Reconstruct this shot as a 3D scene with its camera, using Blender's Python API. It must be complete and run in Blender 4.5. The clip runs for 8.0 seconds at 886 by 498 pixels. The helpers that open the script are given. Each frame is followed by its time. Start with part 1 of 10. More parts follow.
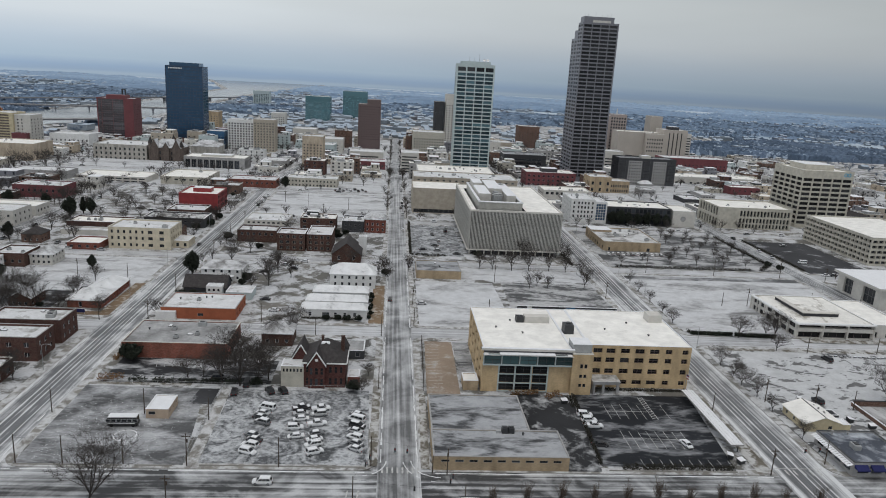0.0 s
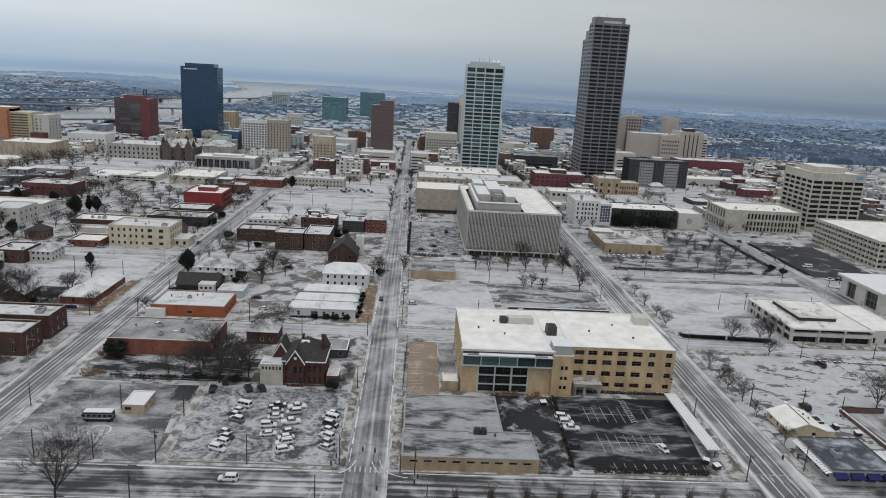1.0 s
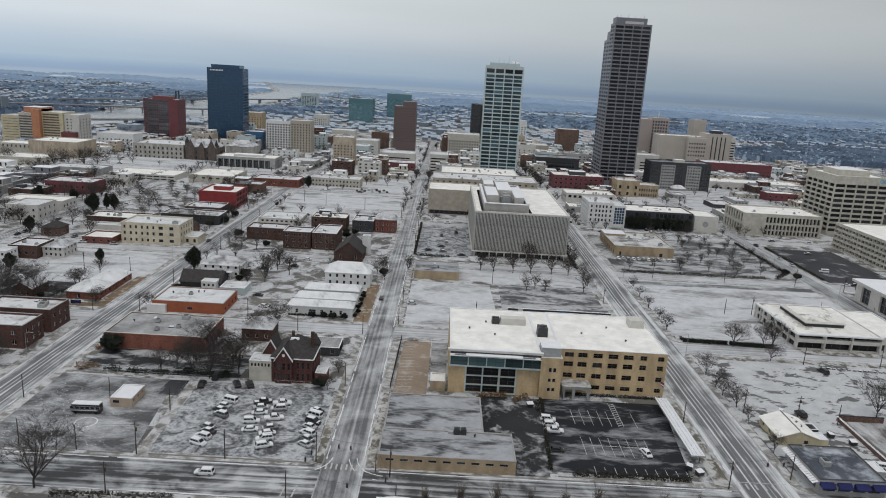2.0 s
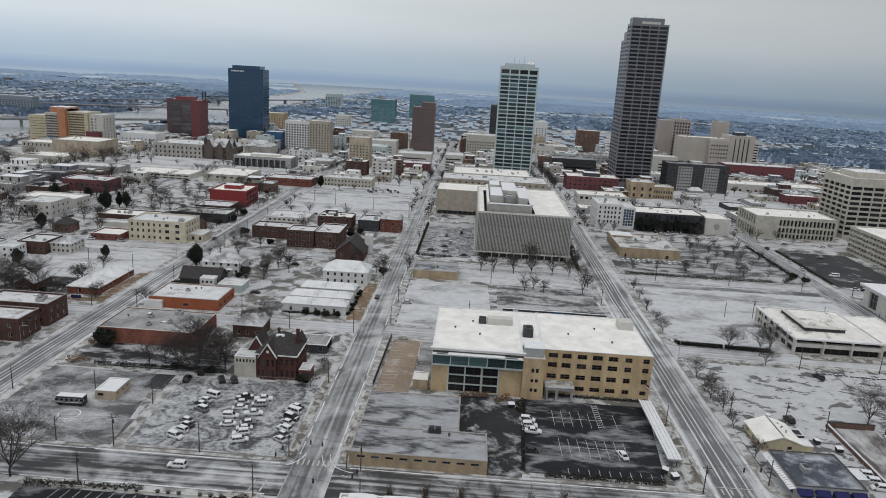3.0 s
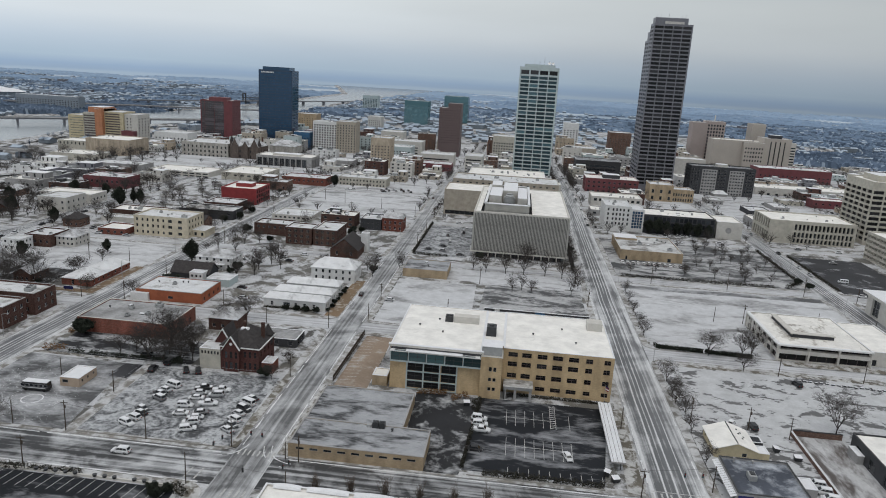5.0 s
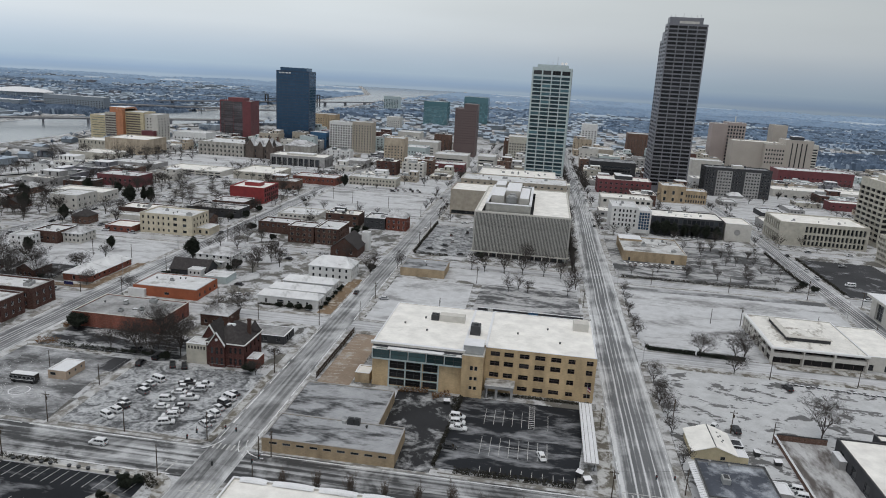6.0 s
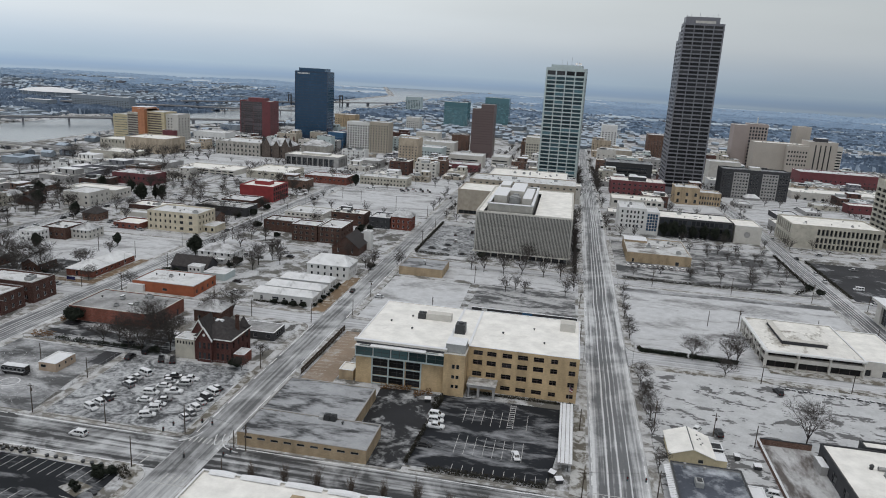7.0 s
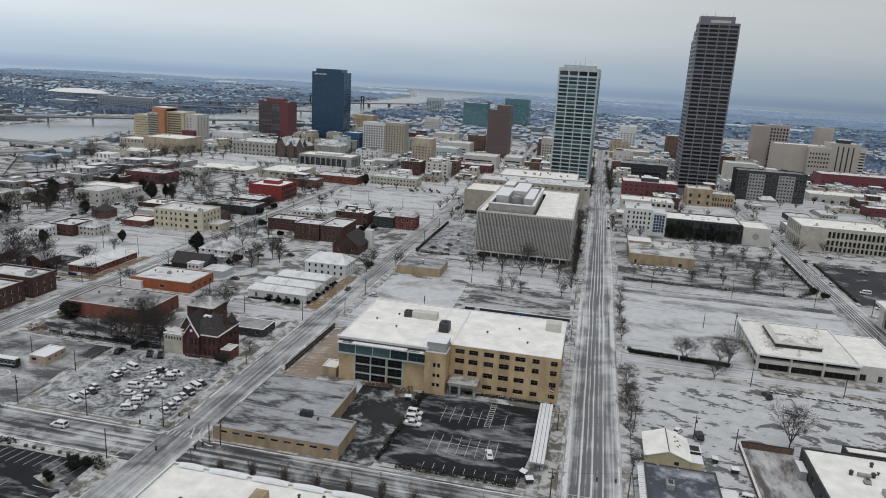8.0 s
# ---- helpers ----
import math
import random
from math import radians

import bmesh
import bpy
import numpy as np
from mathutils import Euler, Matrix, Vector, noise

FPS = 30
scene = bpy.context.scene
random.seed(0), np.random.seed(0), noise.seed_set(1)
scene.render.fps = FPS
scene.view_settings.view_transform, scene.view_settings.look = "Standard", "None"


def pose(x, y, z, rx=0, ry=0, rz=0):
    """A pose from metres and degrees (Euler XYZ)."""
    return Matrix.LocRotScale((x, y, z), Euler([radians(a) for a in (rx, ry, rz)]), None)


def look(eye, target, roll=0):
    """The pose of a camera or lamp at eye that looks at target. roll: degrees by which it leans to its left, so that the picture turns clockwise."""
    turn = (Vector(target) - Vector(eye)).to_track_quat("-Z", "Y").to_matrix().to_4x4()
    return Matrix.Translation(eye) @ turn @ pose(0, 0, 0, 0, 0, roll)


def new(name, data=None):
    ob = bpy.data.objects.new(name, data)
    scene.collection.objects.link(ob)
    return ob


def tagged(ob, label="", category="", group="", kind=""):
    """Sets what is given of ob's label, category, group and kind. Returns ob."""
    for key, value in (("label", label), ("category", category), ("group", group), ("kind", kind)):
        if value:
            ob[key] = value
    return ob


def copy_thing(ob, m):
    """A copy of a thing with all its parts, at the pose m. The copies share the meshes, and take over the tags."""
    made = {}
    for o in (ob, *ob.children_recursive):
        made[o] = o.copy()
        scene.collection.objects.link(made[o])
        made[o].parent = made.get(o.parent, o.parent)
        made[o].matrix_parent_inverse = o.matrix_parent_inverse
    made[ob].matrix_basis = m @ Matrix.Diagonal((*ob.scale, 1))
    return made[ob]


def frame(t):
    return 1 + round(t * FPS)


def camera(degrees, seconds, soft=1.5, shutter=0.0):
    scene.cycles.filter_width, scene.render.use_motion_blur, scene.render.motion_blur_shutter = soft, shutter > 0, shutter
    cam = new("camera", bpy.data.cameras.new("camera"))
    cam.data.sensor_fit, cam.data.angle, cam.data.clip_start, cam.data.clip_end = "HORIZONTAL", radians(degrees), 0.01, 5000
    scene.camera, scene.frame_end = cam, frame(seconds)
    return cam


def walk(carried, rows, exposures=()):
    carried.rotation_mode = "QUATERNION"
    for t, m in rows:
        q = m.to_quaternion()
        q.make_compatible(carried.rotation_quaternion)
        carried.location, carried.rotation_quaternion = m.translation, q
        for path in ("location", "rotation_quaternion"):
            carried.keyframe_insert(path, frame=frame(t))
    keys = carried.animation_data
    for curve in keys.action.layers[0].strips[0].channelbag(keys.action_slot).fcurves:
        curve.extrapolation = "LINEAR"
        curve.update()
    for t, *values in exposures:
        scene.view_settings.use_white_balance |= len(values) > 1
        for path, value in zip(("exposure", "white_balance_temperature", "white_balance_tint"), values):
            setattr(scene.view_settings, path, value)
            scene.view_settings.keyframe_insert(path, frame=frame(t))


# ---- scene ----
cam = camera(64.8, 8.0, soft=1.0)
METRES, EYE, TILT, LEAN, TURN = 106.0, 98.6, -14.0, -3.15, -3.8
ROWS = [
    (0.0, 0.0, 0.0, 0.0, 0.0, 0.0, 0.0),
    (0.5, 0.0612, 0.0047, -0.0023, 0.83, 0.06, -0.24),
    (1.0, 0.1227, 0.0089, -0.0046, 1.71, 0.11, -0.48),
    (1.5, 0.1843, 0.0135, -0.007, 2.93, 0.17, -0.79),
    (3.0, 0.3767, 0.0289, -0.0129, 6.38, 0.26, -1.68),
    (3.5, 0.4387, 0.0355, -0.0146, 7.21, 0.29, -1.89),
    (4.0, 0.5001, 0.0432, -0.016, 8.05, 0.3, -2.1),
    (4.5, 0.5619, 0.0515, -0.0174, 8.96, 0.3, -2.34),
    (6.0, 0.7458, 0.0825, -0.0204, 11.87, 0.29, -3.07),
    (6.5, 0.8067, 0.0944, -0.0208, 12.9, 0.27, -3.32),
    (7.0, 0.8675, 0.1076, -0.0208, 13.92, 0.25, -3.6),
    (7.5, 0.9282, 0.1221, -0.0209, 14.88, 0.24, -3.82),
    (8.0, 0.9884, 0.1372, -0.0207, 15.89, 0.21, -4.05),
]
walk(cam, [(t, pose(0, 0, EYE, TILT, LEAN, TURN) @ pose(METRES * x, METRES * y, METRES * z, 90 + pitch, roll, yaw)) for t, x, y, z, yaw, pitch, roll in ROWS])

# ---- light: overcast winter sky ----
SUN_UP, SUN_ROUND = radians(74), radians(200)
world = bpy.data.worlds.new("overcast_sky")
scene.world = world
world.use_nodes = True
wn, wl = world.node_tree.nodes, world.node_tree.links
wn.clear()
w_out, w_bg = wn.new("ShaderNodeOutputWorld"), wn.new("ShaderNodeBackground")
w_sky = wn.new("ShaderNodeTexSky")
w_sky.sky_type, w_sky.sun_disc = "NISHITA", False
w_sky.sun_elevation, w_sky.sun_rotation = SUN_UP, SUN_ROUND
w_sky.dust_density, w_sky.air_density = 4.0, 1.5
w_co, w_sep, w_ramp = wn.new("ShaderNodeTexCoord"), wn.new("ShaderNodeSeparateXYZ"), wn.new("ShaderNodeValToRGB")
w_noise, w_map = wn.new("ShaderNodeTexNoise"), wn.new("ShaderNodeMapping")
w_map.inputs["Scale"].default_value = (1.2, 1.2, 7.0)
w_noise.inputs["Scale"].default_value, w_noise.inputs["Detail"].default_value = 1.6, 4.0
cloud = w_ramp.color_ramp
cloud.elements[0].position, cloud.elements[0].color = 0.0, (0.445, 0.565, 0.69, 1)
cloud.elements[1].position, cloud.elements[1].color = 1.0, (0.645, 0.665, 0.68, 1)
for at, col in ((0.02, (0.525, 0.63, 0.745, 1)), (0.05, (0.66, 0.73, 0.80, 1)), (0.10, (0.71, 0.76, 0.80, 1)), (0.22, (0.695, 0.735, 0.775, 1)), (0.5, (0.635, 0.655, 0.675, 1))):
    e = cloud.elements.new(at)
    e.color = col
w_scale, w_mixc, w_mixs = wn.new("ShaderNodeMapRange"), wn.new("ShaderNodeMix"), wn.new("ShaderNodeMix")
w_scale.inputs["To Min"].default_value, w_scale.inputs["To Max"].default_value = 0.85, 1.15
w_mixc.data_type, w_mixc.blend_type = "RGBA", "MULTIPLY"
w_mixc.inputs["Factor"].default_value = 1.0
w_mixs.data_type = "RGBA"
w_mixs.inputs["Factor"].default_value = 0.03
wl.new(w_co.outputs["Generated"], w_sep.inputs[0])
wl.new(w_sep.outputs["Z"], w_ramp.inputs["Fac"])
wl.new(w_co.outputs["Generated"], w_map.inputs["Vector"])
wl.new(w_map.outputs[0], w_noise.inputs["Vector"])
wl.new(w_noise.outputs["Fac"], w_scale.inputs["Value"])
wl.new(w_ramp.outputs["Color"], w_mixc.inputs["A"])
wl.new(w_scale.outputs[0], w_mixc.inputs["B"])
w_side, w_mixd = wn.new("ShaderNodeMapRange"), wn.new("ShaderNodeMix")
w_side.inputs["From Min"].default_value, w_side.inputs["From Max"].default_value = -0.7, 0.7
w_side.inputs["To Min"].default_value, w_side.inputs["To Max"].default_value = 1.26, 0.62
w_mixd.data_type, w_mixd.blend_type = "RGBA", "MULTIPLY"
w_mixd.inputs["Factor"].default_value = 1.0
wl.new(w_sep.outputs["X"], w_side.inputs["Value"])
wl.new(w_mixc.outputs["Result"], w_mixd.inputs["A"])
wl.new(w_side.outputs[0], w_mixd.inputs["B"])
wl.new(w_mixd.outputs["Result"], w_mixs.inputs["A"])
wl.new(w_sky.outputs["Color"], w_mixs.inputs["B"])
wl.new(w_mixs.outputs["Result"], w_bg.inputs["Color"])
w_bg.inputs["Strength"].default_value = 0.80
wl.new(w_bg.outputs[0], w_out.inputs["Surface"])
sun_data = bpy.data.lights.new("sun", "SUN")
sun_data.energy, sun_data.angle, sun_data.color = 0.84, radians(40), (1.0, 0.985, 0.95)
sun = new("sun", sun_data)
sun.matrix_world = look((140, 60, 600), (60, 200, 0))
scene.view_settings.exposure = 0.0

# ---- materials ----
def nodes_of(name):
    m = bpy.data.materials.new(name)
    m.use_nodes = True
    n = m.node_tree.nodes
    return m, n, m.node_tree.links, n["Principled BSDF"]


def noise_node(n, l, co, scale, detail=4.0, rough=0.55, stretch=None):
    t = n.new("ShaderNodeTexNoise")
    t.inputs["Scale"].default_value, t.inputs["Detail"].default_value, t.inputs["Roughness"].default_value = scale, detail, rough
    if stretch:
        mp = n.new("ShaderNodeMapping")
        mp.inputs["Scale"].default_value = stretch
        l.new(co, mp.inputs["Vector"])
        co = mp.outputs[0]
    l.new(co, t.inputs["Vector"])
    return t.outputs["Fac"]


def ramp_node(n, l, fac, stops):
    r = n.new("ShaderNodeValToRGB")
    el = r.color_ramp.elements
    el[0].position, el[0].color = stops[0][0], (*stops[0][1], 1)
    el[1].position, el[1].color = stops[-1][0], (*stops[-1][1], 1)
    for p, c in stops[1:-1]:
        e = el.new(p)
        e.color = (*c, 1)
    l.new(fac, r.inputs["Fac"])
    return r.outputs["Color"]


def mix_node(n, l, fac, a, b, kind="MIX"):
    x = n.new("ShaderNodeMix")
    x.data_type, x.blend_type = "RGBA", kind
    for key, v in (("Factor", fac), ("A", a), ("B", b)):
        if isinstance(v, (int, float)):
            x.inputs[key].default_value = v
        elif isinstance(v, tuple):
            x.inputs[key].default_value = (*v, 1)
        else:
            l.new(v, x.inputs[key])
    return x.outputs["Result"]


def bump_node(n, l, b, fac, strength=0.3, distance=0.03):
    u = n.new("ShaderNodeBump")
    u.inputs["Strength"].default_value, u.inputs["Distance"].default_value = strength, distance
    l.new(fac, u.inputs["Height"])
    l.new(u.outputs[0], b.inputs["Normal"])


def grey(v):
    return (v, v, v)


def shade(c, k):
    return tuple(min(1.0, v * k) for v in c)


def plain(name, c, rough=0.8, metal=0.0, scale=0.35, vary=0.2, fine=6.0, bump=0.15, per_object=0.0):
    """A surface of one colour with broad stains, fine grain and a little relief."""
    m, n, l, b = nodes_of(name)
    co = n.new("ShaderNodeTexCoord").outputs["Object"]
    broad = noise_node(n, l, co, scale, 5)
    grain = noise_node(n, l, co, fine, 3)
    col = ramp_node(n, l, broad, [(0.3, shade(c, 1 - vary)), (0.7, shade(c, 1 + vary * 0.6))])
    col = mix_node(n, l, 0.5, col, ramp_node(n, l, grain, [(0.3, grey(0.72)), (0.7, grey(1.0))]), "MULTIPLY")
    if per_object:
        info = n.new("ShaderNodeObjectInfo")
        col = mix_node(n, l, 1.0, col, ramp_node(n, l, info.outputs["Random"], [(0, grey(1 - per_object)), (1, grey(1.0))]), "MULTIPLY")
    l.new(col, b.inputs["Base Color"])
    b.inputs["Roughness"].default_value, b.inputs["Metallic"].default_value = rough, metal
    b.inputs["Specular IOR Level"].default_value = 0.2 if rough >= 0.75 else 0.5
    bump_node(n, l, b, grain, bump)
    return m


def masonry(name, c, mortar, course=0.22, long=0.6, rough=0.85, vary=0.25):
    """Brick or block courses at real size, with damp streaks down the wall."""
    m, n, l, b = nodes_of(name)
    tc = n.new("ShaderNodeTexCoord").outputs["Object"]
    sep, add, com = n.new("ShaderNodeSeparateXYZ"), n.new("ShaderNodeMath"), n.new("ShaderNodeCombineXYZ")
    l.new(tc, sep.inputs[0])
    l.new(sep.outputs["X"], add.inputs[0])
    l.new(sep.outputs["Y"], add.inputs[1])
    l.new(add.outputs[0], com.inputs["X"])
    l.new(sep.outputs["Z"], com.inputs["Y"])
    br = n.new("ShaderNodeTexBrick")
    br.inputs["Scale"].default_value = 1.0
    br.inputs["Brick Width"].default_value, br.inputs["Row Height"].default_value = long, course
    br.inputs["Mortar Size"].default_value, br.inputs["Bias"].default_value = 0.012, 0.0
    br.inputs["Color1"].default_value, br.inputs["Color2"].default_value = (*shade(c, 1 - vary), 1), (*shade(c, 1 + vary), 1)
    br.inputs["Mortar"].default_value = (*mortar, 1)
    l.new(com.outputs[0], br.inputs["Vector"])
    broad = noise_node(n, l, tc, 0.3, 5, stretch=(1, 1, 0.35))
    col = mix_node(n, l, 1.0, br.outputs["Color"], ramp_node(n, l, broad, [(0.3, grey(0.65)), (0.65, grey(1.08))]), "MULTIPLY")
    l.new(col, b.inputs["Base Color"])
    b.inputs["Roughness"].default_value = rough
    b.inputs["Specular IOR Level"].default_value = 0.2
    bump_node(n, l, b, br.outputs["Fac"], -0.3, 0.01)
    return m


def patchy(name, bare, snow, lo, hi, scale=0.12, stretch=None, rough=0.75, second=None, fine=0.7, grit=0.26, rag=0.3, warp=0.6):
    """Wind-blown, thin snow over a bare surface: bare below lo, snow above hi."""
    m, n, l, b = nodes_of(name)
    co = n.new("ShaderNodeTexCoord").outputs["Object"]
    big = noise_node(n, l, co, scale, 6, 0.58, stretch)
    big.node.inputs["Distortion"].default_value = warp
    small = noise_node(n, l, co, fine, 4, 0.6, stretch)
    fac = n.new("ShaderNodeMath")
    fac.operation = "MULTIPLY_ADD"
    l.new(small, fac.inputs[0])
    fac.inputs[1].default_value = rag
    l.new(big, fac.inputs[2])
    mask = ramp_node(n, l, fac.outputs[0], [(lo + rag / 2, (0, 0, 0)), (hi + rag / 2, (1, 1, 1))])
    low = noise_node(n, l, co, 0.035, 4)
    mid = noise_node(n, l, co, 0.22, 5, 0.6)
    bare_c = ramp_node(n, l, low, [(0.35, shade(bare, 0.75)), (0.65, shade(second or bare, 1.2))])
    snow_c = ramp_node(n, l, mid, [(0.30, shade(snow, 0.82)), (0.68, shade(snow, 1.05))])
    col = mix_node(n, l, mask, bare_c, snow_c)
    speck = ramp_node(n, l, noise_node(n, l, co, 1.5, 5, 0.7), [(0.36, grey(0.5)), (0.56, grey(1.0))])
    l.new(mix_node(n, l, grit, col, speck, "MULTIPLY"), b.inputs["Base Color"])
    b.inputs["Roughness"].default_value = rough
    b.inputs["Specular IOR Level"].default_value = 0.15
    bump_node(n, l, b, mask, 0.25, 0.04)
    return m


def road_mat(name, across, tar, snow, lo, hi, lines=0.10, pitch=1.3, reach=4.5, thin=5.0, side=0.0, blot=0.42, bare=99.0):
    """Asphalt with snow left in long lines between the wheel tracks and along the gutters; across: 0 for a road that runs along y, 1 along x."""
    m, n, l, b = nodes_of(name)
    co = n.new("ShaderNodeTexCoord").outputs["Object"]
    st = (1.0, 0.010, 1.0) if across == 0 else (0.010, 1.0, 1.0)
    st2 = (1.0, 0.09, 1.0) if across == 0 else (0.09, 1.0, 1.0)

    def calc(op, p, q, r=None):
        x = n.new("ShaderNodeMath")
        x.operation = op
        for i, v in enumerate((p, q, r)):
            if v is None:
                continue
            if isinstance(v, (int, float)):
                x.inputs[i].default_value = v
            else:
                l.new(v, x.inputs[i])
        return x.outputs[0]

    sep = n.new("ShaderNodeSeparateXYZ")
    l.new(co, sep.inputs[0])
    u = sep.outputs["X" if across == 0 else "Y"]
    wob = noise_node(n, l, co, 0.012, 2, 0.5)
    u = calc("ADD", u, calc("MULTIPLY", calc("SUBTRACT", wob, 0.5), 2.4))
    comb = calc("POWER", calc("ABSOLUTE", calc("COSINE", calc("MULTIPLY", u, math.pi / pitch), 0), 0), thin)
    uneven = calc("MULTIPLY_ADD", noise_node(n, l, co, 0.45, 2, 0.5, st), 3.0, -0.9)
    wave = calc("MULTIPLY_ADD", calc("MULTIPLY", comb, uneven), 1.6, -0.40)
    inside = calc("LESS_THAN", calc("ABSOLUTE", u, 0), reach)
    inside = calc("MULTIPLY", inside, calc("LESS_THAN", u, bare))
    outside = calc("MULTIPLY", calc("SUBTRACT", 1.0, inside), side)
    gutter = calc("MULTIPLY", calc("GREATER_THAN", calc("ABSOLUTE", u, 0), reach + 1.6), 0.08)
    body = calc("ADD", calc("ADD", calc("MULTIPLY", calc("MULTIPLY", wave, inside), lines), gutter), outside)
    f = calc("ADD", calc("MULTIPLY_ADD", noise_node(n, l, co, 0.8, 3, 0.55, st), 0.5, 0.25), body)
    f = calc("MULTIPLY_ADD", noise_node(n, l, co, 0.5, 4, 0.55, st2), 0.28, f)
    slush = noise_node(n, l, co, 0.06, 5, 0.6)
    slush.node.inputs["Distortion"].default_value = 1.0
    f = calc("MULTIPLY_ADD", slush, blot, f)
    f = calc("SUBTRACT", f, 0.14 + blot / 2)
    mask = ramp_node(n, l, f, [(lo, (0, 0, 0)), (hi, (1, 1, 1))])
    wet = ramp_node(n, l, noise_node(n, l, co, 0.06, 5, 0.6, st2), [(0.35, shade(tar, 0.65)), (0.65, shade(tar, 1.2))])
    speck = ramp_node(n, l, noise_node(n, l, co, 1.6, 4, 0.7), [(0.35, grey(0.7)), (0.6, grey(1.0))])
    col = mix_node(n, l, mask, wet, snow)
    l.new(mix_node(n, l, 0.4, col, speck, "MULTIPLY"), b.inputs["Base Color"])
    b.inputs["Roughness"].default_value = 0.6
    b.inputs["Specular IOR Level"].default_value = 0.25
    bump_node(n, l, b, mask, 0.2, 0.03)
    return m


def glass_mat(name, c, rough=0.08, vary=0.5, ior=1.5):
    m, n, l, b = nodes_of(name)
    info = n.new("ShaderNodeObjectInfo")
    geo = n.new("ShaderNodeNewGeometry")
    add = n.new("ShaderNodeMath")
    add.operation = "ADD"
    l.new(info.outputs["Random"], add.inputs[0])
    l.new(geo.outputs["Random Per Island"], add.inputs[1])
    fr = n.new("ShaderNodeMath")
    fr.operation = "FRACT"
    l.new(add.outputs[0], fr.inputs[0])
    l.new(ramp_node(n, l, fr.outputs[0], [(0, shade(c, 1 - vary)), (0.75, c), (1, shade(c, 1 + vary * 2))]), b.inputs["Base Color"])
    b.inputs["Roughness"].default_value, b.inputs["IOR"].default_value = rough, ior
    return m


SNOW = (0.54, 0.55, 0.565)
M_SNOW = plain("clean_snow", (0.78, 0.79, 0.81), 0.7, scale=0.5, vary=0.06, bump=0.2)
M_ROOF_SNOW = patchy("snowy_roof", (0.30, 0.29, 0.27), (0.67, 0.68, 0.69), 0.30, 0.44, 0.14)
M_ROOF_WHITE = patchy("thick_snow_roof", (0.58, 0.56, 0.52), (0.84, 0.825, 0.785), 0.16, 0.36, 0.08, (0.7, 1.1, 1), grit=0.08)
M_ROOF_STAIN = patchy("stained_snow_roof", (0.30, 0.275, 0.235), (0.80, 0.785, 0.745), 0.34, 0.48, 0.10, (1.2, 0.7, 1), grit=0.2, rag=0.4)
M_ROOF_GREY = patchy("wet_grey_roof", (0.060, 0.062, 0.066), (0.36, 0.37, 0.385), 0.37, 0.54, 0.13, (0.55, 1.5, 1), grit=0.2)
M_ROOF_WORN = patchy("worn_snow_roof", (0.20, 0.19, 0.175), (0.60, 0.605, 0.605), 0.38, 0.56, 0.12)
M_ROOF_DARK = patchy("dark_membrane_roof", (0.045, 0.047, 0.052), (0.50, 0.52, 0.55), 0.50, 0.66, 0.16)
M_ROOF_SLATE = patchy("wet_slate_grey_roof", (0.085, 0.095, 0.118), (0.46, 0.49, 0.53), 0.46, 0.70, 0.13, (1.0, 1.0, 1))
M_ROOF_METAL = patchy("snowed_metal_roof", (0.34, 0.35, 0.36), (0.70, 0.71, 0.72), 0.26, 0.44, 0.2, None, 0.6, grit=0.05)
M_SLATE = plain("dark_slate_shingles", (0.055, 0.050, 0.050), 0.75, vary=0.35, scale=1.0)
M_SHINGLE = patchy("snowy_shingles", (0.15, 0.145, 0.14), (0.60, 0.61, 0.625), 0.28, 0.56, 0.16)
M_GROUND = patchy("city_ground", (0.13, 0.128, 0.124), SNOW, 0.42, 0.56, 0.05, None, 0.8, (0.155, 0.147, 0.132))
# far ground, roofs and walls: distance haze painted in as bluer, flatter colours
M_GROUND_FAR = patchy("far_haze_tinted_fields", (0.235, 0.310, 0.390), (0.50, 0.57, 0.64), 0.40, 0.54, 0.0035, (0.5, 1.0, 1), 0.8, (0.255, 0.33, 0.41), 0.02, 0.0)
M_ROOF_FAR = plain("far_hazy_snow_roofs", (0.42, 0.49, 0.56), 0.8)
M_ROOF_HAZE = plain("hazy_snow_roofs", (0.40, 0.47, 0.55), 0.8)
M_WALL_FAR = plain("far_hazy_pale_walls", (0.30, 0.34, 0.38), 0.8)
M_WALL_FAR_DIM = plain("far_hazy_grey_walls", (0.19, 0.22, 0.25), 0.8)
M_WALL_FAR_DARK = plain("far_hazy_brick_walls", (0.17, 0.17, 0.19), 0.8)
M_BLOCK = patchy("snowy_yard", (0.122, 0.120, 0.114), SNOW, 0.435, 0.55, 0.11, None, 0.8, (0.150, 0.143, 0.128), 0.8, grit=0.3)
M_FIELD = patchy("open_snowfield", (0.23, 0.23, 0.232), (0.56, 0.57, 0.585), 0.32, 0.50, 0.07, (0.5, 1.3, 1), grit=0.15)
M_FIELD_WET = patchy("thawing_snowfield", (0.14, 0.14, 0.142), (0.52, 0.53, 0.54), 0.42, 0.46, 0.15, (0.7, 1.1, 1), grit=0.2, rag=0.4, fine=0.6)
M_WALK = patchy("snowy_pavement", (0.22, 0.21, 0.19), (0.55, 0.555, 0.56), 0.40, 0.58, 0.25)
M_KERB = plain("kerb_concrete", (0.30, 0.29, 0.27), 0.85)
M_VERGE = patchy("dead_grass_verge", (0.148, 0.135, 0.112), (0.50, 0.50, 0.49), 0.44, 0.58, 0.3)
M_LOT_GREY = patchy("dusted_asphalt", (0.095, 0.097, 0.100), (0.49, 0.50, 0.515), 0.38, 0.66, 0.10, (0.7, 1.3, 1), grit=0.35)
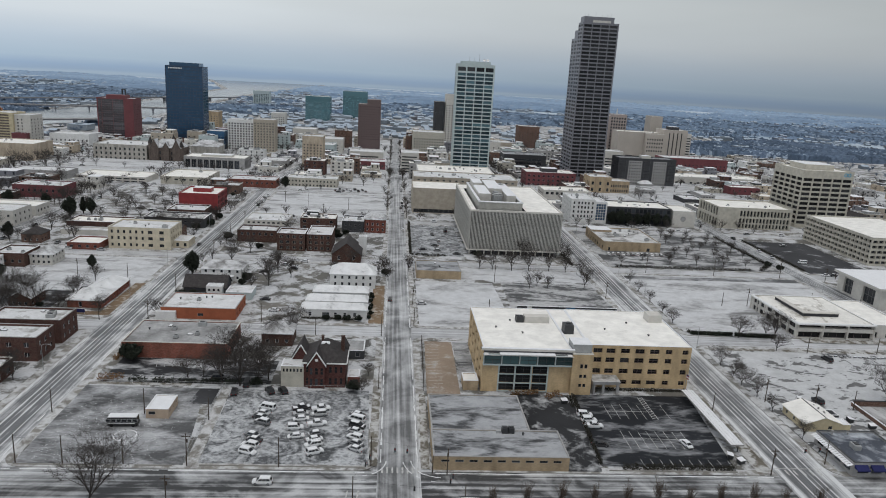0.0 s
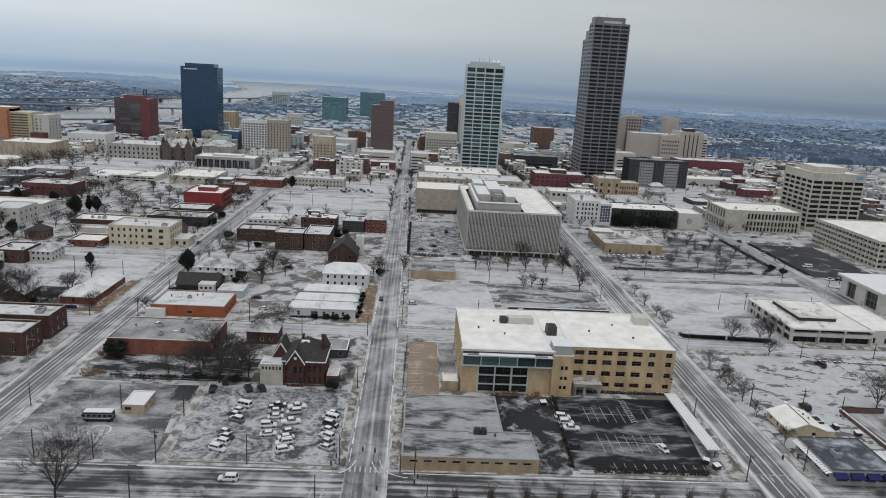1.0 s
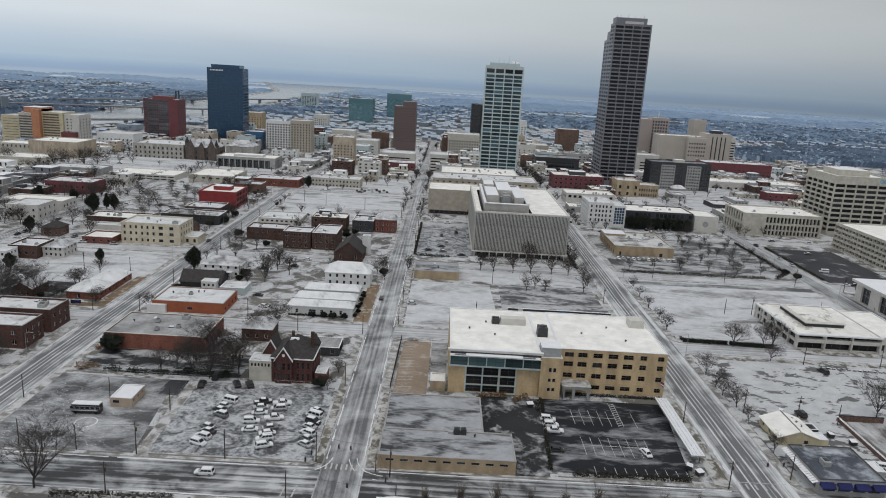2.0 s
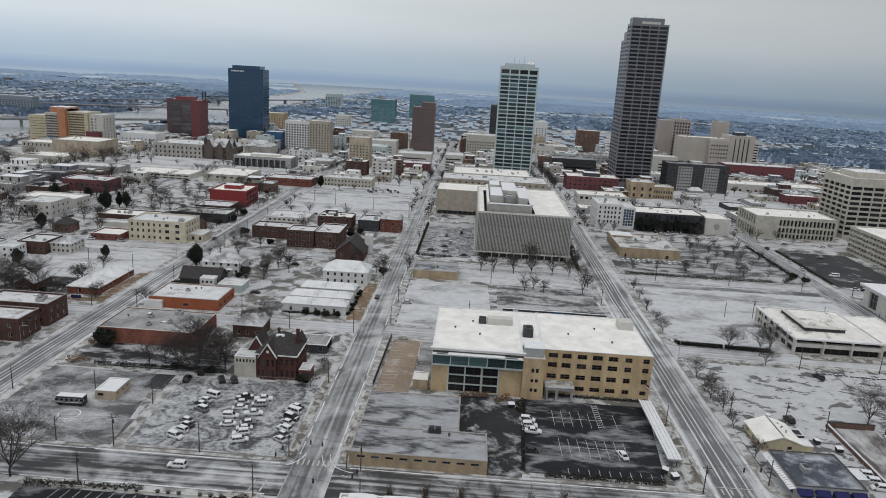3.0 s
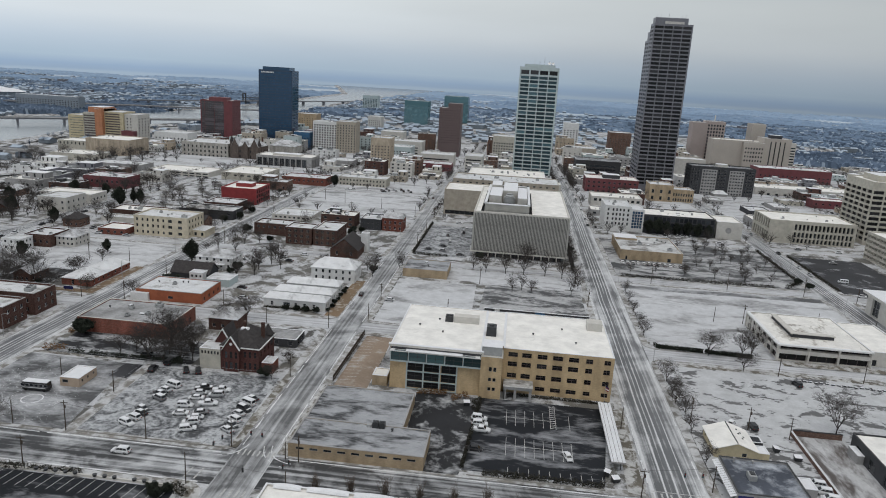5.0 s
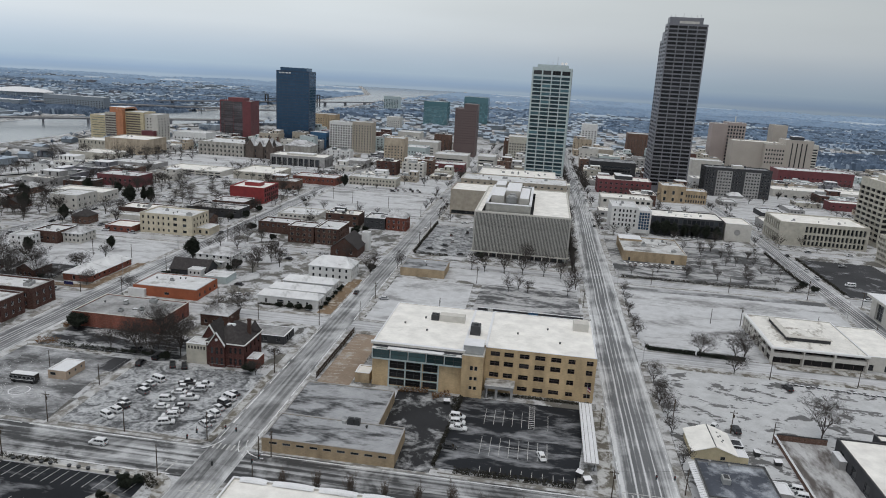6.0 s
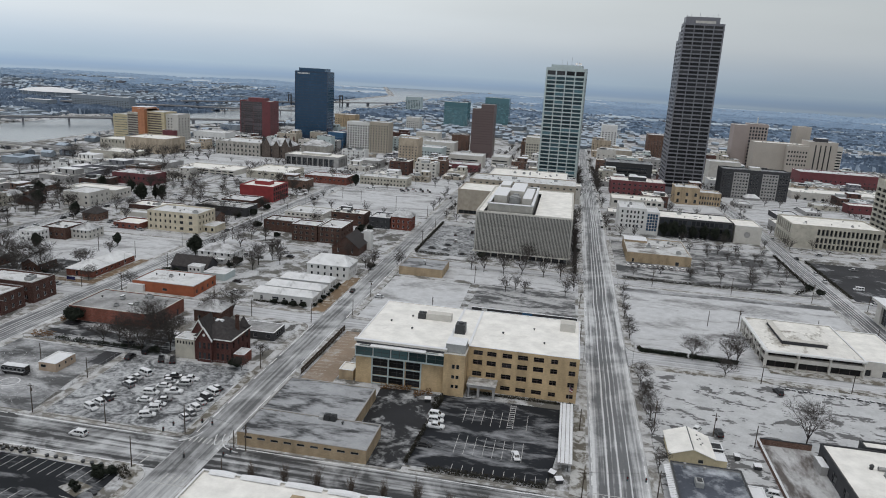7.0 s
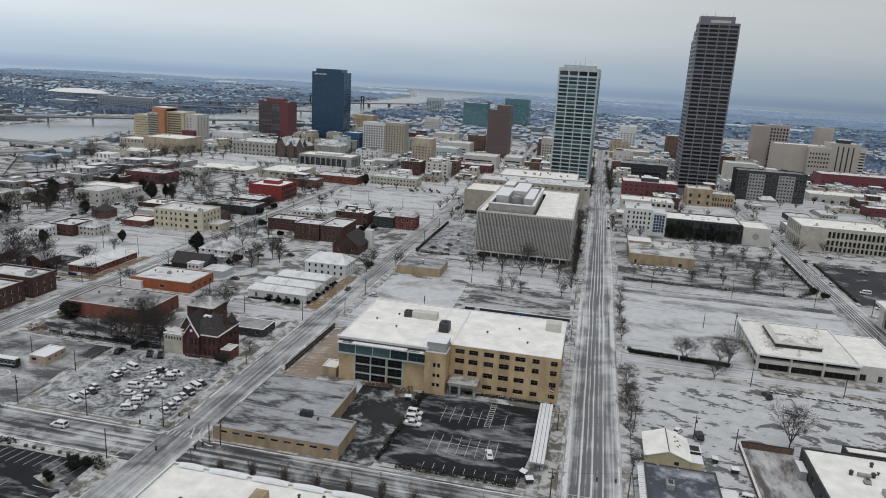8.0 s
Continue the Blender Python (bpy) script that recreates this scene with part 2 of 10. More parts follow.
M_LOT_CAR = patchy("trampled_snow_asphalt", (0.092, 0.096, 0.102), (0.50, 0.515, 0.53), 0.38, 0.62, 0.16, None, grit=0.4, rag=0.5, fine=1.0, warp=1.5)
M_LOT_BLACK = patchy("wet_black_asphalt", (0.018, 0.020, 0.024), (0.42, 0.43, 0.45), 0.50, 0.76, 0.10, (0.45, 1.2, 1), 0.75, grit=0.2, rag=0.3)
M_LOT_DARK = patchy("dark_asphalt", (0.050, 0.051, 0.055), (0.42, 0.43, 0.45), 0.57, 0.76, 0.10, None, 0.8)
M_LAWN = patchy("dead_brown_lawn", (0.200, 0.142, 0.092), (0.46, 0.43, 0.38), 0.52, 0.68, 0.3)
M_ROOF_SLUSH = patchy("grey_slush_roof", (0.22, 0.22, 0.22), (0.50, 0.505, 0.51), 0.34, 0.70, 0.07)
M_LOT_DRIFT = patchy("drifted_black_asphalt", (0.034, 0.035, 0.038), (0.46, 0.47, 0.48), 0.50, 0.68, 0.13, None, 0.75, grit=0.2)
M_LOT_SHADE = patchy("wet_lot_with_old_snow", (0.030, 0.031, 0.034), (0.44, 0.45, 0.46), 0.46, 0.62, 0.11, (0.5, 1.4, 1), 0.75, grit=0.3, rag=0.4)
M_LOT_PLANTED = patchy("planted_lot", (0.088, 0.090, 0.093), (0.46, 0.465, 0.47), 0.43, 0.58, 0.10, (0.6, 1.4, 1), grit=0.3, rag=0.4)
M_YARD = patchy("wet_yard", (0.115, 0.103, 0.098), (0.50, 0.505, 0.51), 0.38, 0.58, 0.12, (1.3, 0.45, 1), grit=0.3)
M_LOT_BROWN = patchy("brown_paving", (0.275, 0.215, 0.165), (0.42, 0.40, 0.37), 0.52, 0.70, 0.14)
M_ROAD_Y = road_mat("street_centre", 0, (0.130, 0.132, 0.135), (0.56, 0.57, 0.58), 0.37, 0.66, 0.07, 1.9, 3.6, 5.0, 0.0, 0.65)
M_ROAD_YW = road_mat("street_wide", 0, (0.165, 0.170, 0.177), (0.62, 0.63, 0.64), 0.41, 0.61, 0.24, 1.45, 3.7, 9.0, -0.03, 0.45, 3.2)
M_ROAD_X = road_mat("street_cross", 1, (0.055, 0.056, 0.058), (0.50, 0.51, 0.52), 0.42, 0.62, 0.08, 2.6, 6.0, 8.0, 0.0, 0.75)
M_ROAD_XW = road_mat("street_cross_snowed", 1, (0.18, 0.18, 0.18), (0.56, 0.57, 0.59), 0.30, 0.58, 0.04, 2.0, 4.0)
M_PAINT = plain("worn_white_line_paint", (0.50, 0.50, 0.49), 0.7, vary=0.4, scale=1.5)
M_BRICK_RED = masonry("red_brick", (0.190, 0.062, 0.046), (0.20, 0.15, 0.13))
M_BRICK_DARK = masonry("dark_brown_brick", (0.085, 0.044, 0.035), (0.16, 0.13, 0.11))
M_BRICK_VILLA = masonry("villa_brick", (0.088, 0.036, 0.032), (0.15, 0.09, 0.08))
M_BRICK_OLD = masonry("old_dark_red_brick", (0.098, 0.050, 0.042), (0.16, 0.12, 0.10))
M_STONE_BROWN = masonry("brown_rough_stone", (0.125, 0.100, 0.088), (0.16, 0.14, 0.12), 0.4, 0.9)
M_BRICK_STORE = masonry("store_red_brick", (0.240, 0.088, 0.064), (0.24, 0.15, 0.12))
M_SCHOOL = plain("pale_cream_stucco", (0.62, 0.555, 0.43), 0.85)
M_BRICK_BROWN = masonry("brown_brick", (0.150, 0.090, 0.070), (0.25, 0.2, 0.17))
M_ORANGE = plain("orange_painted_block", (0.36, 0.118, 0.062), 0.8)
M_RED = plain("bright_red_cladding", (0.27, 0.030, 0.032), 0.6)
M_TAN = masonry("tan_brick", (0.42, 0.325, 0.215), (0.38, 0.31, 0.22), vary=0.10)
M_SAND = masonry("sand_coloured_stone", (0.48, 0.405, 0.315), (0.42, 0.355, 0.28), 0.5, 1.2, vary=0.08)
M_TAN_LIGHT = masonry("buff_brick", (0.555, 0.415, 0.248), (0.50, 0.385, 0.25), vary=0.08)
# tan stone and brick of the far towers, paled and greyed for distance haze
M_STONE_HAZE = plain("haze_paled_tan_stone", (0.47, 0.43, 0.385), 0.85, scale=0.05, vary=0.1)
M_STONE_PINK = plain("haze_greyed_pinkish_tan_brick", (0.38, 0.325, 0.305), 0.85, scale=0.05, vary=0.1)
M_BEIGE = plain("beige_concrete", (0.43, 0.385, 0.32), 0.85)
M_TAN_PINK = plain("pinkish_tan_stucco", (0.50, 0.395, 0.305), 0.85)
M_CREAM = plain("cream_stucco", (0.51, 0.485, 0.42), 0.85)
M_YELLOW = plain("pale_yellow_stucco", (0.58, 0.505, 0.345), 0.85)
M_WHITE = plain("white_painted_wall", (0.74, 0.74, 0.73), 0.75, vary=0.12)
M_OFFWHITE = plain("off_white_concrete", (0.60, 0.58, 0.54), 0.8, vary=0.12)
M_CONC = plain("grey_concrete", (0.36, 0.355, 0.35), 0.85)
M_CONC_DARK = plain("dark_concrete", (0.062, 0.063, 0.068), 0.8)
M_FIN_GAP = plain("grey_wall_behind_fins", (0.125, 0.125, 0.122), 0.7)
M_GRANITE = plain("grey_granite_cladding", (0.185, 0.188, 0.212), 0.45, vary=0.12)
M_PALE_CLAD = plain("pale_grey_cladding", (0.47, 0.545, 0.55), 0.5, vary=0.1)
M_FIN = plain("pale_metal_fin", (0.47, 0.462, 0.43), 0.6, vary=0.15)
M_MAROON = plain("maroon_cladding", (0.165, 0.045, 0.052), 0.6)
M_BROWN_CLAD = plain("brown_granite_cladding", (0.138, 0.098, 0.096), 0.5, vary=0.12)
M_BLACK = plain("black_paint", (0.018, 0.018, 0.020), 0.5)
M_DARK_METAL = plain("dark_metal", (0.06, 0.062, 0.065), 0.5, 0.4)
M_METAL = plain("galvanised_metal", (0.42, 0.43, 0.44), 0.45, 0.7)
M_GREY_BOX = plain("grey_plant_casing", (0.36, 0.37, 0.37), 0.6)
M_WOOD_POLE = plain("weathered_pole_wood", (0.085, 0.068, 0.055), 0.9, scale=2.0, vary=0.35)
M_STONE = masonry("grey_limestone", (0.42, 0.40, 0.365), (0.34, 0.32, 0.29), 0.5, 1.2, vary=0.10)
M_BLUE_PAINT = plain("blue_painted_panel", (0.035, 0.120, 0.240), 0.5)
M_BLUE_DEEP = plain("deep_blue_mullions", (0.018, 0.042, 0.085), 0.3)
M_BLUE_CANVAS = plain("blue_canvas", (0.022, 0.026, 0.10), 0.8)
M_SIGN_BLUE = plain("light_blue_sign", (0.08, 0.36, 0.55), 0.5)
M_ORANGE_CLAD = plain("orange_cladding", (0.50, 0.215, 0.11), 0.7)
M_GLASS = glass_mat("dark_window_glass", (0.030, 0.034, 0.040))
M_GLASS_BLUE = glass_mat("blue_curtain_glass", (0.034, 0.080, 0.145), 0.08, 0.10)
M_GLASS_TEAL = glass_mat("teal_window_glass", (0.045, 0.080, 0.085), 0.08, 0.5, 1.5)
M_GLASS_GREEN = glass_mat("green_curtain_glass", (0.105, 0.205, 0.235), 0.1, 0.2)
M_GLASS_PALE = glass_mat("pale_tower_glass", (0.040, 0.078, 0.092), 0.06, 0.6, 1.45)
M_GLASS_SLATE = glass_mat("slate_strip_glass", (0.026, 0.026, 0.028), 0.12, 0.5, 1.32)
M_GLASS_HOTEL = glass_mat("grey_mirror_glass", (0.075, 0.072, 0.080), 0.06, 0.35, 1.7)
M_GLASS_BROWN = glass_mat("brown_bronze_glass", (0.085, 0.060, 0.060), 0.25, 0.2, 1.3)
M_BARK = plain("bare_tree_bark", (0.060, 0.053, 0.049), 0.95, scale=1.5, vary=0.3)
M_TWIG = plain("bare_twigs", (0.072, 0.064, 0.060), 0.95, scale=0.8, vary=0.3)
M_TWIG_BROWN = plain("brown_twigs", (0.115, 0.092, 0.076), 0.95, scale=0.8, vary=0.3)
M_LEAF = plain("dark_evergreen_leaf", (0.040, 0.048, 0.036), 0.8, scale=0.8, vary=0.45, per_object=0.3)
M_HEDGE = plain("frosted_shrub_leaf", (0.065, 0.062, 0.050), 0.9, scale=1.5, vary=0.4, per_object=0.35)
M_SHRUB_RUST = plain("rusty_shrub_twigs", (0.210, 0.120, 0.060), 0.95, scale=1.2, vary=0.4)
# woods colours hold painted haze: bluer throughout, paler for the further bands
M_WOODS_HAZE_MID = plain("frosted_woods", (0.160, 0.225, 0.315), 0.95, scale=0.02, vary=0.35, fine=0.2)
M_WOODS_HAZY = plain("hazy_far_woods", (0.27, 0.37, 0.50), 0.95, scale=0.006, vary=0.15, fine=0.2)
M_WOODS_PALE = plain("pale_haze_tinted_woods", (0.215, 0.305, 0.425), 0.95, scale=0.008, vary=0.25, fine=0.2)
M_WOODS = plain("hazy_winter_woods", (0.112, 0.155, 0.222), 0.95, scale=0.01, vary=0.3, fine=0.2)
M_WOODS_SNOW = plain("hazy_snow_between_trees", (0.29, 0.36, 0.45), 0.9, scale=0.01, vary=0.3, fine=0.2)
M_WOODS_DARK = plain("darker_hazy_woods", (0.075, 0.108, 0.158), 0.95, scale=0.01, vary=0.3, fine=0.2)
M_TYRE = plain("black_rubber", (0.02, 0.02, 0.02), 0.9)
M_WATER, _n, _l, _b = nodes_of("grey_river_water")
_co = _n.new("ShaderNodeTexCoord").outputs["Object"]
_w = noise_node(_n, _l, _co, 0.02, 6, 0.6, (1, 0.5, 1))
_l.new(ramp_node(_n, _l, _w, [(0.3, (0.125, 0.150, 0.170)), (0.7, (0.20, 0.225, 0.245))]), _b.inputs["Base Color"])
_b.inputs["Roughness"].default_value = 0.22
_b.inputs["Specular IOR Level"].default_value = 0.5
bump_node(_n, _l, _b, noise_node(_n, _l, _co, 0.6, 5), 0.08, 0.1)


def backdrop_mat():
    """Far wooded hills that fade into the same overcast sky: a glowing plain backdrop, its haze painted in the colour
    ramp.
    """
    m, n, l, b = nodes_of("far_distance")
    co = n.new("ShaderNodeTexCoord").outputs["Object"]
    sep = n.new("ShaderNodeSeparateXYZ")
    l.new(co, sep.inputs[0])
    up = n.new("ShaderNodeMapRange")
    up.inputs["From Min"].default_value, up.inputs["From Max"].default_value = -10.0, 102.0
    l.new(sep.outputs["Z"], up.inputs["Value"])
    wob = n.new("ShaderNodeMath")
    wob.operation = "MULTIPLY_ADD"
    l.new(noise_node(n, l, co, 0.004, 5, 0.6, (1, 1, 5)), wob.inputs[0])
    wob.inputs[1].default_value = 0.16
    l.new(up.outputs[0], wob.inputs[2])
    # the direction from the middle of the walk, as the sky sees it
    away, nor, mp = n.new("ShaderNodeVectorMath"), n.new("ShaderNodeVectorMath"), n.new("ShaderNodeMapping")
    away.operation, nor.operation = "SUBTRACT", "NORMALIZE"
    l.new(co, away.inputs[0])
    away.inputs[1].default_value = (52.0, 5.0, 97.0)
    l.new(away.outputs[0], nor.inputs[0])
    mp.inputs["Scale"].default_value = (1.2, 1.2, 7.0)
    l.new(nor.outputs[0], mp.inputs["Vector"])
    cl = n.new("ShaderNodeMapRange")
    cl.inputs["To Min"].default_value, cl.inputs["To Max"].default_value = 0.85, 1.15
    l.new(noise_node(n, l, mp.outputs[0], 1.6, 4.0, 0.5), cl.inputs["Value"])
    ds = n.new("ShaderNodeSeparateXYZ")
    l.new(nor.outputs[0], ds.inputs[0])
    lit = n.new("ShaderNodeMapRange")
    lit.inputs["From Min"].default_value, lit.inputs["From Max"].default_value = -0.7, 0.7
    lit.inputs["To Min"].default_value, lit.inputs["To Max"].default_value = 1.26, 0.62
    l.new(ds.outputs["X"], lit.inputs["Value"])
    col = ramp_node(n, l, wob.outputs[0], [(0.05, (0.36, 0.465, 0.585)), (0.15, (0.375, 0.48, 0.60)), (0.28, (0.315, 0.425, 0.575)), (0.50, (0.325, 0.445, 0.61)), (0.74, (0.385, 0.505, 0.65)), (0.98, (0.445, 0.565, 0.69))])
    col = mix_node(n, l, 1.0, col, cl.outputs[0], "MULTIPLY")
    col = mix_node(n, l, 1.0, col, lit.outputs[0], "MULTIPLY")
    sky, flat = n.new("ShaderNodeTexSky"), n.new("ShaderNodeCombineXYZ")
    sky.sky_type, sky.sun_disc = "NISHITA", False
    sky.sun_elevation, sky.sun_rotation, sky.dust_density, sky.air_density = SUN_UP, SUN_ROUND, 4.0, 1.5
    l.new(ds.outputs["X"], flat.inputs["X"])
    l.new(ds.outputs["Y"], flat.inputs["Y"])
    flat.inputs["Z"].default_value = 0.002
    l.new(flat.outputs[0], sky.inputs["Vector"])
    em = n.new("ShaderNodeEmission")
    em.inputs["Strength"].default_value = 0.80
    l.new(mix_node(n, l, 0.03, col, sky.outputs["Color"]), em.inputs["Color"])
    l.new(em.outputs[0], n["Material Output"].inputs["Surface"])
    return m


M_FAR = backdrop_mat()

# ---- the lie of the land: level under the near blocks, falling north and west to the river ----
FALL_NORTH = [(571, 0.0), (676, -3.0), (781, -8.0), (886, -13.0), (991, -16.0)]
FALL_WEST = [(-430, -16.0), (-321, 0.0)]


def along(v, table):
    if v <= table[0][0]:
        return table[0][1]
    for (a, b), (c, d) in zip(table, table[1:]):
        if v <= c:
            return b + (d - b) * (v - a) / (c - a)
    return table[-1][1]


def land(x, y):
    """Height of the ground."""
    return min(along(y, FALL_NORTH), along(x, FALL_WEST))


def lowest(x0, x1, y0, y1):
    return min(land(x, y) for x in (x0, x1) for y in (y0, y1))


# ---- kit: meshes, parts, buildings ----
class Geo:
    """Collects faces for one mesh."""

    def __init__(self):
        self.v, self.f, self.k = [], [], []

    def poly(self, pts, k=0):
        i = len(self.v)
        self.v.extend(tuple(p) for p in pts)
        self.f.append(tuple(range(i, i + len(pts))))
        self.k.append(k)

    def box(self, x0, x1, y0, y1, z0, z1, k=0, inset=0.0, bottom=False):
        """A box; inset pulls the top edges in, for a worn or sloped top."""
        a = [(x0, y0, z0), (x1, y0, z0), (x1, y1, z0), (x0, y1, z0)]
        b = [(x0 + inset, y0 + inset, z1), (x1 - inset, y0 + inset, z1), (x1 - inset, y1 - inset, z1), (x0 + inset, y1 - inset, z1)]
        for i in range(4):
            j = (i + 1) % 4
            self.poly((a[i], a[j], b[j], b[i]), k)
        self.poly(b, k)
        if bottom:
            self.poly(a[::-1], k)

    def tube(self, p, q, r0, r1, sides=6, k=0, cap=True):
        p, q = Vector(p), Vector(q)
        d = (q - p).normalized()
        a = d.cross(Vector((0, 0, 1) if abs(d.z) < 0.9 else (1, 0, 0))).normalized()
        c = d.cross(a)
        ring = [(math.cos(2 * math.pi * i / sides), math.sin(2 * math.pi * i / sides)) for i in range(sides)]
        lo, hi = [p + (a * s + c * t) * r0 for s, t in ring], [q + (a * s + c * t) * r1 for s, t in ring]
        for i in range(sides):
            j = (i + 1) % sides
            self.poly((lo[i], lo[j], hi[j], hi[i]), k)
        if cap:
            self.poly(hi, k)

    def mesh(self, name, mats, smooth=False):
        me = bpy.data.meshes.new(name)
        me.from_pydata(self.v, [], self.f)
        for m in mats if isinstance(mats, (list, tuple)) else [mats]:
            me.materials.append(m)
        if any(self.k):
            me.polygons.foreach_set("material_index", self.k)
        if smooth:
            me.shade_smooth()
        me.update()
        return me


def thing(name, label, category, x, y, z=0.0, rz=0.0, group="", kind=""):
    ob = new(name)
    ob.empty_display_size = 0.5
    ob.matrix_basis = pose(x, y, z + land(x, y), 0, 0, rz)
    return tagged(ob, label, category, group, kind)


def part(name, geo, mats, parent, label="", at=None, smooth=False):
    ob = new(name, geo.mesh(name, mats, smooth) if isinstance(geo, Geo) else geo)
    ob.parent = parent
    if at is not None:
        ob.matrix_basis = at
    if label:
        ob["label"] = label
    return ob


def structure(name, geo, mats, label, category, at=(0, 0)):
    """A piece of the setting, laid over the land."""
    geo.v = [(x, y, z + land(x + at[0], y + at[1])) for x, y, z in geo.v]
    return tagged(new(name, geo.mesh(name, mats)), label, category, kind="structure")


OCC = []                # footprints already taken: x0, x1, y0, y1


def free(x0, x1, y0, y1, gap=2.0):
    return all(x1 + gap < a or x0 - gap > b or y1 + gap < c or y0 - gap > d for a, b, c, d in OCC)


PANES = {}


def window_mesh(w, h, glass, rim, bars=0, rails=0):
    key = (round(w, 2), round(h, 2), glass.name, rim.name, bars, rails)
    if key not in PANES:
        g, t = Geo(), min(0.09, 0.12 * min(w, h))
        g.poly([(-w / 2, 0, 0), (w / 2, 0, 0), (w / 2, 0, h), (-w / 2, 0, h)], 1)
        d = -0.06
        for a, b, c, e in ((-w / 2, w / 2, 0, t), (-w / 2, w / 2, h - t, h), (-w / 2, -w / 2 + t, t, h - t), (w / 2 - t, w / 2, t, h - t)):
            g.poly([(a, d, c), (b, d, c), (b, d, e), (a, d, e)])
        for i in range(bars):
            x = -w / 2 + w * (i + 1) / (bars + 1)
            g.box(x - t / 2, x + t / 2, d, 0, t, h - t)
        for i in range(rails):
            z = h * (i + 1) / (rails + 1)
            g.box(-w / 2 + t, w / 2 - t, d, 0, z - t / 2, z + t / 2)
        PANES[key] = g.mesh("window", [rim, glass])
    return PANES[key]


def even(n, size, length, margin):
    """n spans of a size, evenly set along a length."""
    if n == 1:
        return [(length / 2 - size / 2, length / 2 + size / 2)]
    step = (length - 2 * margin - size) / (n - 1)
    return [(margin + i * step, margin + i * step + size) for i in range(n)]


def storeys(n, first, pitch, size):
    return [(first + i * pitch, first + i * pitch + size) for i in range(n)]


def facade(g, o, u, nrm, length, top, cols, rows, depth, base=0.0, k=0):
    """A wall with openings that go in by depth. Returns the middle foot of each opening's back, and its size."""
    o, u, nrm = Vector(o), Vector(u), Vector(nrm)
    up = Vector((0, 0, 1))
    at = lambda s, z, d=0.0: o + u * s + up * z - nrm * d
    face = lambda s0, s1, z0, z1: g.poly((at(s0, z0), at(s1, z0), at(s1, z1), at(s0, z1)), k)
    found, z = [], base
    for r0, r1 in rows:
        if r0 > z + 0.01:
            face(0, length, z, r0)
        s = 0.0
        for c0, c1 in cols:
            if c0 > s + 0.01:
                face(s, c0, r0, r1)
            g.poly((at(c0, r0), at(c0, r0, depth), at(c0, r1, depth), at(c0, r1)), k)
            g.poly((at(c1, r0, depth), at(c1, r0), at(c1, r1), at(c1, r1, depth)), k)
            g.poly((at(c0, r0), at(c1, r0), at(c1, r0, depth), at(c0, r0, depth)), k)
            g.poly((at(c0, r1, depth), at(c1, r1, depth), at(c1, r1), at(c0, r1)), k)
            found.append((at((c0 + c1) / 2, r0, depth), c1 - c0, r1 - r0))
            s = c1
        if s < length - 0.01:
            face(s, length, r0, r1)
        z = r1
    if z < top:
        face(0, length, z, top)
    return found


def wins(n=0, w=1.2, m=1.5, f=1, v0=1.0, dv=3.4, h=1.5, bars=0, rails=0, d=0.25, cols=None, rows=None):
    return dict(n=n, w=w, m=m, f=f, v0=v0, dv=dv, h=h, bars=bars, rails=rails, d=d, cols=cols, rows=rows)


UNIT = {}


def stack(levels, kinds):
    """Four-sided rings, one above the other, joined into one closed shell; kinds: material of each band and of the lid."""
    v, f, k = [], [], []
    for a, b, z in levels:
        v += [(-a, -b, z), (a, -b, z), (a, b, z), (-a, b, z)]
    for i in range(len(levels) - 1):
        for j in range(4):
            f.append((4 * i + j, 4 * i + (j + 1) % 4, 4 * i + 4 + (j + 1) % 4, 4 * i + 4 + j))
            k.append(kinds[i])
    n = 4 * (len(levels) - 1)
    f.append((n, n + 1, n + 2, n + 3))
    k.append(kinds[-1])
    return v, f, k


def roof_unit(kind):
    """Air handler with a fan, a louvred box, a vent stub, a skylight."""
    if kind not in UNIT:
        g = Geo()
        if kind == 0:
            g.v, g.f, g.k = stack([(1.3, 0.9, 0.0), (1.3, 0.9, 0.2), (1.36, 0.96, 0.2), (1.36, 0.96, 1.35), (1.2, 0.8, 1.5), (0.8, 0.6, 1.5), (0.75, 0.55, 1.7)], (0, 1, 0, 0, 0, 1, 1))
        elif kind == 1:
            g.v, g.f, g.k = stack([(0.8, 0.8, 0.0), (0.8, 0.8, 0.15), (0.7, 0.7, 0.15), (0.68, 0.68, 1.05), (0.5, 0.5, 1.1), (0.45, 0.45, 1.25)], (1, 1, 0, 0, 1, 1))
        elif kind == 2:
            g.v, g.f, g.k = stack([(0.18, 0.18, 0.0), (0.18, 0.18, 0.6), (0.36, 0.36, 0.6), (0.30, 0.30, 0.75), (0.1, 0.1, 0.85)], (1, 1, 1, 1, 1))
        else:
            g.v, g.f, g.k = stack([(1.0, 0.6, 0.0), (1.0, 0.6, 0.25), (0.92, 0.52, 0.25), (0.75, 0.36, 0.5)], (1, 1, 2, 2))
        UNIT[kind] = g.mesh("rooftop_unit", [M_GREY_BOX, M_DARK_METAL, M_SNOW])
    return UNIT[kind]


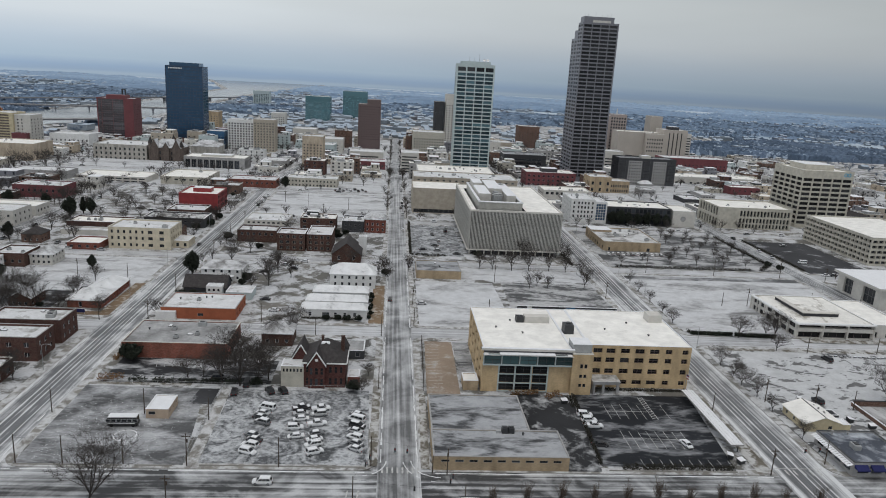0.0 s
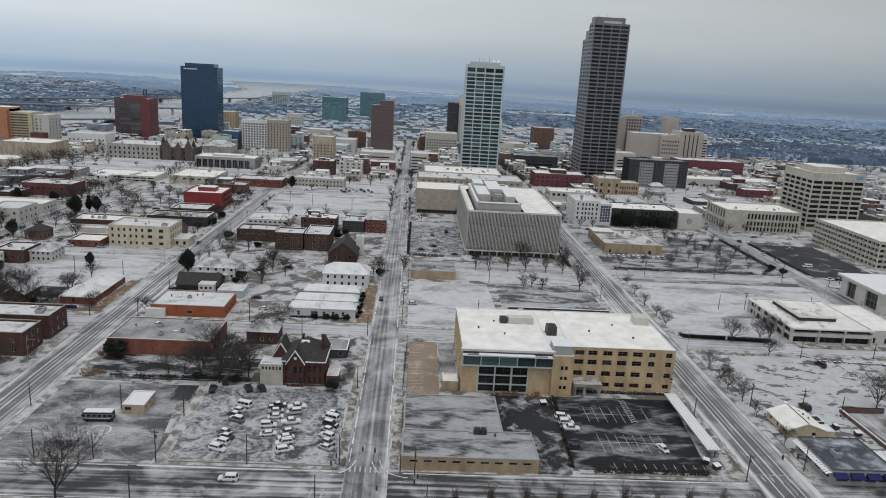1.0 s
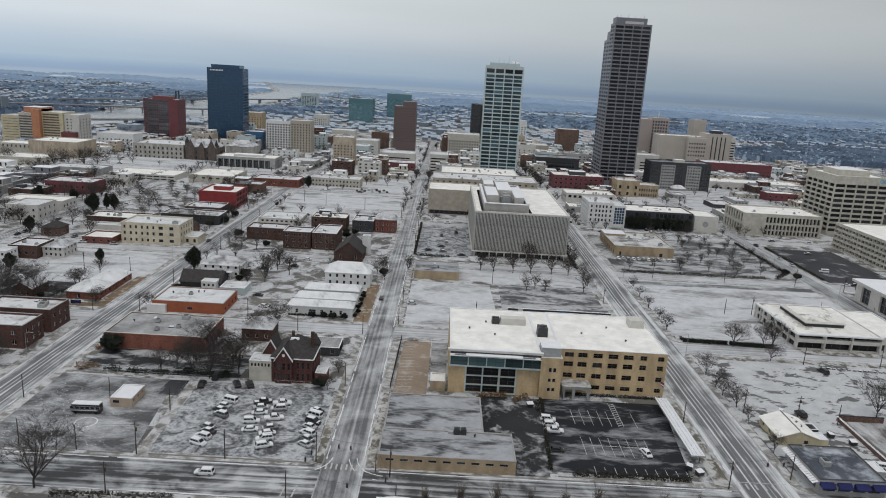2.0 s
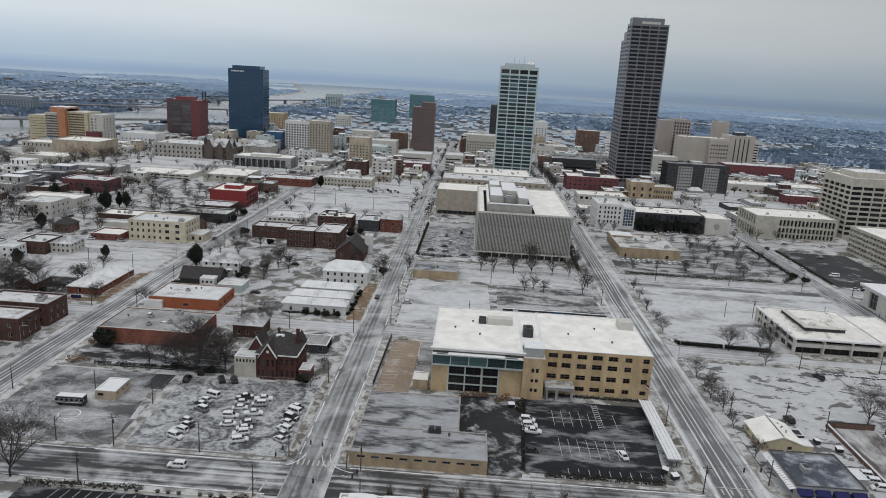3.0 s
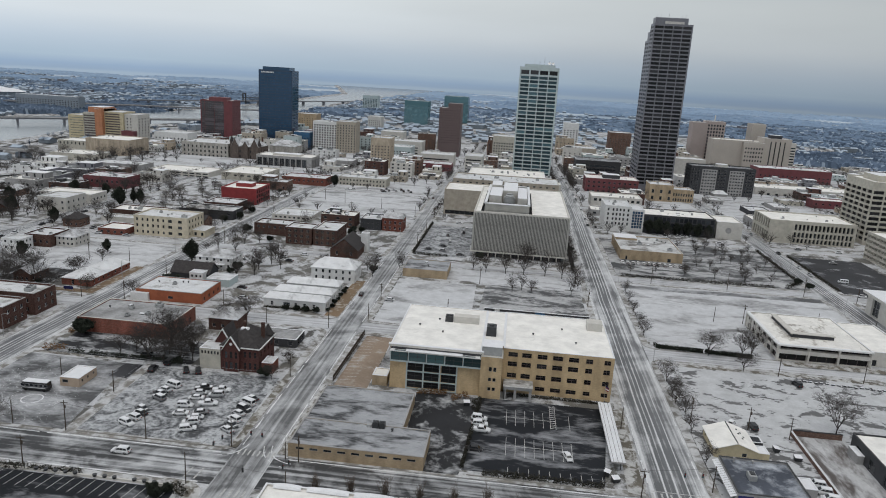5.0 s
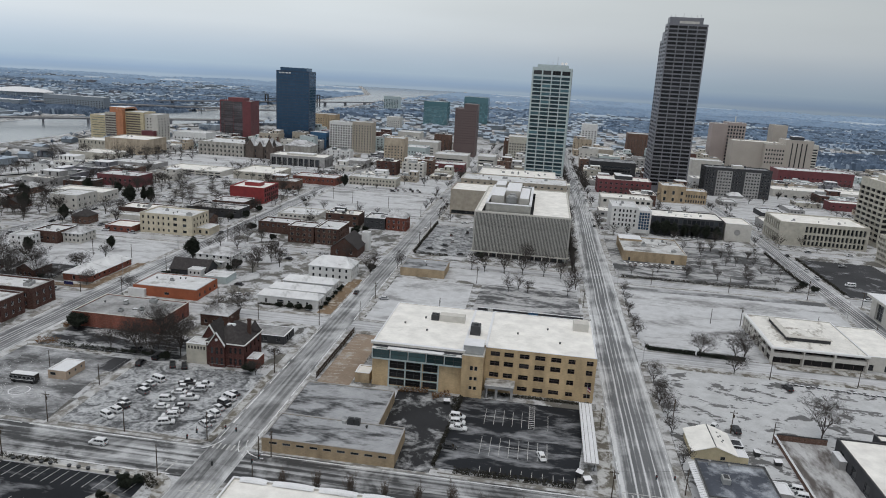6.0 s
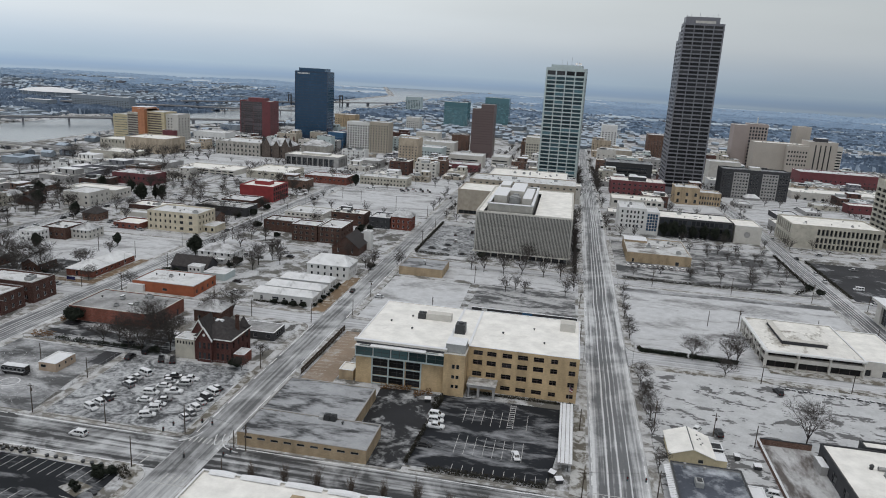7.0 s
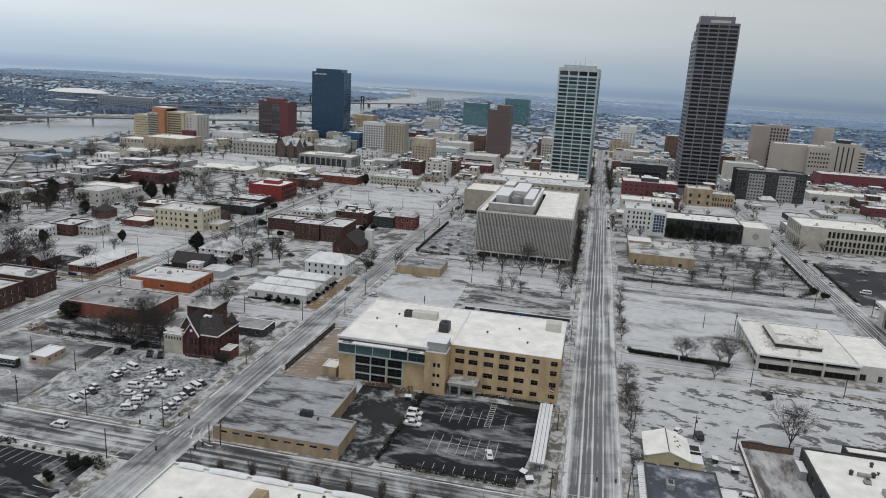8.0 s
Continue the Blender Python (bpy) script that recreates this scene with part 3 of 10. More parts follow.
def building(name, label, x0, x1, y0, y1, h, wall, S=None, W=None, E=None, N=None, roof=None, cap=None, parapet=0.7, units=0,
             z=0.15, rz=0.0, glass=None, rim=None, category="building", group="", keep=True, singly=40, level=None):
    """A flat-roofed block with a parapet; S, W, E, N: windows of each side, from wins()."""
    singly = min(singly, 10) if y0 > 640 else singly
    roof, glass, rim, cap = roof or M_ROOF_SNOW, glass or M_GLASS, rim or M_CONC, cap or M_SNOW
    if keep:
        OCC.append((x0, x1, y0, y1))
    w, d = x1 - x0, y1 - y0
    top = thing(name, label, category, (x0 + x1) / 2, (y0 + y1) / 2, z, rz, group)
    foot_z = lowest(x0, x1, y0, y1)
    top.location.z = z + (foot_z if level is None else level)
    skirt = foot_z - top.location.z
    g, count, spare = Geo(), 0, Geo()
    sides = ((S, (-w / 2, -d / 2, 0), (1, 0, 0), (0, -1, 0), w, 0), (E, (w / 2, -d / 2, 0), (0, 1, 0), (1, 0, 0), d, 90),
             (N, (w / 2, d / 2, 0), (-1, 0, 0), (0, 1, 0), w, 180), (W, (-w / 2, d / 2, 0), (0, -1, 0), (-1, 0, 0), d, 270))
    for spec, o, u, nrm, length, turn in sides:
        for s in [spec] if isinstance(spec, dict) or spec is None else spec:
            if s is None:
                facade(g, o, u, nrm, length, h, [], [], 0, skirt)
                continue
            cols = s["cols"] or even(s["n"], s["w"], length, s["m"])
            rows = s["rows"] or storeys(s["f"], s["v0"], s["dv"], s["h"])
            for foot, ww, hh in facade(g, o, u, nrm, length, h, cols, rows, s["d"], skirt):
                count += 1
                me = window_mesh(ww, hh, glass, rim, s["bars"], s["rails"])
                spot = Matrix.Translation(foot) @ pose(0, 0, 0, 0, 0, turn)
                if count <= singly:
                    part("window", me, None, top, at=spot)
                else:
                    for p in me.polygons:
                        spare.poly([spot @ me.vertices[i].co for i in p.vertices], p.material_index)
    if spare.f:
        tagged(part("far_glazing", spare, [rim, glass], top), kind="stuff")
    # parapet ring, its snow cap and the roof deck inside it
    t, deck = min(0.35, w * 0.08), h - parapet
    xi, yi = w / 2 - t, d / 2 - t
    for a, b in (((-xi, -yi), (xi, -yi)), ((xi, -yi), (xi, yi)), ((xi, yi), (-xi, yi)), ((-xi, yi), (-xi, -yi))):
        g.poly(((*a, deck), (*b, deck), (*b, h), (*a, h)))
    part("wall", g, wall, top)
    c = Geo()
    o = 0.06
    c.box(-w / 2 - o, w / 2 + o, -d / 2 - o, -yi + o, h, h + 0.12, 0, 0.03)
    c.box(-w / 2 - o, w / 2 + o, yi - o, d / 2 + o, h, h + 0.12, 0, 0.03)
    c.box(-w / 2 - o, -xi + o, -yi + o, yi - o, h, h + 0.12, 0, 0.03)
    c.box(xi - o, w / 2 + o, -yi + o, yi - o, h, h + 0.12, 0, 0.03)
    r = c if not singly else Geo()
    if singly:
        part("coping", c, cap, top)
    r.poly([(-xi, -yi, deck), (xi, -yi, deck), (xi, yi, deck), (-xi, yi, deck)])
    part("roof", r, roof, top)
    rng = random.Random(int(abs(x0) * 7 + y0 * 3))
    for i in range(units):
        kind = rng.choice((0, 1, 1, 2, 2, 3))
        part("rooftop_unit", roof_unit(kind), None, top, at=pose(rng.uniform(-xi * 0.75, xi * 0.75), rng.uniform(-yi * 0.7, yi * 0.7), deck, 0, 0, rng.choice((0, 90))))
    return top


def roof_plant(parent, w, d, z, rng, n):
    """Stair heads, ducts, air handlers and stubs on one roof, as a single part."""
    g = Geo()
    for i in range(n):
        a, b = (rng.uniform(1.5, 4.5), rng.uniform(1.5, 3.5)) if i < 2 else (rng.uniform(0.5, 1.4), rng.uniform(0.5, 1.4))
        t = rng.uniform(1.4, 3.0) if i < 2 else rng.uniform(0.6, 1.4)
        x, y = rng.uniform(-w / 2 + a + 1, w / 2 - a - 1), rng.uniform(-d / 2 + b + 1, d / 2 - b - 1)
        k = rng.choice((0, 0, 1))
        g.box(x - a, x + a, y - b, y + b, z, z + t, k)
        g.box(x - a - 0.1, x + a + 0.1, y - b - 0.1, y + b + 0.1, z + t, z + t + 0.15, 2 if rng.random() < 0.75 else 1, 0.05)
    for _ in range(n):
        x, y = rng.uniform(-w * 0.42, w * 0.42), rng.uniform(-d * 0.42, d * 0.42)
        g.tube((x, y, z), (x, y, z + rng.uniform(0.5, 1.2)), 0.2, 0.25, 5, 1)
    tagged(part("roof_plant", g, [M_GREY_BOX, M_DARK_METAL, M_SNOW], parent), kind="stuff")


def block_part(name, parent, x0, x1, y0, y1, z0, z1, mat, label="", inset=0.05, snow=True):
    """A lesser block on a roof or a wall (penthouse, stair head, canopy), with snow on top."""
    g = Geo()
    g.box(x0, x1, y0, y1, z0, z1, 0, 0.0, True)
    p = part(name, g, mat, parent, label)
    if snow:
        s = Geo()
        s.box(x0 - 0.08, x1 + 0.08, y0 - 0.08, y1 + 0.08, z1, z1 + 0.15, 0, 0.06)
        part("snow_cover", s, M_SNOW, p)
    return p


def roof_geo(w, d, z, rise, hip, over=0.4, along="x", thick=0.18):
    """A pitched roof with eaves and thickness: hip 0 is a gable, 1 a full hip."""
    g = Geo()
    a, b = (w / 2 + over, d / 2 + over) if along == "x" else (d / 2 + over, w / 2 + over)
    run = max(0.05, a - (b if hip else 0) * hip) if hip else a
    tr = (lambda p: p) if along == "x" else (lambda p: (-p[1], p[0], p[2]))
    low, top = z - over * rise / b * 0.6, z + rise
    e = [(-a, -b, low), (a, -b, low), (a, b, low), (-a, b, low)]
    r0, r1 = (-run, 0, top), (run, 0, top)
    for dz, flip in ((0, 1), (-thick, -1)):
        s = [(x, y, zz + dz) for x, y, zz in e]
        q0, q1 = (r0[0], 0, r0[2] + dz), (r1[0], 0, r1[2] + dz)
        for f in ((s[0], s[1], q1, q0), (s[2], s[3], q0, q1), (s[1], s[2], q1), (s[3], s[0], q0)):
            if len(f) == 3 and not hip:
                continue
            g.poly([tr(p) for p in f[::flip]])
    for i in range(4):
        if not hip and i in (1, 3):
            m = r1 if i == 1 else r0
            p, q = e[i], e[(i + 1) % 4]
            for u, v in ((p, m), (m, q)):
                g.poly([tr(c) for c in (u, v, (v[0], v[1], v[2] - thick), (u[0], u[1], u[2] - thick))])
            continue
        p, q = e[i], e[(i + 1) % 4]
        g.poly([tr(c) for c in (p, q, (q[0], q[1], q[2] - thick), (p[0], p[1], p[2] - thick))])
    return g


def house(name, label, x0, x1, y0, y1, h, rise, wall, roofing, along="x", hip=0.0, S=None, W=None, E=None, chimney=None, porch=False, rz=0.0,
          group="", category="house", rim=None, trim=None):
    OCC.append((x0, x1, y0, y1))
    w, d = x1 - x0, y1 - y0
    top = thing(name, label, category, (x0 + x1) / 2, (y0 + y1) / 2, 0.15, rz, group)
    top.location.z = 0.15 + lowest(x0, x1, y0, y1)
    g, rim = Geo(), rim or M_WHITE
    sides = ((S, (-w / 2, -d / 2, 0), (1, 0, 0), (0, -1, 0), w, 0), (E, (w / 2, -d / 2, 0), (0, 1, 0), (1, 0, 0), d, 90),
             (None, (w / 2, d / 2, 0), (-1, 0, 0), (0, 1, 0), w, 180), (W, (-w / 2, d / 2, 0), (0, -1, 0), (-1, 0, 0), d, 270))
    for s, o, u, nrm, length, turn in sides:
        if s is None:
            facade(g, o, u, nrm, length, h, [], [], 0)
            continue
        cols = s["cols"] or even(s["n"], s["w"], length, s["m"])
        for foot, ww, hh in facade(g, o, u, nrm, length, h, cols, s["rows"] or storeys(s["f"], s["v0"], s["dv"], s["h"]), s["d"]):
            part("window", window_mesh(ww, hh, M_GLASS, rim, s["bars"], s["rails"]), None, top, at=Matrix.Translation(foot) @ pose(0, 0, 0, 0, 0, turn))
    if not hip:
        if along == "x":
            for x in (-w / 2, w / 2):
                g.poly([(x, -d / 2, h), (x, d / 2, h), (x, 0, h + rise * 0.97)])
        else:
            for y in (-d / 2, d / 2):
                g.poly([(-w / 2, y, h), (w / 2, y, h), (0, y, h + rise * 0.97)])
    part("wall", g, wall, top)
    part("roof", roof_geo(w, d, h, rise, hip, 0.45, along), roofing, top)
    if chimney:
        c = Geo()
        cx, cy, ch = chimney
        c.box(cx - 0.4, cx + 0.4, cy - 0.3, cy + 0.3, h * 0.8, ch)
        c.box(cx - 0.48, cx + 0.48, cy - 0.38, cy + 0.38, ch, ch + 0.2)
        part("chimney", c, M_BRICK_BROWN, top)
    if porch:
        p = Geo()
        p.box(-w * 0.3, w * 0.3, -d / 2 - 2.2, -d / 2, 2.6, 2.8, 0, 0, True)
        for x in (-w * 0.28, 0, w * 0.28):
            p.tube((x, -d / 2 - 2, 0), (x, -d / 2 - 2, 2.6), 0.12, 0.1, 6)
        part("porch", p, M_WHITE, top)
        s = Geo()
        s.box(-w * 0.31, w * 0.31, -d / 2 - 2.3, -d / 2, 2.8, 2.95, 0, 0.05)
        part("porch_snow", s, M_SNOW, top)
    return top


def sheet(name, pts, z, mat, label, category="ground", thick=0.0):
    """A flat piece of ground with an edge, a little above what lies under it."""
    g = Geo()
    g.poly([(x, y, z) for x, y in pts])
    for (a, b), (c, d) in zip(pts, pts[1:] + pts[:1]):
        g.poly([(a, b, z), (c, d, z), (c, d, z - max(thick, 0.02)), (a, b, z - max(thick, 0.02))])
    return structure(name, g, mat, label, category)


# ---- ground, river, distance ----
g = Geo()
RING = 96
RADII = [0, 150, 250] + list(range(280, 1101, 30)) + [1300, 1600, 3000, 4700]
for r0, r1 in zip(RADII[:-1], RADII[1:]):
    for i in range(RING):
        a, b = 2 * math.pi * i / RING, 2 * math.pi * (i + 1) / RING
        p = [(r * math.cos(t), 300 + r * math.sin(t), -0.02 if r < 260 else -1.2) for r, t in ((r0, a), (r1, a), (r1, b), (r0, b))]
        # rings from 1600 m out take the ground colour with haze painted in
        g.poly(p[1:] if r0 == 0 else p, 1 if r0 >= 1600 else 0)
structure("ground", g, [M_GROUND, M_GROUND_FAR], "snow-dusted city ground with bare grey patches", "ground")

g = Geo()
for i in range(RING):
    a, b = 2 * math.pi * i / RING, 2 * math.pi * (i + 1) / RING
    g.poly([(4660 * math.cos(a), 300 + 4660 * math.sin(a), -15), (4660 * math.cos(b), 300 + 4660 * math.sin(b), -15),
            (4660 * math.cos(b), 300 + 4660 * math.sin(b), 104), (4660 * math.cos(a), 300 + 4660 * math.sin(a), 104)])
structure("backdrop", g, M_FAR, "glowing backdrop of hazy blue wooded hills on the horizon", "backdrop")

NEAR_BANK = [(-336, 305), (-450, 538), (-580, 702), (-586, 798), (-593, 894), (-625, 1035), (-600, 1110), (-530, 1291), (-490, 1460), (-534, 2022), (-568, 2696), (-545, 3235), (-500, 5168)]
FAR_BANK = [(-725, 336), (-770, 538), (-783, 715), (-785, 820), (-785, 914), (-790, 1060), (-800, 1180), (-740, 1404), (-691, 1684), (-680, 2134), (-725, 2696), (-748, 3291), (-1298, 5168)]
g = Geo()
for i in range(len(NEAR_BANK) - 1):
    g.poly([(*NEAR_BANK[i], -15.6), (*NEAR_BANK[i + 1], -15.6), (*FAR_BANK[i + 1], -15.6), (*FAR_BANK[i], -15.6)])
tagged(new("water", g.mesh("water", M_WATER)), "wide grey river with a dull sheen", "river", kind="structure")
for name, bank, sgn in (("bank_east", NEAR_BANK, 1), ("bank_west", FAR_BANK, -1)):
    g = Geo()
    for (x0, y0), (x1, y1) in zip(bank[:-1], bank[1:]):
        for a, b, z0, z1 in ((0, 6, 0.25, 2.2), (6, 22, 2.2, 2.4), (22, 30, 2.4, 0.0)):
            g.poly([(x0 + sgn * a, y0, z0), (x1 + sgn * a, y1, z0), (x1 + sgn * b, y1, z1), (x0 + sgn * b, y0, z1)])
    structure(name, g, M_BLOCK, "raised river bank with patchy snow", "river bank")


def on_river(x, y, gap=20.0):
    for i in range(len(NEAR_BANK) - 1):
        y0, y1 = NEAR_BANK[i][1], NEAR_BANK[i + 1][1]
        if y0 <= y <= y1:
            k = (y - y0) / (y1 - y0)
            n = NEAR_BANK[i][0] + k * (NEAR_BANK[i + 1][0] - NEAR_BANK[i][0])
            f = FAR_BANK[i][0] + k * (FAR_BANK[i + 1][0] - FAR_BANK[i][0])
            return f - gap < x < n + gap
    return False


# ---- streets and blocks ----
XR = [(-430, 11), (-321, 11), (-211, 11), (-100.5, 14.0), (4.7, 11.0), (113.4, 15.4), (231, 12.5), (344, 12), (458, 12), (572, 12), (686, 12)]
YR = [(50, 12), (151.5, 15), (257.5, 10.5), (361, 10), (466, 10), (571, 10), (676, 10), (781, 10), (886, 10), (991, 10), (1096, 10), (1200, 10)]
def road(x0, x1, y0, y1, z, mat, label):
    """A street whose own origin lies on its centre line."""
    cx, cy = (x0 + x1) / 2, (y0 + y1) / 2
    g = Geo()
    xs = [x0, x1] if x1 - x0 < 60 else [x0] + [x for x, w in XR if x0 < x < x1] + [x1]
    ys = [y0, y1] if y1 - y0 < 60 else [y0] + [y for y, w in YR if y0 < y < y1] + [y1]
    for xa, xb in zip(xs[:-1], xs[1:]):
        for ya, yb in zip(ys[:-1], ys[1:]):
            g.poly([(xa - cx, ya - cy, z), (xb - cx, ya - cy, z), (xb - cx, yb - cy, z), (xa - cx, yb - cy, z)])
    structure("road", g, mat, label, "road", (cx, cy)).location = (cx, cy, 0)


for i, (y, w) in enumerate(YR):
    road(-480, 760, y - w / 2, y + w / 2, 0.02, M_ROAD_X if i < 2 else M_ROAD_XW, "cross street streaked with snow and tyre tracks")
for x, w in XR:
    road(x - w / 2, x + w / 2, -60, 1260, 0.04, M_ROAD_Y if abs(x) < 10 else M_ROAD_YW, "straight street with long snowy tyre streaks")

def rounded(x0, x1, y0, y1, r, steps=5):
    """The outline of a block with rounded corners."""
    out = []
    for cx, cy, a0 in ((x1 - r, y0 + r, -90), (x1 - r, y1 - r, 0), (x0 + r, y1 - r, 90), (x0 + r, y0 + r, 180)):
        for i in range(steps + 1):
            a = radians(a0 + 90 * i / steps)
            out.append((cx + r * math.cos(a), cy + r * math.sin(a)))
    return out


def city_block(x0, x1, y0, y1):
    """A raised block: kerb, pavement all round with rounded corners, and the yards inside it."""
    walk_w = 2.6
    a, b = rounded(x0, x1, y0, y1, 5.5), rounded(x0 + walk_w, x1 - walk_w, y0 + walk_w, y1 - walk_w, 2.9)
    g = Geo()
    for i in range(len(a)):
        j = (i + 1) % len(a)
        g.poly([(*a[i], 0.15), (*a[j], 0.15), (*b[j], 0.15), (*b[i], 0.15)])
        g.poly([(*a[i], 0.0), (*a[j], 0.0), (*a[j], 0.15), (*a[i], 0.15)], 1)
    structure("pavement", g, [M_WALK, M_KERB], "snowy concrete pavement with a low kerb", "pavement")
    g = Geo()
    g.poly([(*p, 0.15) for p in b])
    structure("yard", g, M_BLOCK if y0 < 560 else M_FIELD, "snowy yards with patches of dead grass", "ground")


BLOCKS = []
for (xa, wa), (xb, wb) in zip(XR[:-1], XR[1:]):
    for (ya, va), (yb, vb) in zip(YR[:-1], YR[1:]):
        box4 = (xa + wa / 2, xb - wb / 2, ya + va / 2, yb - vb / 2)
        if not on_river((box4[0] + box4[1]) / 2, (box4[2] + box4[3]) / 2, 70):
            BLOCKS.append(box4)
            city_block(*box4)

# ---- car parks, fields and verges inside the blocks ----
sheet("car_park_gravel", [(-90.5, 160.5), (-49.5, 160.5), (-55, 204), (-91, 205)], 0.19, M_LOT_GREY, "empty grey lot dusted with snow", "car park")
sheet("car_park_full", [(-46, 161.5), (-3.2, 161.5), (-4.5, 204.5), (-47, 204)], 0.19, M_LOT_CAR, "asphalt car park under trampled snow", "car park")
sheet("drive_strip", [(-49.3, 161), (-46.2, 161), (-47.3, 205), (-50, 205)], 0.20, M_WALK, "narrow strip of dead grass and snow", "verge")
SHADED_LOT = sheet("car_park_shaded", [(-88, 207.5), (-36, 207.5), (-36, 226.5), (-88, 226.5)], 0.19, M_LOT_SHADE, "dark wet car park behind a brick building", "car park")
BLACK_LOT = sheet("car_park_black", [(58.6, 162.5), (95.2, 162.5), (100.2, 205.5), (61.2, 205.5)], 0.19, M_LOT_BLACK, "wet black asphalt car park with white bays", "car park")
BROWN_LOT = sheet("car_park_brown", [(13.8, 203.5), (24.6, 203.5), (25.0, 248.5), (14.8, 248.5)], 0.19, M_LOT_BROWN, "brown paved car park with white bays", "car park")
sheet("alley", [(42.5, 159.8), (58, 159.8), (60.5, 204.8), (40.5, 204.8)], 0.18, M_LOT_DRIFT, "dark wet service alley with snow patches", "road")
sheet("field_north", [(13.5, 265), (52.5, 265), (51.5, 328), (13.5, 328)], 0.19, M_FIELD, "open snow-covered lot with faint tracks", "field")
sheet("car_park_square", [(54.5, 268), (102.5, 268), (101.5, 330), (56, 330)], 0.19, M_LOT_PLANTED, "half-bare car park with snow patches", "car park")
sheet("lawn", [(13.5, 354), (13.5, 333), (102, 333), (102, 354)], 0.19, M_FIELD, "snowy lawn before an office block", "field")
sheet("car_park_side", [(12.5, 378), (42.5, 378), (42.5, 458), (13.5, 458)], 0.19, M_LOT_CAR, "snow-dusted car park with parked cars", "car park")
sheet("field_east", [(124.5, 263.5), (222, 263.5), (222, 353), (124.5, 353)], 0.19, M_FIELD, "wide open snow-covered lot", "field")
sheet("field_thaw", [(124, 161.5), (222, 161.5), (222, 249.5), (124, 249.5)], 0.19, M_FIELD_WET, "thawing snow-covered lot with bare patches", "field")
sheet("car_park_trees", [(124, 368.5), (222, 368.5), (222, 458), (124, 458)], 0.19, M_LOT_PLANTED, "planted car park half under snow", "car park")
sheet("car_park_dark", [(240, 368), (283, 372), (283, 447), (240, 447)], 0.19, M_LOT_DARK, "large cleared dark asphalt car park", "car park")
sheet("field_west", [(-204, 297), (-110, 297), (-110, 353), (-204, 353)], 0.19, M_FIELD, "open snowy lot between houses", "field")
sheet("lawn_brown", [(-131, 267), (-108.5, 267), (-108.5, 310), (-113, 310), (-113, 271), (-131, 271)], 0.20, M_LAWN, "strip of brown grass round a brick house", "verge")
sheet("car_park_wide", [(-91, 473), (-3, 473), (-3, 563), (-91, 563)], 0.19, M_FIELD, "wide snow-covered car park", "car park")
sheet("car_park_store", [(-91, 578), (-3, 578), (-3, 592), (-91, 592)], 0.19, M_FIELD, "snow-covered car park by a store", "car park")
sheet("planted_strip", [(-91, 205.6), (-60, 205.6), (-60, 207.3), (-91, 207.3)], 0.24, M_VERGE, "strip of yellow dead grass along a car park", "verge")
sheet("parking_strip", [(-163, 268), (-134, 268), (-134, 296), (-163, 296)], 0.19, M_LOT_DRIFT, "dark wet car park among trees", "car park")
sheet("verge_centre", [(10.4, 160), (12.6, 160), (13.2, 203), (11.2, 203)], 0.20, M_VERGE, "brown grass verge beside the street", "verge")
sheet("verge_centre", [(-3.0, 161), (-1.0, 161), (-1.0, 204), (-3.4, 204)], 0.20, M_VERGE, "brown grass verge beside the street", "verge")
sheet("verge_houses", [(-7.2, 266), (-1.2, 266), (-1.2, 318), (-6.4, 318)], 0.20, M_LAWN, "brown grass and path beside white houses", "verge")
sheet("verge_lot", [(100.6, 160), (105, 160), (105, 206), (101.8, 206)], 0.20, M_VERGE, "brown grass verge beside a wide street", "verge")
sheet("verge_field", [(125, 247.2), (222, 247.2), (222, 249.8), (125, 249.8)], 0.22, M_VERGE, "brown grass edge of an open lot", "verge")
SOUTH_LOT = sheet("car_park_south", [(-60, 80), (-6, 92), (-7.4, 140.4), (-60, 140.4)], 0.19, M_LOT_BLACK, "wet black car park with white bays", "car park")
sheet("corner_plot", [(-12.7, 144.6), (-10.8, 142.1), (-5.3, 138.0), (-3.6, 136.0), (-3.2, 127), (-1.4, 127), (-1.2, 138.6), (-1.7, 140.6), (-2.9, 142.6), (-4.7, 144.2)], 0.21, M_VERGE, "brown grass corner plot with a curved kerb", "verge")
sheet("car_park_yard", [(154.6, 162), (168.5, 162), (168.5, 200.9), (154.6, 200.9)], 0.21, M_YARD, "dark wet yard with streaks of snow", "car park")
sheet("lot_north_strip", [(125, 344), (222, 347), (222, 353.5), (125, 350)], 0.21, M_LOT_GREY, "grey strip of path with snow", "pavement")


def bays(lot, row0, row1, n, x0, x1, dx, wide=0.13):
    """Painted bay lines across a row, from y row0 to row1."""
    for i in range(n):
        x = x0 + (x1 - x0) * i / max(1, n - 1)
        g = Geo()
        g.poly([(x, row0, 0.2), (x + wide, row0, 0.2), (x + wide + dx, row1, 0.2), (x + dx, row1, 0.2)])
        part("bay_line", g, M_PAINT, lot)


bays(BLACK_LOT, 171.8, 181.8, 8, 69.6, 87.8, 0.0, 0.13)
bays(BLACK_LOT, 189.2, 199.0, 5, 69.4, 80.3, 0.0, 0.13)
bays(BLACK_LOT, 189.2, 198.8, 1, 88.0, 88.0, 0.0, 0.13)
bays(BLACK_LOT, 162.8, 166.2, 10, 70.4, 94.8, 0.0, 0.14)
for x0, x1, y in ((69.2, 85.0, 177.2), (68.7, 84.2, 194.0)):
    g = Geo()
    g.poly([(x0, y, 0.204), (x1, y, 0.204), (x1, y + 0.2, 0.204), (x0, y + 0.2, 0.204)])
    part("bay_line", g, M_PAINT, BLACK_LOT)
g = Geo()
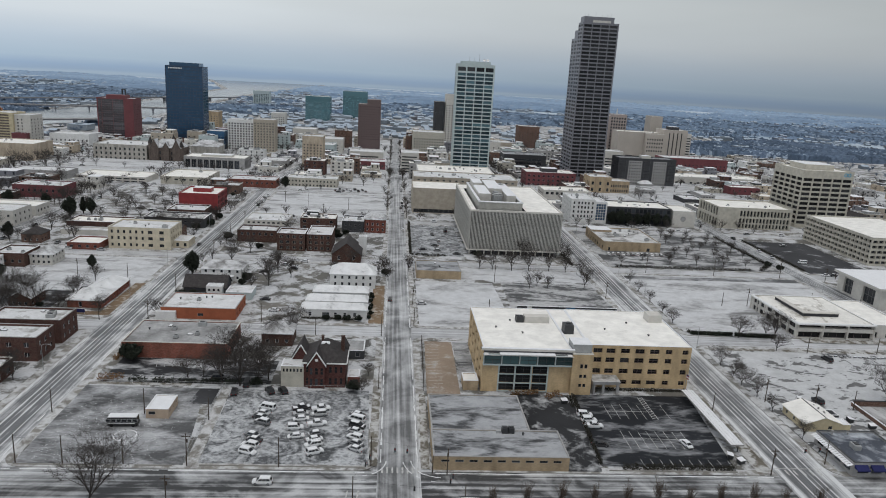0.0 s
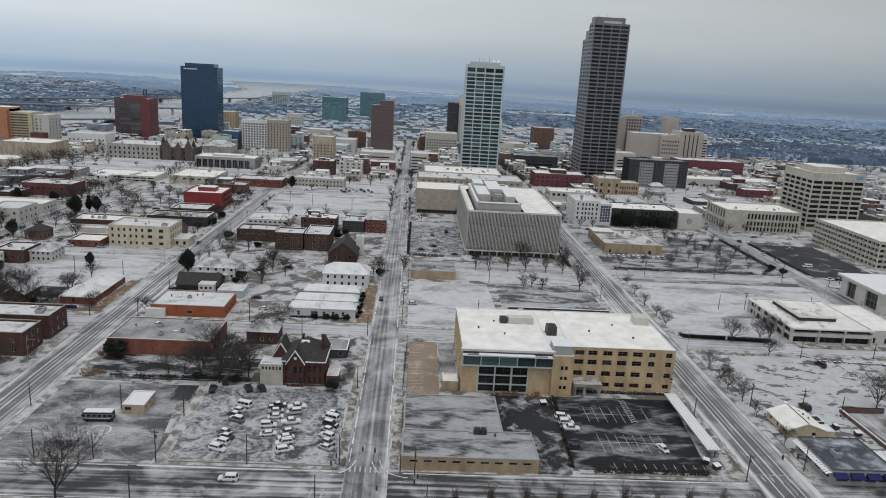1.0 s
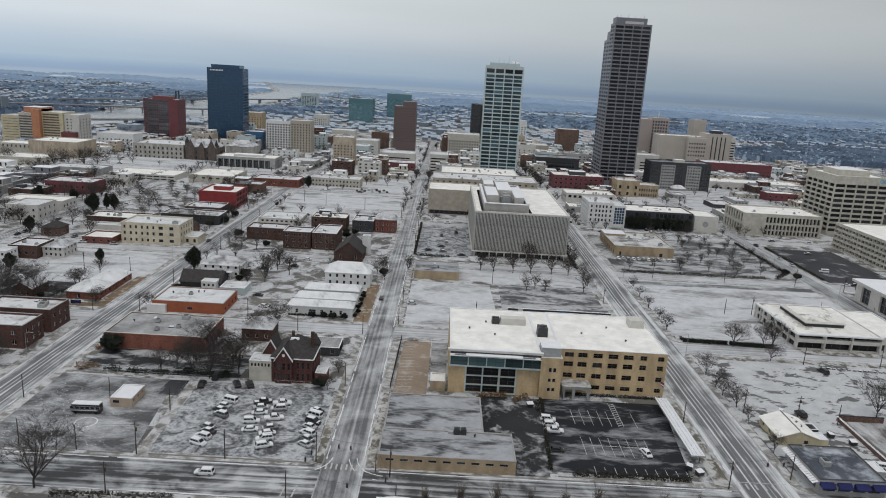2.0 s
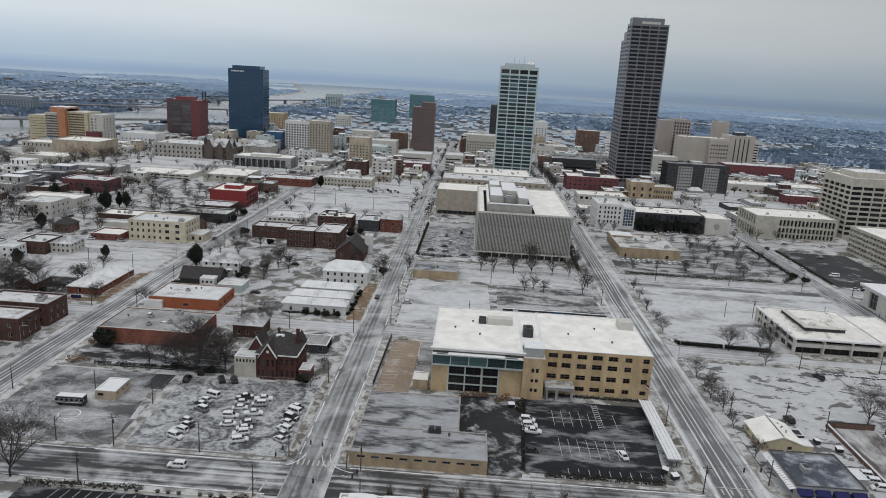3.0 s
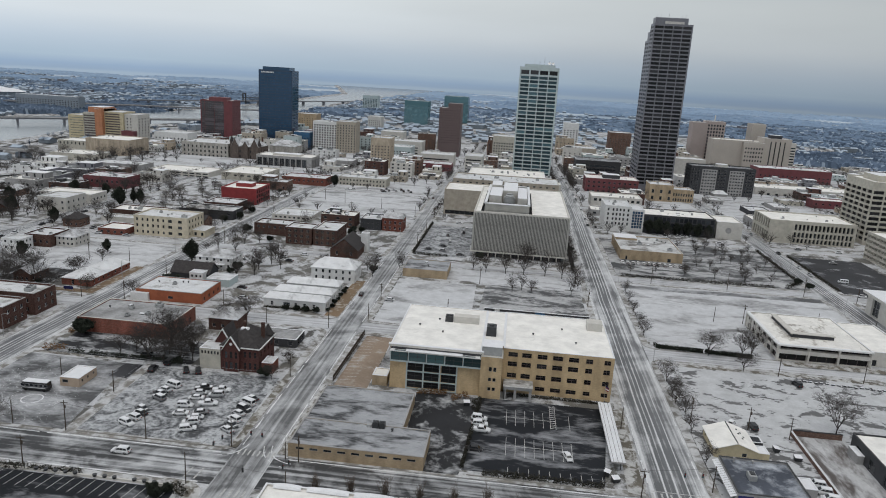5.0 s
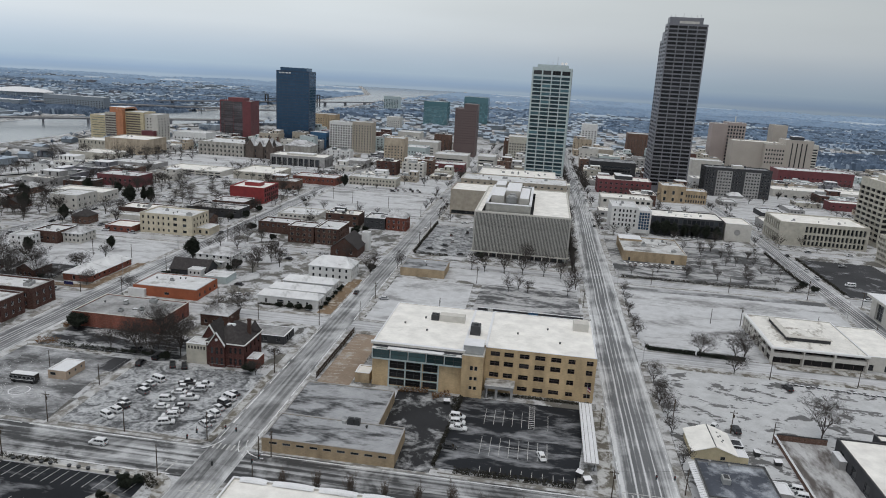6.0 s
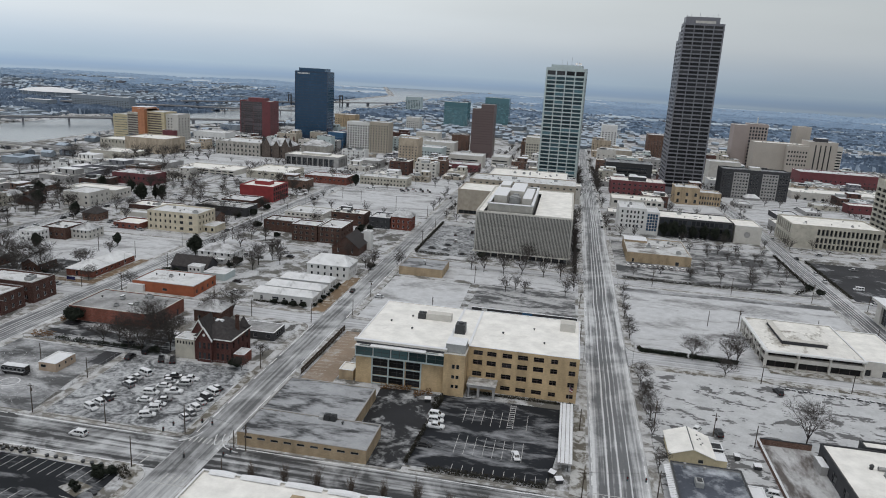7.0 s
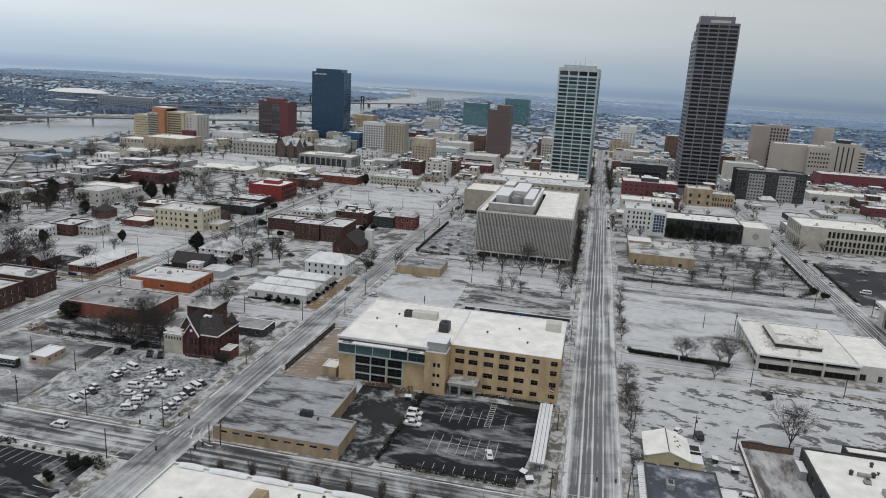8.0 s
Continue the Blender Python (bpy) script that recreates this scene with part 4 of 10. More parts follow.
for x in (82.4, 84.0):
    g.poly([(x, 189.2, 0.204), (x + 0.13, 189.2, 0.204), (x + 0.13, 204.4, 0.204), (x, 204.4, 0.204)])
for i in range(11):
    y = 189.6 + i * 1.35
    g.poly([(82.5, y, 0.206), (84.0, y + 0.7, 0.206), (84.0, y + 1.0, 0.206), (82.5, y + 0.3, 0.206)])
part("hatched_bay", g, M_PAINT, BLACK_LOT)
for i in range(15):
    g = Geo()
    y = 208 + i * 2.65
    g.poly([(14.6, y, 0.2), (19.6, y + 0.7, 0.2), (19.6, y + 0.88, 0.2), (14.6, y + 0.18, 0.2)])
    part("bay_line", g, M_PAINT, BROWN_LOT)

SIDE_LOT = sheet("car_park_strip", [(25.3, 214.5), (30.9, 214.5), (31.0, 248.0), (25.3, 248.0)], 0.19, M_LOT_GREY, "grey strip of parking bays beside a building", "car park")
for i in range(11):
    g = Geo()
    y = 217 + i * 2.75
    g.poly([(25.8, y, 0.2), (30.4, y + 0.5, 0.2), (30.4, y + 0.68, 0.2), (25.8, y + 0.18, 0.2)])
    part("bay_line", g, M_PAINT, SIDE_LOT)
bays(SHADED_LOT, 219.5, 225.0, 9, -75, -54, -1.2, 0.16)
bays(SHADED_LOT, 208.2, 213.5, 8, -82, -60, 1.6, 0.16)
bays(SOUTH_LOT, 134.6, 140.0, 17, -52, -10, 0.9, 0.18)
for i in range(7):
    g = Geo()
    y = 112 + i * 3.2
    g.poly([(-14.5, y, 0.2), (-8.2, y - 0.5, 0.14), (-8.2, y - 0.3, 0.2), (-14.5, y + 0.2, 0.2)])
    part("bay_line", g, M_PAINT, SOUTH_LOT)
for k in range(3):
    bays(SOUTH_LOT, 104 + k * 9.5, 109 + k * 9.5, 9, -46, -22, 0.9, 0.18)

# crossings and lane marks of the front crossroads
g = Geo()
for i in range(8):
    x = 0.2 + i * 1.3
    g.box(x, x + 0.45, 158.2, 160.9, 0.04, 0.052)
structure("crosswalk", g, M_PAINT, "worn white crosswalk bars on asphalt", "road marking")
g = Geo()
for i in range(6):
    g.box(106.5 + i * 2.3, 107.0 + i * 2.3, 159.5, 162.0, 0.04, 0.052)
g.box(106.5, 120, 162.6, 162.9, 0.04, 0.052)
structure("lane_marks", g, M_PAINT, "faded white lane dashes on the street", "road marking")
g = Geo()
for xa, ya, xb, yb, w in ((3.3, 139.7, 3.5, 142.9, 0.5), (5.1, 139.7, 5.3, 142.9, 0.5), (6.7, 139.8, 6.9, 142.9, 0.5), (8.3, 139.9, 8.5, 142.9, 0.5), (4.9, 118, 5.3, 137.8, 0.2), (-5.7, 145.4, -5.3, 150.2, 0.45), (-8.3, 145.4, -7.9, 150.2, 0.3)):
    g.poly([(xa, ya, 0.11), (xa + w, ya, 0.11), (xb + w, yb, 0.11), (xb, yb, 0.11)])
g.poly([(1.6, 138.4, 0.11), (10.0, 138.6, 0.11), (10.0, 139.0, 0.11), (1.6, 138.8, 0.11)])
structure("street_marks", g, M_PAINT, "worn white stop line and crosswalk bars", "road marking")


def snow_ridge(path, wide, label="thin uneven ridge of ploughed slush", gaps=0.2):
    """A low broken ridge of slush along a line of points."""
    rng, g = random.Random(int(abs(path[0][0]) * 13 + path[0][1] * 7)), Geo()
    for (xa, ya), (xb, yb) in zip(path[:-1], path[1:]):
        d = math.hypot(xb - xa, yb - ya)
        n = max(1, int(d / 2.2))
        ux, uy = (xb - xa) / d, (yb - ya) / d
        w0 = wide
        for i in range(n):
            w1 = wide * rng.uniform(0.35, 1.25)
            if rng.random() > gaps:
                p, q = d * i / n, d * (i + 1) / n
                o = rng.uniform(-0.12, 0.12)
                a, b = (xa + ux * p - uy * o, ya + uy * p + ux * o), (xa + ux * q, ya + uy * q)
                for s in (-1, 1):
                    g.poly([(a[0], a[1], 0.11), (b[0], b[1], 0.11), (b[0] - uy * s * w1 / 2, b[1] + ux * s * w1 / 2, 0.045), (a[0] - uy * s * w0 / 2, a[1] + ux * s * w0 / 2, 0.045)][::s])
            w0 = w1
    structure("snow_ridge", g, M_ROOF_METAL, label, "snow")


def bend(cx, cy, r, a0, a1, steps=9):
    return [(cx + r * math.cos(radians(a0 + (a1 - a0) * i / steps)), cy + r * math.sin(radians(a0 + (a1 - a0) * i / steps))) for i in range(steps + 1)]


for x in (-0.1, 9.6):
    snow_ridge([(x, 163), (x, 252)], 0.42, gaps=0.12)
    snow_ridge([(x, 263), (x, 356)], 0.42, gaps=0.12)
for x in (106.4, 120.4):
    snow_ridge([(x, 164), (x, 251)], 0.4, gaps=0.3)
    snow_ridge([(x, 264), (x, 355)], 0.4, gaps=0.3)
for y in (144.6, 158.3):
    snow_ridge([(-92, y), (-4, y)], 0.5, gaps=0.08)
    snow_ridge([(14, y), (104, y)], 0.5, gaps=0.08)
for x in (-106.6, -94.6):
    snow_ridge([(x, 164), (x, 251)], 0.4, gaps=0.3)
    snow_ridge([(x, 264), (x, 355)], 0.4, gaps=0.3)
snow_ridge(bend(15.5, 164.0, 7.6, 180, 268), 0.36, gaps=0.15)
snow_ridge(bend(15.5, 164.0, 9.6, 184, 262), 0.3, gaps=0.4)
snow_ridge(bend(-6.0, 164.0, 7.4, 272, 358), 0.36, gaps=0.25)

# ---- buildings round the front crossroads ----
flat = building("flat_roofed_shop", "low tan brick shop with a grey wet flat roof", 13.4, 48.9, 159.8, 174, 3.9, M_TAN, roof=M_ROOF_GREY, cap=M_CONC, parapet=0.12,
                S=wins(9, 2.2, 2.0, 1, 2.3, 1, 0.7, d=0.12), glass=M_GLASS, units=0)
building("workshop", "low tan workshop with a wet grey flat roof", 13.6, 41.2, 174.1, 196, 3.7, M_TAN, roof=M_ROOF_GREY, cap=M_CONC, parapet=0.12)
for x in (2.6, 4.4):
    g = Geo()
    g.box(x - 0.85, x + 0.85, 5.2, 6.9, 3.75, 5.4, 0, 0.06)
    g.tube((x, 6.0, 5.4), (x, 6.0, 5.6), 0.55, 0.5, 12)
    part("air_conditioner", g, M_DARK_METAL, flat, "dark boxy rooftop air conditioner")
g = Geo()
g.box(0.2, 1.5, 5.4, 6.2, 3.75, 4.5, 0, 0.05)
part("vent_box", g, M_GREY_BOX, flat)
part("roof_vent", roof_unit(2), None, flat, at=pose(7.5, 4.6, 3.8))

# the buff office building: glass-fronted wing, stair tower, long wing
YB_H = 15.0
left = building("office_building", "buff brick office building with a glass front and snow-covered roof", 31.3, 60.2, 206.6, 246.5, YB_H, M_TAN_LIGHT,
                S=[wins(d=0.4, cols=[(5.6, 10.6), (10.95, 16.2), (16.55, 21.7)], rows=[(0.5, 2.9), (3.2, 6.0), (6.3, 9.3)], bars=1, rails=1)],
                W=wins(5, 2.6, 4.0, 4, 1.2, 3.6, 1.5, d=0.3, bars=1), E=None, roof=M_ROOF_WHITE, cap=M_SNOW, parapet=0.08, glass=M_GLASS_SLATE, rim=M_DARK_METAL)
# clerestory box: sill band, posts and panes on three sides, under a white sun shelf
g = Geo()
g.box(-14.4, 14.9, -21.3, -19.95, 9.55, 10.05, 0, 0, True)
g.box(-14.4, 14.9, -21.3, -19.95, 12.95, 13.15, 0, 0, True)
for i in range(6):
    x = -14.4 + i * 5.8
    g.box(x, x + 0.3, -21.3, -21.0, 10.05, 12.95)
strip = part("clerestory", g, M_PALE_CLAD, left, "pale framed clerestory window box")
for i in range(5):
    part("pane", window_mesh(5.4, 2.9, M_GLASS_TEAL, M_DARK_METAL, 1, 1), None, strip, at=pose(-11.4 + i * 5.8, -21.1, 10.05))
part("pane", window_mesh(1.1, 2.9, M_GLASS_TEAL, M_DARK_METAL), None, strip, at=pose(14.7, -20.5, 10.05, 0, 0, 90))
g2 = Geo()
for x in (-9.0, -3.65, 1.6, 7.05):
    g2.box(x - 0.22, x + 0.22, -20.15, -19.9, 0.3, 9.55)
for z in (0.1, 2.9, 6.0, 9.2):
    g2.box(-9.2, 7.25, -20.12, -19.9, z, z + 0.34, 0, 0, True)
part("window_grid", g2, M_PALE_CLAD, left, "pale grey frame of the glass front")
# dark strip added in front of the wall as the shade below the roof edge
g = Geo()
g.box(-14.2, 14.6, -20.6, -19.9, 13.15, 14.35, 0, 0, True)
part("shaded_band", g, M_CONC_DARK, left, "dark band standing in for shade below the roof edge")
block_part("sun_shelf", left, -9.2, 8.6, -22.4, -20.4, 13.5, 13.75, M_OFFWHITE, "thin projecting white sun shelf")
g = Geo()
for x in (-13.6, 13.4):
    g.box(x - 0.7, x + 0.7, -22.4, -20.4, 13.5, 13.62)
for y in (-22.3, -20.7):
    g.box(-14.3, 14.5, y - 0.1, y + 0.1, 13.4, 13.55)
part("shelf_frame", g, M_WHITE, left, "white open frame of the sun shelf")
block_part("roof_edge", left, -15.0, 15.2, -20.6, -19.6, 14.35, 15.05, M_OFFWHITE, "pale roof edge")
tower = building("stair_tower", "buff brick stair tower with grey metal top", 60.25, 67.0, 205.2, 213, 14.0, M_TAN_LIGHT,
                 S=wins(cols=[(2.6, 3.6), (4.0, 5.0)], rows=[(2.7, 3.9), (5.9, 7.1), (9.2, 10.7)], d=0.2), roof=M_ROOF_WHITE, cap=M_OFFWHITE, parapet=0.2, rim=M_CONC, glass=M_GLASS_SLATE)
block_part("tower_top", tower, -3.2, 3.0, -2.4, 3.6, 14.0, 16.8, M_GREY_BOX, "grey metal stair head")
right = building("office_wing", "long buff brick office wing with square windows", 67.05, 102.0, 211.4, 247.0, YB_H, M_TAN_LIGHT,
                 S=wins(cols=[(0.6 + 1.0, 4.6), (6.0, 9.0), (10.9, 14.0), (15.8, 19.0), (20.8, 24.0), (26.2, 28.4), (31.9, 34.0)], rows=[(1.2, 2.8), (5.0, 6.8), (8.9, 10.7), (12.2, 13.9)], d=0.6, bars=1, rails=1),
                 E=wins(7, 2.4, 2.5, 4, 1.3, 3.75, 1.4, d=0.3, bars=1), roof=M_ROOF_WHITE, cap=M_SNOW, parapet=0.08, glass=M_GLASS_SLATE, rim=M_BROWN_CLAD)
building("office_link", "snow-roofed link between two office wings", 60.25, 67.0, 213.1, 246.8, 14.9, M_TAN_LIGHT, roof=M_ROOF_WHITE, cap=M_SNOW, parapet=0.05)
g = Geo()
g.box(-16.6, -7.6, -23.4, -17.8, 3.5, 4.5, 0, 0, True)
for x in (-16.1, -12.9, -8.1):
    g.box(x - 0.4, x + 0.4, -23.2, -22.4, 0, 3.5)
g.box(-16.6, -16.2, -23.2, -17.8, 0, 3.5)
part("entrance_porch", g, M_CONC, right, "grey concrete entrance porch on square posts")
g = Geo()
g.box(-16.8, -7.4, -23.6, -17.8, 4.5, 4.62, 0, 0.06)
part("porch_snow", g, M_ROOF_WORN, right)
# plant on the roofs
g = Geo()
g.box(48.9 - 45.75, 57.8 - 45.75, 231 - 226.5, 234.5 - 226.5, YB_H - 0.3, YB_H + 2.2, 0, 0.05)
p = part("plant_room", g, M_OFFWHITE, left, "pale boxy rooftop plant room")
g = Geo()
g.box(0.2, 2.9, 4.6, 7.6, YB_H - 0.3, YB_H + 1.9, 0, 0.08)
for x in (0.9, 2.2):
    g.tube((x, 6.1, YB_H + 1.9), (x, 6.1, YB_H + 2.2), 0.55, 0.5, 10)
part("chiller", g, M_DARK_METAL, left, "dark rooftop chiller with two fans")
g = Geo()
g.box(60.8 - 45.75, 64.2 - 45.75, 221 - 226.5, 225 - 226.5, YB_H - 0.3, YB_H + 3.0, 0, 0.1)
g.tube((62.5 - 45.75, 223 - 226.5, YB_H + 3.0), (62.5 - 45.75, 223 - 226.5, YB_H + 3.5), 0.9, 0.8, 12)
part("cooling_tower", g, M_DARK_METAL, left, "dark ribbed rooftop cooling tower")
g = Geo()
g.box(95.2 - 84.5, 100.4 - 84.5, 235 - 229.2, 240 - 229.2, YB_H - 0.3, YB_H + 2.7, 0, 0.05)
part("stair_head", g, M_OFFWHITE, right, "pale rooftop stair head")
for x, y in ((-8, -3), (2, 4), (6, -8)):
    part("roof_vent", roof_unit(2), None, right, at=pose(x, y, YB_H - 0.25))
    part("roof_vent", roof_unit(2), None, left, at=pose(x * 0.6 - 3, y + 2, YB_H - 0.25))
shed_y = building("bin_store", "small brown brick bin store with white roof", 25.6, 30.4, 206.8, 213, 3.4, M_TAN, roof=M_ROOF_WHITE, parapet=0.2)

# carport canopy beside the black car park
cp = thing("carport_canopy", "long white ribbed metal carport on posts", "canopy", 99.2, 187.4, 0.15)
g = Geo()
for i in range(10):
    x = -1.9 + i * 0.38
    g.poly([(x, -17.5, 2.75), (x + 0.19, -17.5, 2.88), (x + 0.19, 17.5, 2.88), (x, 17.5, 2.75)])
    g.poly([(x + 0.19, -17.5, 2.88), (x + 0.38, -17.5, 2.75), (x + 0.38, 17.5, 2.75), (x + 0.19, 17.5, 2.88)], 1 if i % 3 == 1 else 0)
part("canopy_roof", g, [M_SNOW, M_CONC], cp, "snow-covered ribbed sheet roof")
g = Geo()
g.box(-1.95, 1.95, -17.6, -17.5, 2.4, 2.8, 0, 0, True)
g.box(-1.95, -1.9, -17.5, 17.5, 2.4, 2.8, 0, 0, True)
g.box(1.9, 1.95, -17.5, 17.5, 2.4, 2.8, 0, 0, True)
part("fascia", g, M_CONC, cp)
for i in range(8):
    y = -16.4 + i * 4.7
    g = Geo()
    g.box(0.75, 0.95, y - 0.1, y + 0.1, 0, 2.72)
    g.box(-1.8, 1.8, y - 0.06, y + 0.06, 2.5, 2.72, 0, 0, True)
    part("post", g, M_DARK_METAL, cp)

# west block: brick buildings, houses
building("brick_store", "long low red brick store with snowy grey roof", -88.5, -53.6, 226.8, 248.3, 5.6, M_BRICK_STORE, roof=M_ROOF_SLUSH, cap=M_OFFWHITE, parapet=0.3, units=7,
         E=wins(2, 1.2, 4, 1, 0.2, 1, 2.4))
building("orange_store", "orange-painted flat-roofed store with worn snowy roof", -88.0, -59.2, 265.6, 284.6, 4.6, M_ORANGE, roof=M_ROOF_SNOW, cap=M_CONC, parapet=0.3, units=4,
         S=wins(cols=[(14, 16.2)], rows=[(1.2, 2.4)]), E=wins(4, 1.4, 2, 1, 1.0, 1, 1.6))
building("store_lean_to", "white shutter front of an orange store", -89.5, -82.0, 264.0, 265.5, 3.2, M_WHITE, parapet=0.1)
shed = building("kiosk_shed", "small tan shed with a snowy flat roof", -66.4, -60.2, 184.3, 193.3, 2.9, M_TAN_PINK, parapet=0.08, cap=M_SNOW, roof=M_SNOW,
                S=wins(cols=[(0.7, 2.6)], rows=[(1.2, 2.2)], d=0.12), E=wins(3, 0.9, 1.2, 1, 1.2, 1, 0.9))
sheet("dark_slab", [(-57.5, 193.5), (-50.5, 193.5), (-50.6, 204), (-56.6, 204)], 0.24, M_LOT_DARK, "dark bare slab beside a shed", "ground")
for nm, lb, x0, x1, y0, y1, h in (("apartment_house", "two-storey dark red brick apartment house with snowy roof", -138, -112.7, 237.2, 250, 8.6),
                                  ("apartment_house", "two-storey dark red brick apartment house with snowy roof", -142, -113.3, 221.4, 233.5, 8.3)):
    building(nm, lb, x0, x1, y0, y1, h, M_BRICK_OLD, S=wins(5, 1.6, 2.5, 2, 1.4, 3.4, 1.6, bars=1), E=wins(3, 1.5, 1.8, 2, 1.4, 3.4, 1.7, bars=1), units=3, cap=M_CONC, rim=M_WHITE)
building("porch_store", "low dark store with a white snowy roof", -140, -116.5, 196, 213, 5.0, M_BRICK_DARK, E=wins(3, 2.2, 2, 1, 0.8, 1, 2.0), cap=M_OFFWHITE, rim=M_WHITE)
house("brick_ranch_house", "low red brick house with a snowy hipped roof", -127.6, -114.0, 275, 291, 3.3, 3.0, M_BRICK_STORE, M_ROOF_METAL, "x", 0.75,
      S=wins(cols=[(4.6, 5.8)], rows=[(0.3, 2.4)]), E=wins(4, 1.2, 2, 1, 1.0, 1, 1.3))
house("brick_ranch_wing", "rear wing of a low red brick house", -126, -114.0, 291.5, 306, 3.3, 2.6, M_BRICK_STORE, M_ROOF_METAL, "y", 0.6, E=wins(3, 1.2, 2, 1, 1.0, 1, 1.3))
g = Geo()
for x in (-2.0, 2.0):
    g.box(x - 0.06, x + 0.06, -0.06, 0.06, 0, 1.9)
sg = thing("blue_sign", "blue board sign on two posts", "sign", -119.8, 267.9, 0.2)
part("post_pair", g, M_WHITE, sg)
g = Geo()
g.box(-2.1, 2.1, -0.1, 0.1, 0.5, 1.9, 0, 0.0, True)
part("board", g, M_BLUE_CANVAS, sg)

# the Victorian brick house with cross gables
vh = house("brick_villa", "dark red brick Victorian villa with white-trimmed gables", -25.4, -12.3, 206.8, 221.5, 8.6, 4.5, M_BRICK_VILLA, M_SLATE, "y", 0.8,
           S=wins(cols=[(0.8, 1.8), (8.0, 8.9), (9.7, 10.6), (11.4, 12.3)], rows=[(1.0, 3.2), (4.9, 7.0)], rails=1, d=0.2), E=wins(4, 1.1, 1.8, 2, 1.0, 3.8, 2.1, rails=1), rim=M_BRICK_DARK)
# projecting front bay under the middle gable, and the gabled west wing behind the annex
for name, gx, half, y0, y1, eave, peak in (("front_bay", -2.35, 2.6, -8.5, -7.3, 8.3, 12.4), ("west_wing", -8.1, 2.9, -1.6, 6.0, 6.9, 12.0)):
    g = Geo()
    if name == "front_bay":
        cols, rows = [(0.5, 1.4), (2.1, 3.1), (3.8, 4.7)], [(0.9, 3.4), (4.7, 7.0)]
    else:
        cols, rows = [(1.0, 2.2), (3.4, 4.6)], [(4.4, 6.2)]
    for foot, ww, hh in facade(g, (gx - half, y0, 0), (1, 0, 0), (0, -1, 0), 2 * half, eave, cols, rows, 0.15):
        part("window", window_mesh(ww, hh, M_GLASS, M_BRICK_DARK, 0, 1), None, vh, at=Matrix.Translation(foot))
    for sx, a, b in ((gx - half, y1, y0), (gx + half, y0, y1)):
        g.poly([(sx, a, 0), (sx, b, 0), (sx, b, eave), (sx, a, eave)])
    g.poly([(gx - half, y0, eave), (gx + half, y0, eave), (gx, y0, peak - 0.25)])
    part(name, g, M_BRICK_VILLA, vh)
    back = y0 + (7.0 if name == "front_bay" else 9.0)
    r, wht, sn = Geo(), Geo(), Geo()
    for sd in (-1, 1):
        e, f = (gx + sd * (half + 0.45), eave - 0.55), (gx, peak)
        r.poly([(e[0], y0 - 0.45, e[1]), (f[0], y0 - 0.45, f[1]), (f[0], back, f[1]), (e[0], back - 3.0, e[1])][::sd])
        wht.poly([(e[0], y0 - 0.5, e[1] - 0.3), (e[0], y0 - 0.5, e[1] + 0.08), (f[0], y0 - 0.5, f[1] + 0.1), (f[0], y0 - 0.5, f[1] - 0.36)][::sd])
        sn.poly([(e[0], y0 - 0.5, e[1] + 0.09), (f[0], y0 - 0.5, f[1] + 0.1), (f[0], y0 + 0.12, f[1] + 0.1), (e[0], y0 + 0.12, e[1] + 0.09)][::sd])
    part("gable_roof", r, M_SLATE, vh)
    part("bargeboard", wht, M_WHITE, vh, "white gable bargeboard")
    part("verge_snow", sn, M_SNOW, vh, "line of snow along a gable edge")
g = Geo()
g.tube((-2.35, -8.55, 9.7), (-2.35, -8.68, 9.7), 0.5, 0.5, 12)
part("round_window", g, M_WHITE, vh)
g = Geo()
for x0, x1 in ((-7.05, -5.3), (0.7, 7.05)):
    g.box(x0, x1, -7.95, -7.35, 8.15, 8.5, 0, 0.04, True)
g.box(6.6, 7.2, -7.3, 7.6, 8.15, 8.5, 0, 0.04, True)
part("eaves_gutter", g, M_WHITE, vh, "white eaves gutter")
for cx, cy, w, z1 in ((-1.4, 1.4, 0.4, 14.0), (5.2, 0.4, 0.55, 14.4)):
    g = Geo()
    g.box(cx - w, cx + w, cy - 0.4, cy + 0.4, 9.0, z1)
    g.box(cx - w - 0.1, cx + w + 0.1, cy - 0.5, cy + 0.5, z1, z1 + 0.3, 0, 0.05)
    part("chimney", g, M_BRICK_DARK, vh)
g = Geo()
g.tube((5.4, 4.6, 6), (5.4, 4.6, 9.4), 1.6, 1.6, 8)
g.tube((5.4, 4.6, 9.4), (5.4, 4.6, 13.0), 2.0, 0.05, 8)
part("turret", g, M_SLATE, vh, "pointed dark slate turret")
g = Geo()
g.box(-1.6, 1.2, -2.2, -0.9, 12.6, 13.15, 0, 0.15)
part("ridge_snow", g, M_SNOW, vh)
building("villa_annex", "pale yellow two-storey annex with snowy roof", -32.4, -25.3, 206.6, 213, 7.0, M_CREAM, S=wins(6, 0.7, 0.5, 1, 5.0, 1, 1.2), parapet=0.1, rim=M_CREAM)
building("villa_porch", "small snowy-roofed side porch of a villa", -11.5, -7.8, 207.2, 213, 3.6, M_BRICK_RED, parapet=0.08, S=wins(1, 2.4, 0.5, 1, 0.3, 1, 2.2))
house("rear_brick_house", "small dark brick house with snowy hipped roof", -44.5, -33.5, 240, 250.5, 5.0, 2.8, M_BRICK_DARK, M_SHINGLE, "x", 0.8, S=wins(3, 1.2, 1.5, 1, 1.2, 1, 1.4))
building("rear_shop", "low flat shop with a broad snowy roof and dark walls", -21.8, -7.2, 230, 240, 3.1, M_CONC_DARK, roof=M_ROOF_SLUSH, parapet=0.1, E=wins(3, 2.0, 2, 1, 0.6, 1, 2.0), S=wins(3, 1.6, 1.5, 1, 0.8, 1, 1.6))

